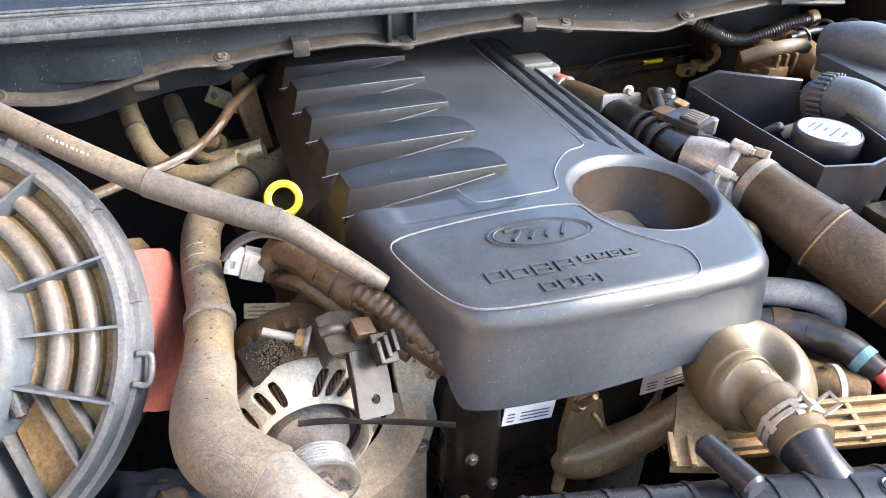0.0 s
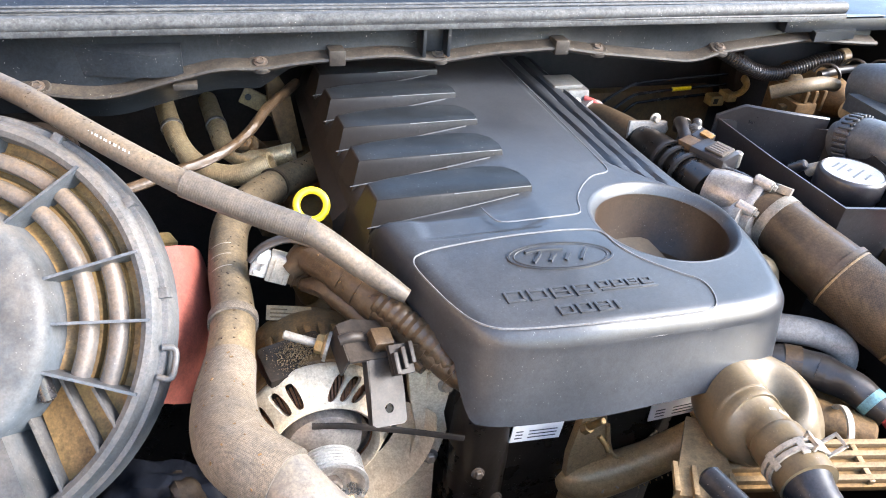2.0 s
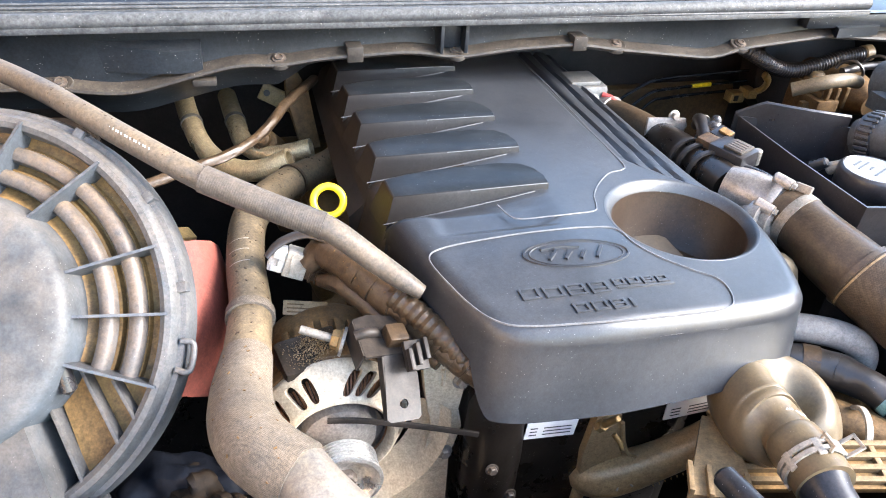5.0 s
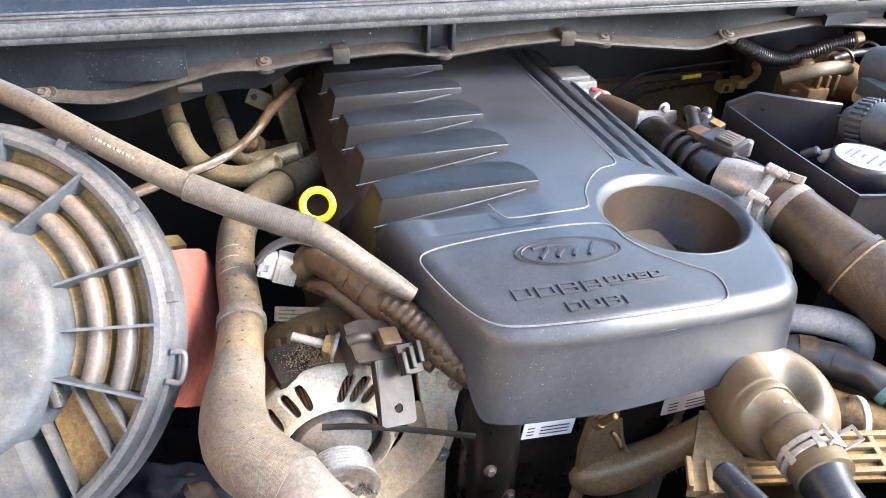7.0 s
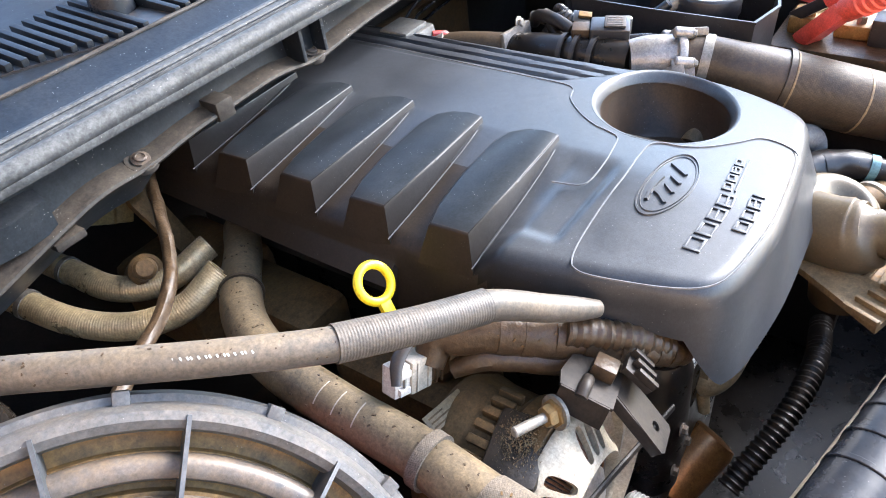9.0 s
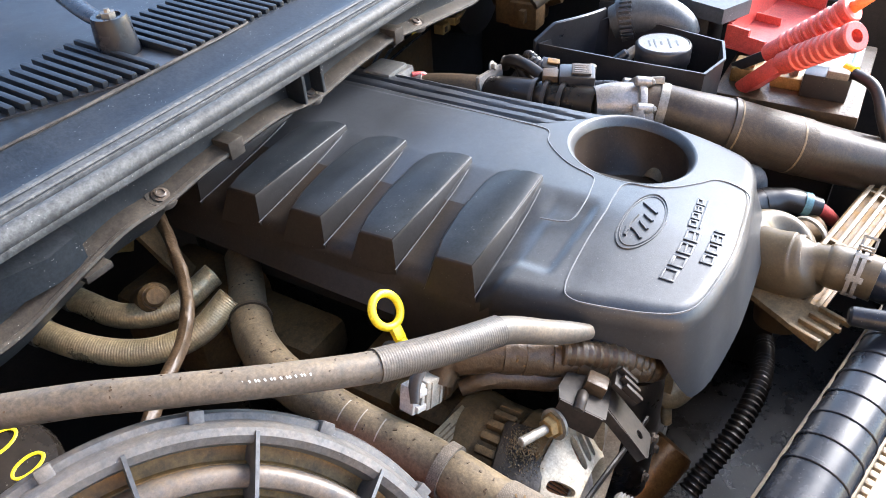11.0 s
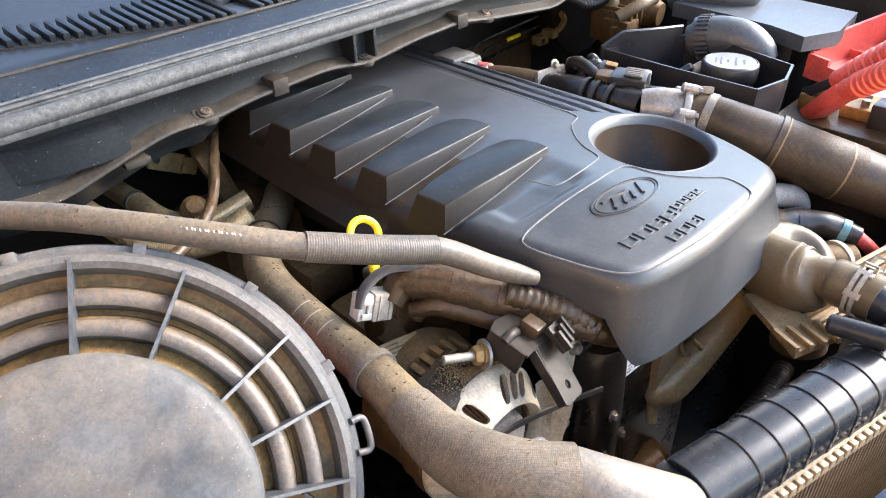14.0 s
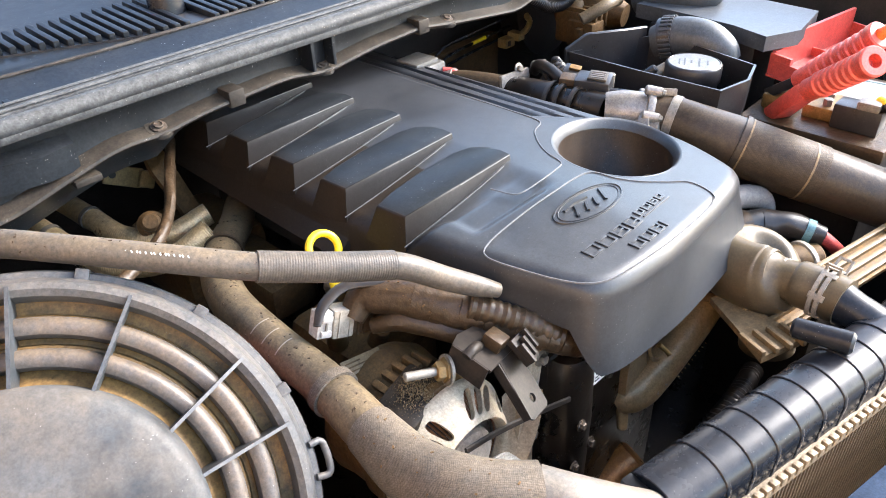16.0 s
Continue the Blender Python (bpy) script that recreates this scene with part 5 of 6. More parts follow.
for t in (0.35, 0.55, 0.75):
    part("body_rib", band([(0.612, 0.800, 0.872), (0.616, 0.745, 0.876), (0.618, 0.690, 0.878)], t, 0.0285, 0.006, 0.002), RUBBER, egrv)
part("lower_body", box(0.59, 0.66, 0.66, 0.76, 0.80, 0.872, 0.01), RUBBER, egrv)
hexbolt("bolt", (0.640, 0.850, 0.899), (0, -1, 0.2), 0.006, 0.008, ZINC, egrv)
hexbolt("bolt", (0.655, 0.848, 0.884), (0, -1, 0.2), 0.006, 0.008, ZINC, egrv)
part("rib", box(0.628, 0.632, 0.76, 0.83, 0.872, 0.892, 0.001), RUBBER, egrv)
vac = thing("vacuum_hose", "small black ribbed hose over the valve", "hose")
part("hose_wall", tube([(0.655, 0.755, 0.885), (0.662, 0.780, 0.905), (0.668, 0.80, 0.898), (0.68, 0.83, 0.86)], 0.010, 16, ripple=0.0012, pitch=0.006), RUBBER, vac)
vac = thing("vacuum_hose", "small black curved hose beside the valve", "hose")
part("hose_wall", tube([(0.640, 0.765, 0.900), (0.655, 0.800, 0.905), (0.675, 0.835, 0.898), (0.685, 0.850, 0.882)], 0.009, 16), RUBBER, vac)
vac = thing("valve_hose", "oily black hose looping over the valve", "hose")
part("hose_wall", tube([(0.677, 0.836, 0.896), (0.672, 0.818, 0.897), (0.662, 0.800, 0.880), (0.652, 0.770, 0.872), (0.640, 0.740, 0.880)], 0.0095, 16), OILBLACK, vac)
part("clip", band([(0.677, 0.836, 0.896), (0.672, 0.818, 0.897), (0.662, 0.800, 0.880)], 0.3, 0.0098, 0.006, 0.0014), ZINC, vac)
part("stub", rod((0.677, 0.836, 0.896), (0.681, 0.850, 0.893), 0.008, 0.0075, bevel=0.002), GREY, vac, "grey hose end")
vac = thing("valve_plug", "black electric plug on the valve", "plug")
part("shell", box(-0.014, 0.014, -0.012, 0.012, -0.010, 0.010, 0.003, pose(0.663, 0.765, 0.903, 8, -10, 22)), PLASTIC, vac)
part("latch", box(-0.006, 0.006, -0.014, 0.004, 0.010, 0.014, 0.0012, pose(0.663, 0.765, 0.903, 8, -10, 22)), DUSTY, vac)
part("tail", tube([(0.668, 0.778, 0.903), (0.675, 0.800, 0.912), (0.690, 0.815, 0.900), (0.700, 0.82, 0.86)], 0.006, 12, ripple=0.0008, pitch=0.004), RUBBER, vac)
pb = thing("bleed_pipe", "blue-black plastic pipe between valve and throttle", "pipe")
part("pipe", tube([(0.650, 0.690, 0.892), (0.662, 0.668, 0.892), (0.672, 0.648, 0.888)], 0.0095, 18), GLOSS, pb)
inl = thing("inlet_pipe", "dark tan metal pipe behind the engine cover", "pipe")
INL = [(0.622, 0.855, 0.866), (0.606, 0.90, 0.868), (0.588, 0.95, 0.864), (0.56, 1.03, 0.84)]
part("pipe", tube(INL, 0.023, 26), HOSE_BROWN, inl)
part("collar", band(INL, 0.55, 0.025, 0.02, 0.002), DIRTCAST, inl)
gb = thing("relay_box", "dusty grey plastic box behind the engine cover", "plastic box")
part("shell", box(0.515, 0.590, 0.955, 1.02, 0.855, 0.905, 0.006, taper=0.08), GREY, gb)
part("lid", box(0.525, 0.575, 0.962, 1.01, 0.905, 0.912, 0.003), GREY, gb)
part("red_wire", tube([(0.578, 0.957, 0.892), (0.592, 0.945, 0.888), (0.606, 0.93, 0.872)], 0.004, 10), REDPL, gb, "short red wire")
hexbolt("screw", (0.562, 0.953, 0.885), (0, -1, 0.3), 0.006, 0.008, ZINC, gb)


# ---- fluid tray, reservoir and boxes ----
def open_tray(pts, z0, z1, t=0.004):
    """A thin-walled open box over an outline."""
    bm = bmesh.new()
    c = Vector((sum(p[0] for p in pts) / len(pts), sum(p[1] for p in pts) / len(pts)))
    def loop(k, z):
        return [bm.verts.new((*(c + (Vector(p) - c) * k), z)) for p in pts]
    rings = [loop(0.96, z0), loop(1.0, z1 - 0.003), loop(1.012, z1 - 0.003), loop(1.012, z1), loop(0.980, z1), loop(0.945, z0 + t)]
    n = len(pts)
    for a, b in zip(rings, rings[1:]):
        for i in range(n):
            bm.faces.new((a[i], a[(i + 1) % n], b[(i + 1) % n], b[i]))
    bm.faces.new(rings[0]), bm.faces.new(rings[-1])
    return bm


tray = thing("reservoir_tray", "open black plastic tray round the fluid reservoir", "tray")
part("tray_wall", open_tray([(0.712, 0.548), (0.775, 0.535), (0.838, 0.552), (0.866, 0.66), (0.866, 0.745), (0.80, 0.775), (0.718, 0.806), (0.712, 0.68)], 0.79, 0.914), PLASTIC, tray)
bm = bmesh.new()
rows = []
for i in range(25):
    t = i / 24
    x, y = 0.716 + 0.146 * t, 0.812 - 0.062 * t - 0.012 * math.sin(math.pi * t)
    top = 0.918 + 0.022 * min(1.0, t * 5) - 0.010 * t * t
    rows.append([bm.verts.new(p) for p in ((x, y, 0.86), (x, y - 0.0005, top - 0.002), (x + 0.0006, y + 0.0010, top), (x + 0.0012, y + 0.0034, top), (x + 0.0014, y + 0.0042, top - 0.002), (x + 0.0014, y + 0.0042, 0.86))])
for a, b in zip(rows, rows[1:]):
    for i in range(5):
        bm.faces.new((a[i], a[i + 1], b[i + 1], b[i]))
bm.faces.new(rows[0]), bm.faces.new(rows[-1])
part("back_wall", bm, PLASTIC, tray, "curved raised back wall")
part("stand", box(0.74, 0.84, 0.57, 0.76, 0.28, 0.80, 0.01), METALBODY, tray)
res = thing("fluid_reservoir", "black fluid reservoir with a pale round printed cap", "reservoir")
cm = Matrix.Translation((0.805, 0.634, -0.004))
part("pot", lathe([(0, 0.794), (0.040, 0.794), (0.040, 0.80), (0.040, 0.888), (0, 0.888)], 40, cm), PLASTIC, res)
cap = part("cap", lathe([(0.041, 0.884), (0.043, 0.887), (0.043, 0.911), (0.041, 0.914), (0.039, 0.915), (0.038, 0.9135), (0, 0.9135)], 56, cm), PLASTIC, res)
part("cap_label", lathe([(0, 0.9142), (0.038, 0.9142), (0.038, 0.9136)], 56, cm), CAPPALE, cap, "pale round label with dark print")
for i, (w, y) in enumerate(((0.012, 0.022), (0.017, 0.014), (0.006, 0.004), (0.019, -0.008), (0.011, -0.020))):
    m = cm @ Matrix.Rotation(radians(25), 4, "Z")
    part("print_bar", box(-w, w * 0.8, y - 0.0012, y + 0.0012, 0.9142, 0.9147, 0, m), LIDPL, cap)
con = thing("fluid_level_plug", "small black plugs with red and white locks", "plug")
for dx, mat in ((0.0, PLASTIC), (0.022, CREAM), (0.040, REDPL)):
    part("plug", rod((0.765 + dx * 0.9, 0.695 - dx * 0.4, 0.885), (0.773 + dx * 0.9, 0.680 - dx * 0.4, 0.900), 0.009, 0.007, bevel=0.002), mat, con)

air = thing("air_valve_cap", "rounded black plastic cap with a toothed collar", "cap")
part("dome", tube([(0.882, 0.742, 0.898, 0.028), (0.890, 0.708, 0.912, 0.0335), (0.899, 0.664, 0.912, 0.0335), (0.904, 0.632, 0.898, 0.028), (0.906, 0.616, 0.884, 0.018)], n=32), LIDPL, air)
col = part("toothed_collar", band([(0.882, 0.742, 0.898), (0.890, 0.708, 0.912), (0.899, 0.664, 0.912)], 0.35, 0.0335, 0.020, 0.003), PLASTIC, air)
for i in range(28):
    a = math.tau * i / 28
    fm = frame_of((0.8872, 0.7185, 0.9085), (0.8912, 0.699, 0.9125))
    part("tooth", box(0.0345, 0.0385, -0.0020, 0.0020, -0.010, 0.010, 0.0008, fm @ Matrix.Rotation(a, 4, "Z")), SPOKE, col)
fbox = thing("fuse_box", "black plastic fuse box with a flat lid catching the sky", "fuse box")
part("lower_case", box(0.96, 1.10, 0.60, 0.80, 0.78, 0.905, 0.01, Matrix.Rotation(0, 4, "Z")), PLASTIC, fbox)
part("lid", plate([(0.925, 0.575), (0.99, 0.545), (1.11, 0.56), (1.142, 0.80), (0.97, 0.832), (0.962, 0.72), (0.950, 0.640)], 0.905, 0.93, 0.006), LIDPL, fbox)
part("raised_lid", tube([(1.02, 0.86, 0.93, 0.035), (1.03, 0.80, 0.945, 0.038), (1.05, 0.74, 0.94, 0.034), (1.055, 0.72, 0.925, 0.02)], n=28), LIDPL, fbox)
part("stand", box(0.97, 1.11, 0.62, 0.81, 0.28, 0.79, 0.01), METALBODY, fbox)

mc = thing("brake_master_cylinder", "brown dust-caked cast master cylinder on the firewall", "cylinder")
part("body", tube([(1.05, 1.05, 0.868, 0.036), (1.06, 0.99, 0.872, 0.040), (1.068, 0.94, 0.872, 0.034), (1.072, 0.91, 0.870, 0.022)], n=24, lumps=0.10), BROWNCAST, mc)
part("block", box(0.985, 1.065, 0.935, 1.02, 0.82, 0.886, 0.008), BROWNCAST, mc)
part("step_block", box(0.975, 1.02, 0.925, 0.985, 0.82, 0.872, 0.006), BROWNCAST, mc)
for k in range(4):
    part("rib", box(0.990 + 0.019 * k, 0.997 + 0.019 * k, 0.928, 1.02, 0.855, 0.893, 0.002), BROWNCAST, mc)
part("filler_plug", rod((1.01, 0.985, 0.885), (1.01, 0.985, 0.902), 0.014, 0.012, bevel=0.003), TANPL, mc)
part("side_lug", box(0.962, 0.985, 0.945, 0.958, 0.835, 0.862, 0.003), BROWNCAST, mc)
part("servo", lathe([(0, 0), (0.10, 0), (0.115, 0.01), (0.115, 0.06), (0.09, 0.075), (0, 0.08)], 48, frame_of((1.13, 1.20, 0.84), (1.13, 1.10, 0.85))), METALBODY, mc)
wire = thing("spiral_wrapped_cable", "black cable in a loose spiral wrap", "cable")
SP = spline([(1.03, 0.955, 0.912, 0), (1.08, 0.955, 0.920, 0), (1.14, 0.945, 0.922, 0), (1.22, 0.93, 0.915, 0)], 0.003)
part("cable", tube([tuple(p[:3]) for p in SP[::12]] + [tuple(SP[-1][:3])], 0.007, 12), RUBBER, wire)
hel = []
for i, p in enumerate(SP):
    a = i * 0.34
    hel.append((p[0], p[1] + 0.016 * math.cos(a), p[2] + 0.016 * math.sin(a)))
part("spiral", tube(hel, 0.0028, 8, 0.003), RUBBER, wire)
hp = thing("servo_hose", "black ribbed hose sagging below the cowl", "hose")
part("hose_wall", tube([(0.84, 1.01, 0.950), (0.887, 1.0, 0.927), (0.93, 1.0, 0.907), (0.975, 1.0, 0.900), (1.02, 1.0, 0.908), (1.066, 1.0, 0.920), (1.12, 1.0, 0.926)], 0.0125, 18, ripple=0.0010, pitch=0.0058), RUBBER, hp)
part("cuff", rod((1.105, 1.0, 0.925), (1.125, 1.0, 0.927), 0.015, bevel=0.003), TANPL, hp, "tan end cuff")
bh = thing("brake_hose", "curved tan rubber hose beside the fuse box", "hose")
part("hose_wall", tube([(0.87, 0.885, 0.915), (0.905, 0.86, 0.935), (0.95, 0.865, 0.935), (1.0, 0.89, 0.92)], 0.011, 16), HOSE, bh)

# ---- battery and jump lead ----
bat = thing("battery", "battery with dusty top, cable clamps and pale label", "battery")
part("case", box(0.803, 1.075, 0.345, 0.545, 0.62, 0.832, 0.008), PLASTIC, bat)
part("lid", box(0.800, 1.078, 0.342, 0.548, 0.826, 0.848, 0.005), TAPE, bat, "dusty brown lid")
part("label", plate([(0.935, 0.36), (1.06, 0.36), (1.06, 0.48), (0.95, 0.48)], 0.848, 0.8492, 0), WHITE, bat, "pale label with blue line frame")
part("label_frame", ribbon([(0.91, 0.375, 0.8497), (1.0, 0.372, 0.8497), (1.045, 0.38, 0.8497), (1.05, 0.44, 0.8497), (1.03, 0.485, 0.8497), (0.95, 0.485, 0.8497), (0.92, 0.46, 0.8497), (0.91, 0.375, 0.8497)], 0.003, 0.0004), CYAN, bat)
part("stand", box(0.83, 1.07, 0.36, 0.53, 0.28, 0.63, 0.01), METALBODY, bat)
term = part("terminal_clamp", box(0.845, 0.90, 0.485, 0.535, 0.848, 0.872, 0.005), BRASS, bat, "brass terminal clamp")
part("bolt", lathe([(0, 0), (0.009, 0), (0.009, 0.012), (0.007, 0.014), (0, 0.014)], 6, Matrix.Translation((0.86, 0.51, 0.872))), BRASS, term)
part("bolt", lathe([(0, 0), (0.008, 0), (0.008, 0.010), (0, 0.012)], 6, Matrix.Translation((0.888, 0.50, 0.872))), BRASS, term)
strap = part("hold_down_block", box(0.835, 0.875, 0.365, 0.43, 0.848, 0.885, 0.004), PLASTIC, bat)
part("fuse_link", box(0.85, 0.92, 0.425, 0.475, 0.848, 0.868, 0.004), BRASS, bat)
part("bolt", lathe([(0, 0), (0.007, 0), (0.007, 0.010), (0, 0.012)], 6, Matrix.Translation((0.89, 0.45, 0.868))), ZINC, bat)
part("bolt", lathe([(0, 0), (0.007, 0), (0.007, 0.010), (0, 0.012)], 6, Matrix.Translation((0.865, 0.445, 0.868))), ZINC, bat)
part("cable_lug", box(0.83, 0.855, 0.37, 0.40, 0.885, 0.897, 0.003), ZINC, strap)

rc = thing("terminal_cover", "red plastic battery terminal cover, flipped open", "terminal cover")
RC = Matrix.Translation((0.012, -0.016, -0.010))
part("floor_panel", plate([(0.905, 0.505), (1.15, 0.46), (1.19, 0.545), (0.93, 0.585)], 0.872, 0.876, 0.001, RC), REDPL, rc)
part("back_wall", plate([(0.955, 0.576), (1.19, 0.540), (1.193, 0.546), (0.957, 0.582)], 0.872, 0.930, 0.0015, RC), REDPL, rc)
part("back_step", plate([(0.937, 0.578), (0.957, 0.575), (0.957, 0.581), (0.938, 0.584)], 0.872, 0.912, 0.0015, RC), REDPL, rc)
part("side_wall", plate([(0.905, 0.518), (0.910, 0.516), (0.938, 0.581), (0.933, 0.585)], 0.872, 0.900, 0.0015, RC), REDPL, rc)
part("side_step", plate([(0.918, 0.547), (0.923, 0.545), (0.938, 0.581), (0.933, 0.585)], 0.899, 0.910, 0.0015, RC), REDPL, rc)
part("front_lip", plate([(0.905, 0.505), (1.15, 0.46), (1.151, 0.464), (0.906, 0.509)], 0.866, 0.880, 0.001, RC), REDPL, rc)
part("panel_rib", plate([(1.06, 0.564), (1.064, 0.5635), (1.050, 0.515), (1.046, 0.516)], 0.875, 0.890, 0.001, RC), REDPL, rc)
part("side_wall", plate([(1.15, 0.46), (1.155, 0.458), (1.194, 0.54), (1.188, 0.54)], 0.872, 0.905, 0.001, RC), REDPL, rc)


def clamp_handle(a, b, r):
    a, b = Vector(a), Vector(b)
    h = (b - a).length
    prof = [(0, 0), (r * 0.9, 0), (r, 0.004)]
    z = 0.03
    while z < h - 0.018:
        prof += [(r, z), (r * 1.14, z + 0.002), (r * 1.14, z + 0.006), (r, z + 0.008)]
        z += 0.0125
    prof += [(r * 1.05, h - 0.012), (r * 1.22, h - 0.008), (r * 1.22, h), (r * 1.1, h + 0.002), (r * 0.55, h + 0.002), (r * 0.5, h - 0.012), (0, h - 0.012)]
    return lathe(prof, 28, frame_of(a, b))


jump = thing("jump_lead_clamp", "red jump-lead clamp gripping the battery terminal", "clamp")
part("handle", clamp_handle((0.808, 0.462, 0.905), (0.742, 0.377, 0.985), 0.0165), REDRUB, jump, "ribbed red rubber grip")
part("handle", clamp_handle((0.835, 0.485, 0.905), (0.800, 0.392, 1.000), 0.0155), REDRUB, jump, "ribbed red rubber grip")
jm = frame_of((0.836, 0.508, 0.846), (0.808, 0.462, 0.905))
part("jaw", box(-0.017, 0.017, -0.012, 0.012, 0.0, 0.085, 0.005, jm), REDPL, jump)
part("jaw", box(-0.011, 0.011, -0.008, 0.008, -0.002, 0.075, 0.003, frame_of((0.862, 0.528, 0.868), (0.838, 0.480, 0.908))), PLASTIC, jump, "dark inner jaw")
part("rivet", rod(jm @ Vector((0, -0.012, 0.012)), jm @ Vector((0, 0.012, 0.012)), 0.008, bevel=0.002), REDRUB, jump)
part("lead", tube([(0.803, 0.40, 0.990), (0.80, 0.38, 1.012), (0.84, 0.35, 1.03), (0.93, 0.33, 1.02), (1.1, 0.30, 0.95), (1.25, 0.25, 0.75)], 0.0075, 14), ORANGE, jump, "orange lead")
nl = thing("battery_cable", "black ribbed battery cable with a yellow end", "cable")
part("cable", tube([(0.855, 0.375, 0.892), (0.82, 0.335, 0.888), (0.79, 0.31, 0.85), (0.78, 0.27, 0.78)], 0.008, 14), RUBBER, nl)
part("end_sleeve", tube([(0.858, 0.378, 0.893), (0.848, 0.364, 0.893)], 0.009, 14), YELLOW, nl)
cond = thing("corrugated_conduit", "black corrugated conduit standing beside the battery", "conduit")
part("conduit", tube([(1.20, 0.40, 0.28), (1.20, 0.42, 0.70), (1.21, 0.45, 0.93), (1.22, 0.50, 1.02)], 0.018, 18, ripple=0.002, pitch=0.009), RUBBER, cond)

# ---- small hoses between the cover and the intake pipe ----
sh = thing("bypass_hose", "grey rubber hose bend beside the engine cover", "hose")
part("hose_wall", tube([(0.54, 0.515, 0.785), (0.575, 0.497, 0.800), (0.612, 0.478, 0.806), (0.645, 0.462, 0.804), (0.668, 0.450, 0.795), (0.676, 0.444, 0.778), (0.676, 0.442, 0.745)], 0.0165, 24), GREYHOSE, sh)
sh = thing("return_hose", "short grey hose stub under the intake pipe", "hose")
part("hose_wall", tube([(0.55, 0.56, 0.82), (0.59, 0.55, 0.845), (0.612, 0.54, 0.845), (0.62, 0.535, 0.82)], 0.017, 22), HOSE, sh)
lo = thing("taped_loom", "black taped loom with teal tape and a red end", "cable")
LOOM = [(0.53, 0.475, 0.762, 0.018), (0.57, 0.46, 0.780, 0.020), (0.609, 0.436, 0.786, 0.020), (0.640, 0.398, 0.786, 0.018), (0.655, 0.355, 0.778, 0.013)]
part("loom", tube(LOOM, n=20, lumps=0.12), RUBBER, lo)
for t, w in ((0.16, 0.016), (0.30, 0.010), (0.44, 0.018), (0.60, 0.010)):
    part("tape_wrap", band(LOOM, t, None, w, 0.001), TAPE if w > 0.012 else RUBBER, lo)
part("teal_wrap", band(LOOM, 0.90, None, 0.010, 0.0012), CYAN, lo, "teal tape")
part("red_end", tube([(0.654, 0.358, 0.779), (0.667, 0.345, 0.764), (0.685, 0.334, 0.744)], 0.009, 16), REDPL, lo, "red wire end")
bk = thing("hose_bracket", "tan cast bracket under the looms", "bracket")
part("casting", box(0.56, 0.66, 0.36, 0.44, 0.70, 0.755, 0.014), BROWNCAST, bk)
part("spring_clip", band([(0.55, 0.385, 0.76), (0.60, 0.36, 0.765), (0.65, 0.34, 0.76)], 0.5, 0.026, 0.006, 0.002), CREAM, bk, "cream spring clip")
part("cylinder", rod((0.575, 0.41, 0.755), (0.64, 0.35, 0.75), 0.024, bevel=0.004), BROWNCAST, bk)
lk = thing("lower_pipe", "dark ribbed hose deep behind the radiator", "hose")
part("hose_wall", tube([(0.30, 0.40, 0.55), (0.38, 0.37, 0.60), (0.46, 0.36, 0.62), (0.56, 0.37, 0.60)], 0.013, 16, ripple=0.0015, pitch=0.008), RUBBER, lk)

# ---- firewall details ----
def clip(name, at, turn, label, mat):
    c = thing(name, label, "clip")
    m = pose(*at, *turn)
    part("plate", box(-0.032, 0.020, -0.003, 0.003, -0.014, 0.014, 0.002, m), mat, c)
    part("loop", box(0.014, 0.036, -0.010, 0.004, -0.012, 0.012, 0.003, m), mat, c)
    part("hole", rod(m @ Vector((-0.022, -0.0045, 0)), m @ Vector((-0.022, -0.002, 0)), 0.005), RUBBER, c)


clip("hose_clip", (0.09, 1.10, 0.85), (-12, 28, -8), "dusty cream plastic hose clip by the firewall", OLIVE)
c = thing("wiring_clip", "tan plastic wiring clip on the firewall", "clip")
part("block", box(0.968, 1.000, 1.132, 1.156, 0.782, 0.803, 0.003), OLIVE, c)
part("window", box(0.974, 0.984, 1.1305, 1.133, 0.787, 0.798, 0.001), RUBBER, c)
part("step", box(0.994, 1.016, 1.118, 1.150, 0.795, 0.812, 0.003), OLIVE, c)
part("hook", tube([(1.008, 1.125, 0.806), (1.022, 1.118, 0.816), (1.024, 1.112, 0.834), (1.012, 1.112, 0.848)], 0.009, 12, flat=0.7), OLIVE, c)
for k, off in enumerate((0.0, 0.022, 0.04)):
    w = thing("brake_line", "thin black brake line along the firewall", "pipe", "brake lines on the firewall")
    part("line", tube([(0.69 + off, 1.15, 0.745 - off), (0.73 + off, 1.16, 0.785 - off), (0.785 + 0.6 * off, 1.162, 0.818 - off * 0.9), (0.82 + 0.4 * off, 1.163, 0.827 - off), (0.90, 1.163, 0.832 - off), (1.03, 1.163, 0.838 - off)], 0.0028, 10), GLOSS, w)
    if k == 1:
        part("marker", tube([(0.892, 1.1625, 0.8100), (0.934, 1.1625, 0.8118)], 0.0042, 10), YELLOW, w, "yellow sleeve")
pad = thing("firewall_pad", "brown dusty insulation patch on the firewall", "pad")
part("pad", box(0.66, 1.02, 1.19, 1.222, 0.60, 0.80, 0.02), BROWNCAST, pad)
vm = thing("vacuum_pump", "round brown metal fitting by the heater hoses", "fitting")
part("body", rod((0.07, 1.02, 0.80), (0.055, 0.975, 0.84), 0.022, 0.018, bevel=0.004), BROWNCAST, vm)
part("cap", rod((0.055, 0.975, 0.84), (0.05, 0.965, 0.85), 0.012, bevel=0.003), BROWNCAST, vm)
eb = thing("engine_bracket", "brown dusty casting beside the coolant neck", "bracket")
part("casting", box(0.06, 0.19, 0.93, 1.08, 0.70, 0.80, 0.02), BROWNCAST, eb)
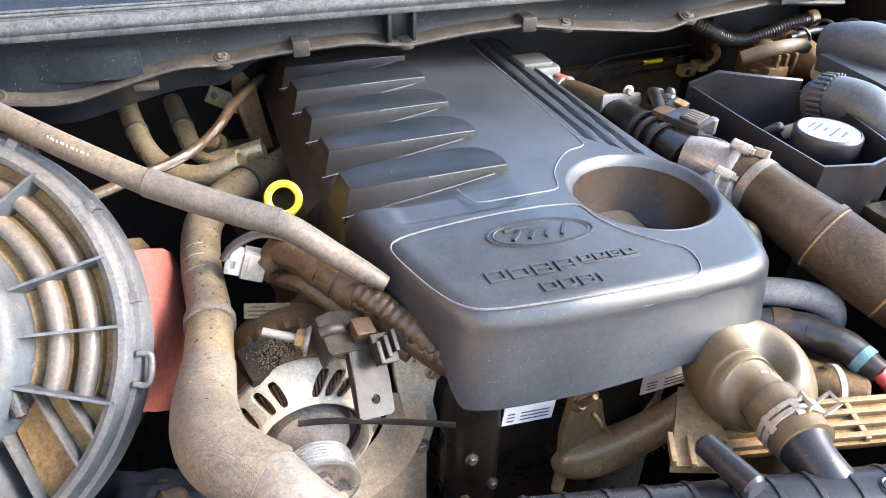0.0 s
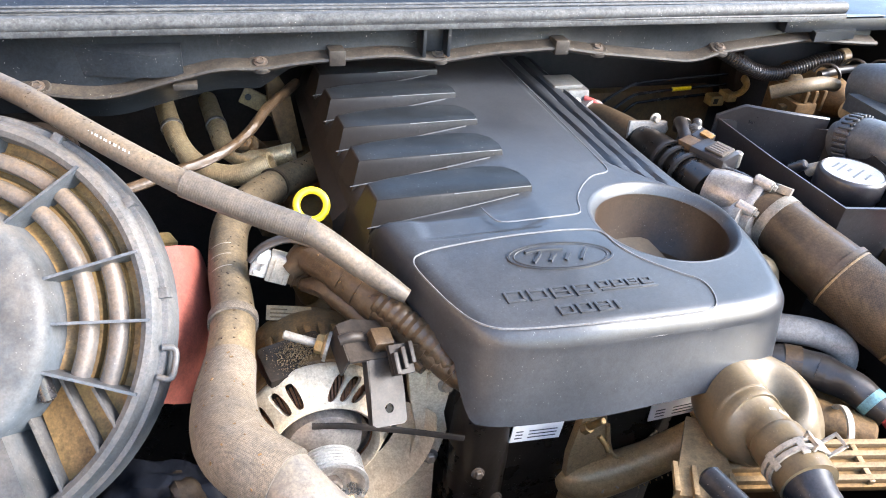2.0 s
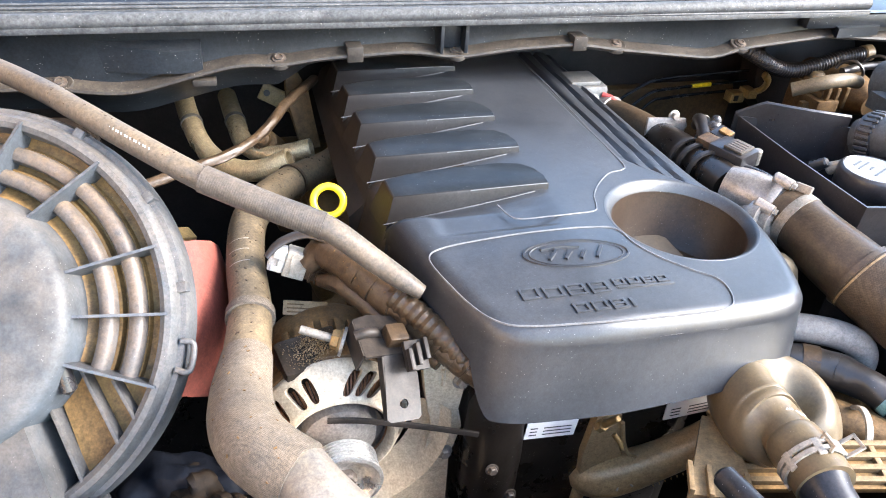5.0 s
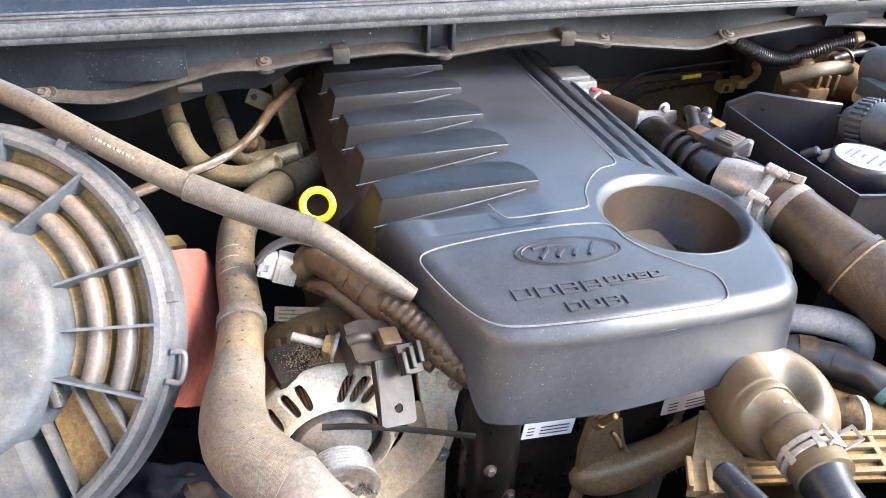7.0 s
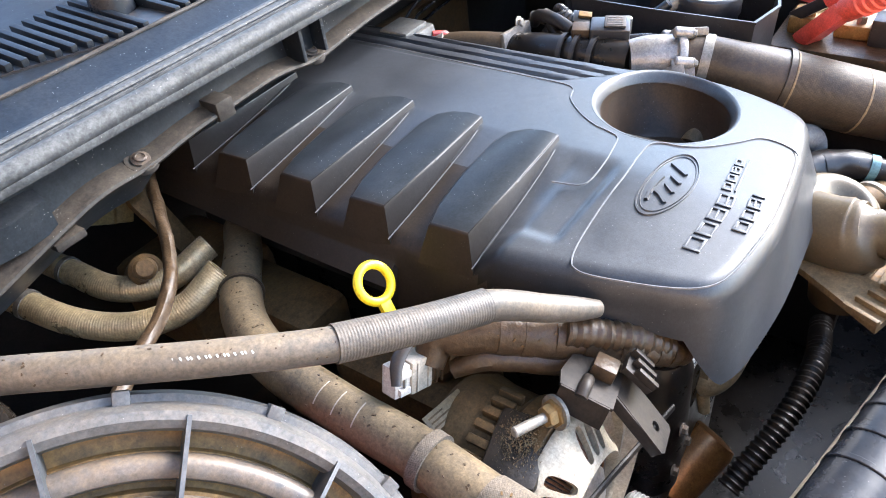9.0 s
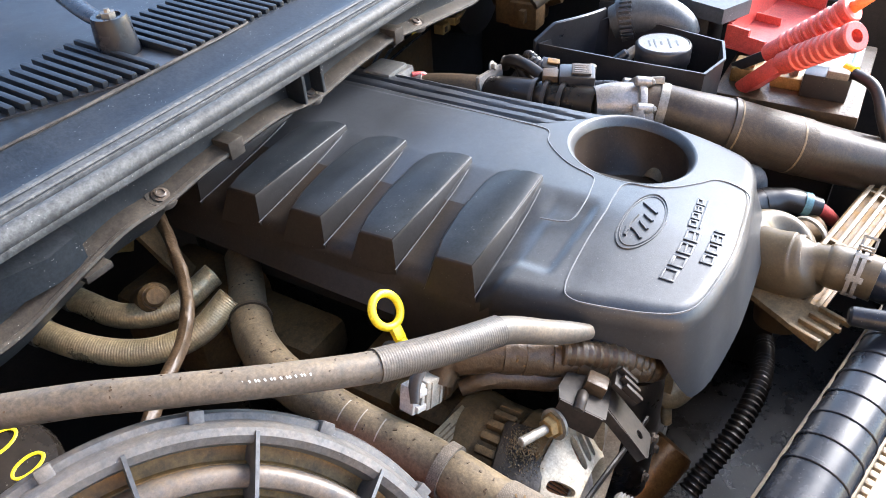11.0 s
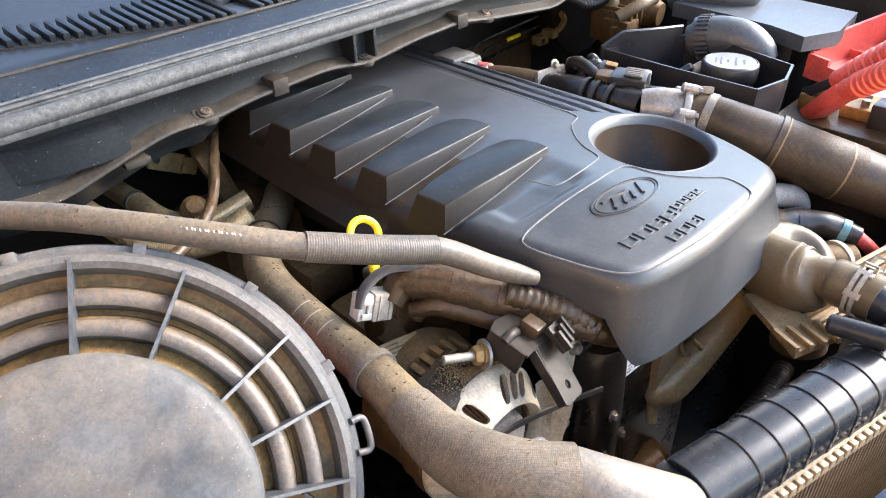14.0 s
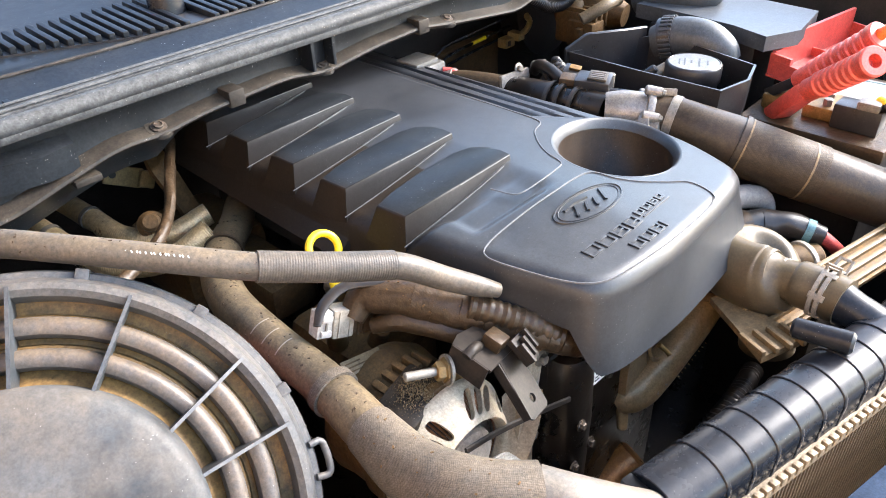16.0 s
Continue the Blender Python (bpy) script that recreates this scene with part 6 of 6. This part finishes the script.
part("arm", box(0.10, 0.17, 0.80, 0.95, 0.74, 0.79, 0.012), BROWNCAST, eb)
part("strut", plate([(-0.016, -0.06), (0.014, -0.06), (0.020, 0.03), (0.010, 0.055), (-0.010, 0.055), (-0.018, 0.02)], -0.003, 0.003, 0.0015, pose(0.115, 1.03, 0.86, 62, 0, 24)), BROWNCAST, eb)
bo = thing("block_fittings", "dusty brown hose fittings below the dipstick", "fitting")
part("casting", box(0.09, 0.20, 0.62, 0.76, 0.70, 0.78, 0.015), BROWNCAST, bo)
part("union", rod((0.10, 0.68, 0.78), (0.085, 0.66, 0.825), 0.012, 0.010, bevel=0.003), BRASS, bo)
part("union", rod((0.13, 0.65, 0.78), (0.125, 0.63, 0.815), 0.011, 0.009, bevel=0.003), BROWNCAST, bo)

# ---- air cleaner ----
AN = Vector((-0.397, -1.147, 1.0)).normalized()
AC = Vector((-0.237, 0.589, 0.865))
e1 = Vector((0.17, -0.018, 0.074))
e1 = (e1 - AN * e1.dot(AN)).normalized()
e2 = AN.cross(e1)
AM = Matrix((e1.to_4d(), e2.to_4d(), AN.to_4d(), AC.to_4d())).transposed()
for i in range(3):
    AM[3][i] = 0.0
AM[3][3] = 1.0
ac = thing("air_cleaner_housing", "large round black plastic air cleaner lid with rings and spokes, dusty", "air cleaner")
part("rim", lathe([(0.183, -0.030), (0.200, -0.030), (0.201, -0.010), (0.199, -0.003), (0.1945, -0.002), (0.193, 0.005), (0.190, 0.010), (0.185, 0.0115), (0.180, 0.009), (0.178, 0.002), (0.177, -0.014), (0.183, -0.016)], 144, AM, closed=True), RING, ac)
part("pan", lathe([(0.183, -0.020), (0.1775, -0.008), (0.174, -0.009), (0.168, -0.008), (0.1665, -0.003), (0.152, -0.001), (0.150, -0.004), (0.146, -0.003), (0.1445, 0.003), (0.130, 0.006), (0.1285, 0.004), (0.123, 0.007), (0.116, 0.012)], 132, AM, arc=(-39, 242)), DUSTY, ac, "stepped brown pan deep in dust")
for r, z, h in ((0.1580, -0.001, 0.0115), (0.1350, 0.006, 0.0125)):
    part("ring", lathe([(r + 0.0078, z), (r + 0.0074, z + 0.55 * h), (r + 0.0055, z + 0.86 * h), (r + 0.002, z + h), (r - 0.002, z + h), (r - 0.0055, z + 0.86 * h), (r - 0.0072, z + 0.5 * h), (r - 0.0078, z)], 132, AM, closed=True, arc=(-39, 242)), RINGDUST, ac)
part("hub", lathe([(0.117, -0.02), (0.117, 0.040), (0.114, 0.047), (0.108, 0.051), (0.09, 0.055), (0.05, 0.060), (0, 0.062)], 96, AM), HUBPL, ac, "grey domed hub")


def spoke(a, r0=0.113, r1=0.188):
    m = AM @ Matrix.Rotation(radians(a), 4, "Z")
    bm = bmesh.new()
    vs = [(r0, 0.042), (r1, 0.0125), (r1, -0.016), (r0, -0.016)]
    lo = [bm.verts.new((x, -0.0013, z)) for x, z in vs]
    hi = [bm.verts.new((x, 0.0013, z)) for x, z in vs]
    bm.faces.new(lo), bm.faces.new(hi)
    for i in range(4):
        bm.faces.new((lo[i], lo[(i + 1) % 4], hi[(i + 1) % 4], hi[i]))
    bmesh.ops.transform(bm, matrix=m, verts=bm.verts)
    part("spoke", bm, SPOKE, ac)


for a in (81, 54, 29, 0, -19, -39, 108, 135, 162, 190, 216, 242):
    spoke(a)
part("lid_clip", tube([tuple(AM @ Matrix.Rotation(radians(-30), 4, "Z") @ Vector((x, y, z))) for x, y, z in ((0.196, 0.013, 0.0), (0.207, 0.012, -0.003), (0.208, -0.012, -0.003), (0.196, -0.013, 0.0))], 0.0030, 10, 0.003), RING, ac)
for a in (-12, 14, 40, 66):
    part("rim_tab", box(0.190, 0.202, -0.005, 0.005, -0.012, 0.002, 0.0015, AM @ Matrix.Rotation(radians(a), 4, "Z")), RING, ac)
part("body", lathe([(0.182, -0.03), (0.172, -0.07), (0.168, -0.11), (0.165, -0.15), (0.16, -0.18), (0.15, -0.215), (0.12, -0.23), (0, -0.24)], 80, AM), METALBODY, ac)
part("red_shoulder", lathe([(0.178, -0.03), (0.183, -0.050), (0.188, -0.056), (0.191, -0.075), (0.195, -0.081), (0.202, -0.115), (0.199, -0.15), (0.186, -0.18), (0.165, -0.195)], 56, AM, arc=(-44, 4)), PAINT, ac, "red-brown rounded shoulder")
# flat field with straight ribs, and the outlet arm beside it
part("flat_panel", plate([(0.056, -0.080), (0.090, -0.070), (0.146, -0.124), (0.125, -0.146), (0.098, -0.163), (0.060, -0.178)], -0.012, -0.006, 0.001, AM), DUSTY, ac, "flat dusty tan field")
for (xa, ya), (xb, yb) in (((0.088, -0.074), (0.100, -0.160)), ((0.112, -0.098), (0.121, -0.146)), ((0.050, -0.070), (0.060, -0.180))):
    a, b = AM @ Vector((xa, ya, 0)), AM @ Vector((xb, yb, 0))
    L = (Vector((xb, yb)) - Vector((xa, ya))).length
    ang = math.atan2(yb - ya, xb - xa)
    part("straight_rib", box(0, L, -0.0016, 0.0016, -0.012, 0.010, 0.0008, AM @ Matrix.Translation((xa, ya, 0)) @ Matrix.Rotation(ang, 4, "Z")), RING, ac)
part("outlet_arm", plate([(0.036, -0.070), (0.042, -0.180), (0.046, -0.235), (0.02, -0.30), (-0.12, -0.30), (-0.115, -0.05)], -0.03, 0.030, 0.006, AM), HUBPL, ac, "wide flat outlet arm")
part("arm_lip", box(-0.12, 0.065, -0.200, -0.190, -0.02, 0.034, 0.003, AM), HUBPL, ac)
part("boss", rod(AM @ Vector((0.092, -0.052, 0.0)), AM @ Vector((0.088, -0.060, 0.040)), 0.013, 0.008, bevel=0.002), RING, ac)
part("peg", rod(AM @ Vector((0.086, -0.060, 0.034)), AM @ Vector((0.079, -0.096, 0.020)), 0.0075, bevel=0.003), PLASTIC, ac)

wr = thing("washer_filler_cap", "black filler cap with yellow symbol marks", "cap")
wm = Matrix.Translation((-0.195, 0.865, 0.893)) @ Matrix.Rotation(radians(20), 4, "X")
part("cap", lathe([(0.052, -0.03), (0.055, 0.0), (0.050, 0.010), (0.03, 0.013), (0, 0.014)], 32, wm), OILBLACK, wr)
part("neck", rod((-0.195, 0.90, 0.60), (-0.195, 0.875, 0.875), 0.035), CREAM, wr)
for dx, dy, w in ((0.020, 0.014, 0.016), (0.022, -0.018, 0.013)):
    part("symbol", ribbon([tuple(wm @ Vector((dx + w * math.cos(a), dy + 0.5 * w * math.sin(a), 0.0135))) for a in (math.tau * i / 16 for i in range(17))], 0.003, 0.0006), YELLOW, wr)
yl = thing("yellow_loom_clip", "dusty yellow plastic clip among the looms", "clip")
part("clip", box(-0.03, 0.03, -0.012, 0.012, -0.008, 0.008, 0.003, pose(-0.075, 0.80, 0.80, 10, 20, 30)), OLIVE, yl)
pl = thing("lower_loom", "dark tangled loom under the radiator hose", "cable")
part("loom", tube([(-0.06, 0.50, 0.70), (-0.04, 0.44, 0.715), (-0.02, 0.40, 0.70), (0.02, 0.38, 0.66)], 0.020, 24, 0.003, lumps=0.7), OILY, pl)
part("torn_wrap", tube([(-0.15, 0.53, 0.66), (-0.105, 0.515, 0.692), (-0.065, 0.50, 0.70), (-0.02, 0.475, 0.69), (0.01, 0.44, 0.66)], 0.027, 26, 0.004, lumps=0.5), BLUEWRAP, pl, "torn dark blue plastic wrap")
for k in range(5):
    part("wire", tube([(-0.10 + 0.02 * k, 0.47, 0.70), (-0.075 + 0.02 * k, 0.445, 0.735 - 0.006 * (k % 3)), (-0.05 + 0.02 * k, 0.41, 0.715), (-0.03 + 0.018 * k, 0.38, 0.67)], 0.0035, 8), OILY, pl)
pl = thing("belt_pulley", "dark lower belt pulley behind the radiator hose", "pulley")
part("wheel", lathe([(0, -0.42), (0.05, -0.42), (0.055, -0.41), (0.055, -0.39), (0.045, -0.385), (0, -0.39)], 40, Matrix.Translation((-0.02, 0, 0.66)) @ Matrix.Rotation(radians(90), 4, "X")), DARK, pl)

# ---- cowl ----
cowl = thing("cowl_panel", "black plastic windscreen cowl, dusty and spotted", "cowl")


def cowl_curve(pts, x0=-0.62, x1=1.10, n=173):
    xs, zs = zip(*pts)
    out = []
    for i in range(n):
        x = x0 + (x1 - x0) * i / (n - 1)
        z = np.interp(x, xs, zs)
        k = [np.interp(x + d, xs, zs) for d in (-0.02, -0.01, 0.01, 0.02)]
        out.append((x, float((z + sum(k)) / 5)))
    return out


LOW = cowl_curve([(-0.62, 0.945), (-0.25, 0.945), (-0.187, 0.944), (-0.14, 0.935), (-0.10, 0.934), (-0.033, 0.952), (0.032, 0.967), (0.079, 0.963), (0.134, 0.971), (0.26, 0.977), (0.323, 0.966), (0.409, 0.976), (0.507, 0.980), (0.57, 0.970), (0.643, 0.962), (0.743, 0.951), (0.794, 0.966), (0.952, 0.981), (1.10, 0.97)])
bm = bmesh.new()
rows = []
for x, z in LOW:
    up = z + 0.018
    rows.append([bm.verts.new(p) for p in ((x, 0.962, z - 0.004 - 0.031 * min(1.0, max(0.0, (0.14 - x) / 0.06))), (x, 0.940, z - 0.004), (x, 0.929, z + 0.000), (x, 0.927, z + 0.003), (x, 0.928, z + 0.006), (x, 0.931, z + 0.0075), (x, 0.933, z + 0.006), (x, 0.942, z + 0.010), (x, 0.949, z + 0.0115), (x, 0.953, 1.012), (x, 0.950, 1.018), (x, 0.930, 1.020))])
for a, b in zip(rows, rows[1:]):
    for i in range(len(a) - 1):
        f = bm.faces.new((a[i], a[i + 1], b[i + 1], b[i]))
        f.material_index = 1 if i in (1, 2, 3, 4, 5, 6, 7) else 0
part("front_wall", bm, [COWL, FLANGE], cowl, "front wall with a wavy dusty flange")
part("seal_lip", tube([(-0.62, 0.925, 1.030), (0.0, 0.925, 1.031), (0.5, 0.925, 1.033), (1.0, 0.928, 1.036)], 0.010, 14, 0.02), SEAL, cowl, "grey rubber hood seal")
part("seal_foot", box(-0.62, 1.0, 0.916, 0.962, 1.018, 1.026, 0.002), SEAL, cowl)
part("seal_top", box(-0.62, 1.0, 0.937, 0.972, 1.026, 1.040, 0.006), SEAL, cowl)
for y, z in ((0.9185, 1.0265), (0.942, 1.0405), (0.958, 1.0405)):
    part("seal_ridge", tube([(-0.62, y, z), (-0.2, y, z + 0.0008), (0.2, y, z), (0.6, y, z + 0.0006), (1.0, y, z)], 0.0022, 8, 0.03), SEAL, cowl)
deck = bmesh.new()
prof = [(0.965, 1.024), (0.985, 1.022), (0.992, 1.020), (1.020, 1.022), (1.045, 1.036), (1.052, 1.039), (1.060, 1.035), (1.10, 1.035), (1.30, 1.036), (1.60, 1.037)]
rows = []
for i in range(60):
    x = -0.62 + 1.62 * i / 59
    rows.append([deck.verts.new((x, y, z)) for y, z in prof])
for a, b in zip(rows, rows[1:]):
    for i in range(len(prof) - 1):
        deck.faces.new((a[i], a[i + 1], b[i + 1], b[i]))
part("deck", deck, COWL, cowl)
random.seed(11)
bm = tube([(x, 1.050 + 0.002 * math.sin(x * 40), 1.0385) for x in (-0.6, -0.3, -0.1, 0.1, 0.3, 0.355)], 0.0022, 8, 0.02, lumps=0.6)
for k in range(420):
    x = random.uniform(-0.58, 0.36)
    w, drop = random.uniform(0.0006, 0.0024), random.uniform(0.002, 0.006) + 0.012 * random.random() ** 3
    box(x - w, x + w, 1.048 - drop, 1.050, -0.0004, 0.0006, 0, Matrix.Translation((0, 0, 1.0375)) @ Matrix.Translation((0, 1.05, 0)) @ Matrix.Rotation(radians(28), 4, "X") @ Matrix.Translation((0, -1.05, 0)), bm)
part("dust_line", bm, FLANGE, cowl, "ragged pale dust line along the step")


def slat_place(x):
    """Slats reach from the slanting front edge of the vent to its straight rear edge."""
    front = 1.050 + 0.45 * max(0.0, 0.185 - x)
    back = max(1.188, front + 0.062)
    return pose(x, (front + back) / 2, 1.040, 3, 0, 0) @ Matrix.Diagonal((1, (back - front) / 0.136, 1, 1))


slat = bmesh.new()
box(-0.004, 0.004, -0.068, 0.068, -0.004, 0.008, 0.002, bm=slat)
first = part("vent_slat", slat, SLAT, cowl)
first.matrix_basis = slat_place(-0.55)
for i in range(1, 100):
    x = -0.55 + i * 0.0145
    if 0.205 < x < 0.245:
        continue
    o = first.copy()
    scene.collection.objects.link(o)
    o.matrix_basis = slat_place(x)
part("vent_well", plate([(-0.58, 1.392), (0.185, 1.048), (0.92, 1.048), (0.92, 1.19), (0.02, 1.19), (-0.58, 1.46)], 1.030, 1.0375, 0), RUBBER, cowl)
slat = bmesh.new()
box(-0.0035, 0.0035, -0.011, 0.011, -0.003, 0.006, 0.0015, bm=slat)
first = part("drain_slat", slat, SLAT, cowl)
first.matrix_basis = pose(-0.55, 1.002, 1.022, 0, 0, 0)
for i in range(1, 36):
    o = first.copy()
    scene.collection.objects.link(o)
    o.matrix_basis = pose(-0.55 + i * 0.0145, 1.002, 1.022, 0, 0, 0)
bm = plate([(-0.155, 0.9565), (-0.015, 0.9565), (-0.015, 0.936), (-0.05, 0.932), (-0.10, 0.940)], 0.960, 1.000, 0.003)
for v in bm.verts:
    if v.co.z > 0.98:
        v.co.z -= 0.012 * max(0.0, 0.955 - v.co.y) / 0.023
part("pocket", bm, COWL, cowl, "moulded wedge-shaped pocket")
for x in (0.296, 0.331):
    part("web", box(x, x + 0.005, 0.922, 0.958, 0.978, 1.018, 0.001), COWL, cowl)
part("center_box", box(0.302, 0.331, 0.940, 0.958, 0.98, 1.016, 0.002), COWL, cowl)
for x in (0.180, 0.508):
    part("flange_clip", box(x - 0.011, x + 0.011, 0.9245, 0.952, float(np.interp(x, *zip(*LOW))) - 0.004, float(np.interp(x, *zip(*LOW))) + 0.017, 0.002), FLANGE, cowl)
part("flange_clip", box(-0.03, 0.0, 0.926, 0.945, 0.944, 0.952, 0.002), FLANGE, cowl)
for x in (-0.186, 0.081, 0.325, 0.573, 0.792):
    z = float(np.interp(x, *zip(*LOW))) + 0.008
    boss = part("bolt_boss", lathe([(0.0165, -0.005), (0.0160, 0.0), (0.0150, 0.0012), (0.012, 0.0014), (0.011, 0.0008), (0, 0.0008)], 32, Matrix.Translation((x, 0.940, z)) @ Matrix.Rotation(radians(22), 4, "X")), FLANGE, cowl)
    part("bolt", lathe([(0, 0.001), (0.0095, 0.0008), (0.0095, 0.0025), (0.006, 0.003), (0.006, 0.005), (0.0045, 0.0055), (0.004, 0.004), (0, 0.004)], 12, Matrix.Translation((x, 0.940, z)) @ Matrix.Rotation(radians(22), 4, "X")), STEEL, boss)
part("end_bracket", plate([(0.95, 0.915), (1.04, 0.925), (1.06, 0.955), (0.97, 0.96)], 0.985, 1.0, 0.003), COWL, cowl)

tagged(part("fender_edge", box(0.90, 1.45, 0.93, 1.30, 0.995, 1.018, 0.006), COWL), "grey dusty body edge beside the cowl", "body panel", kind="structure")
wp = thing("wiper_pivot", "black wiper pivot with a nut on the cowl", "wiper pivot")
part("post", lathe([(0.026, 0.0), (0.024, 0.012), (0.022, 0.040), (0.020, 0.046), (0.014, 0.046), (0.013, 0.042), (0, 0.042)], 36, Matrix.Translation((0.222, 1.135, 1.036))), GLOSS, wp)
part("nut", lathe([(0, 0.041), (0.009, 0.041), (0.009, 0.050), (0.004, 0.050), (0.0035, 0.054), (0, 0.054)], 6, Matrix.Translation((0.222, 1.135, 1.036))), ZINC, wp)
part("arm", tube([(0.222, 1.14, 1.070), (0.23, 1.20, 1.080), (0.27, 1.36, 1.11), (0.32, 1.60, 1.17)], 0.013, 14, flat=0.6), GLOSS, wp)
ws = thing("windscreen", "dark dusty windscreen behind the cowl", "windscreen")
part("glass", box(-0.75, 1.45, 0, 0.9, -0.003, 0.003, 0, Matrix.Translation((0, 1.60, 1.04)) @ Matrix.Rotation(radians(32), 4, "X")), GLASSMAT, ws)
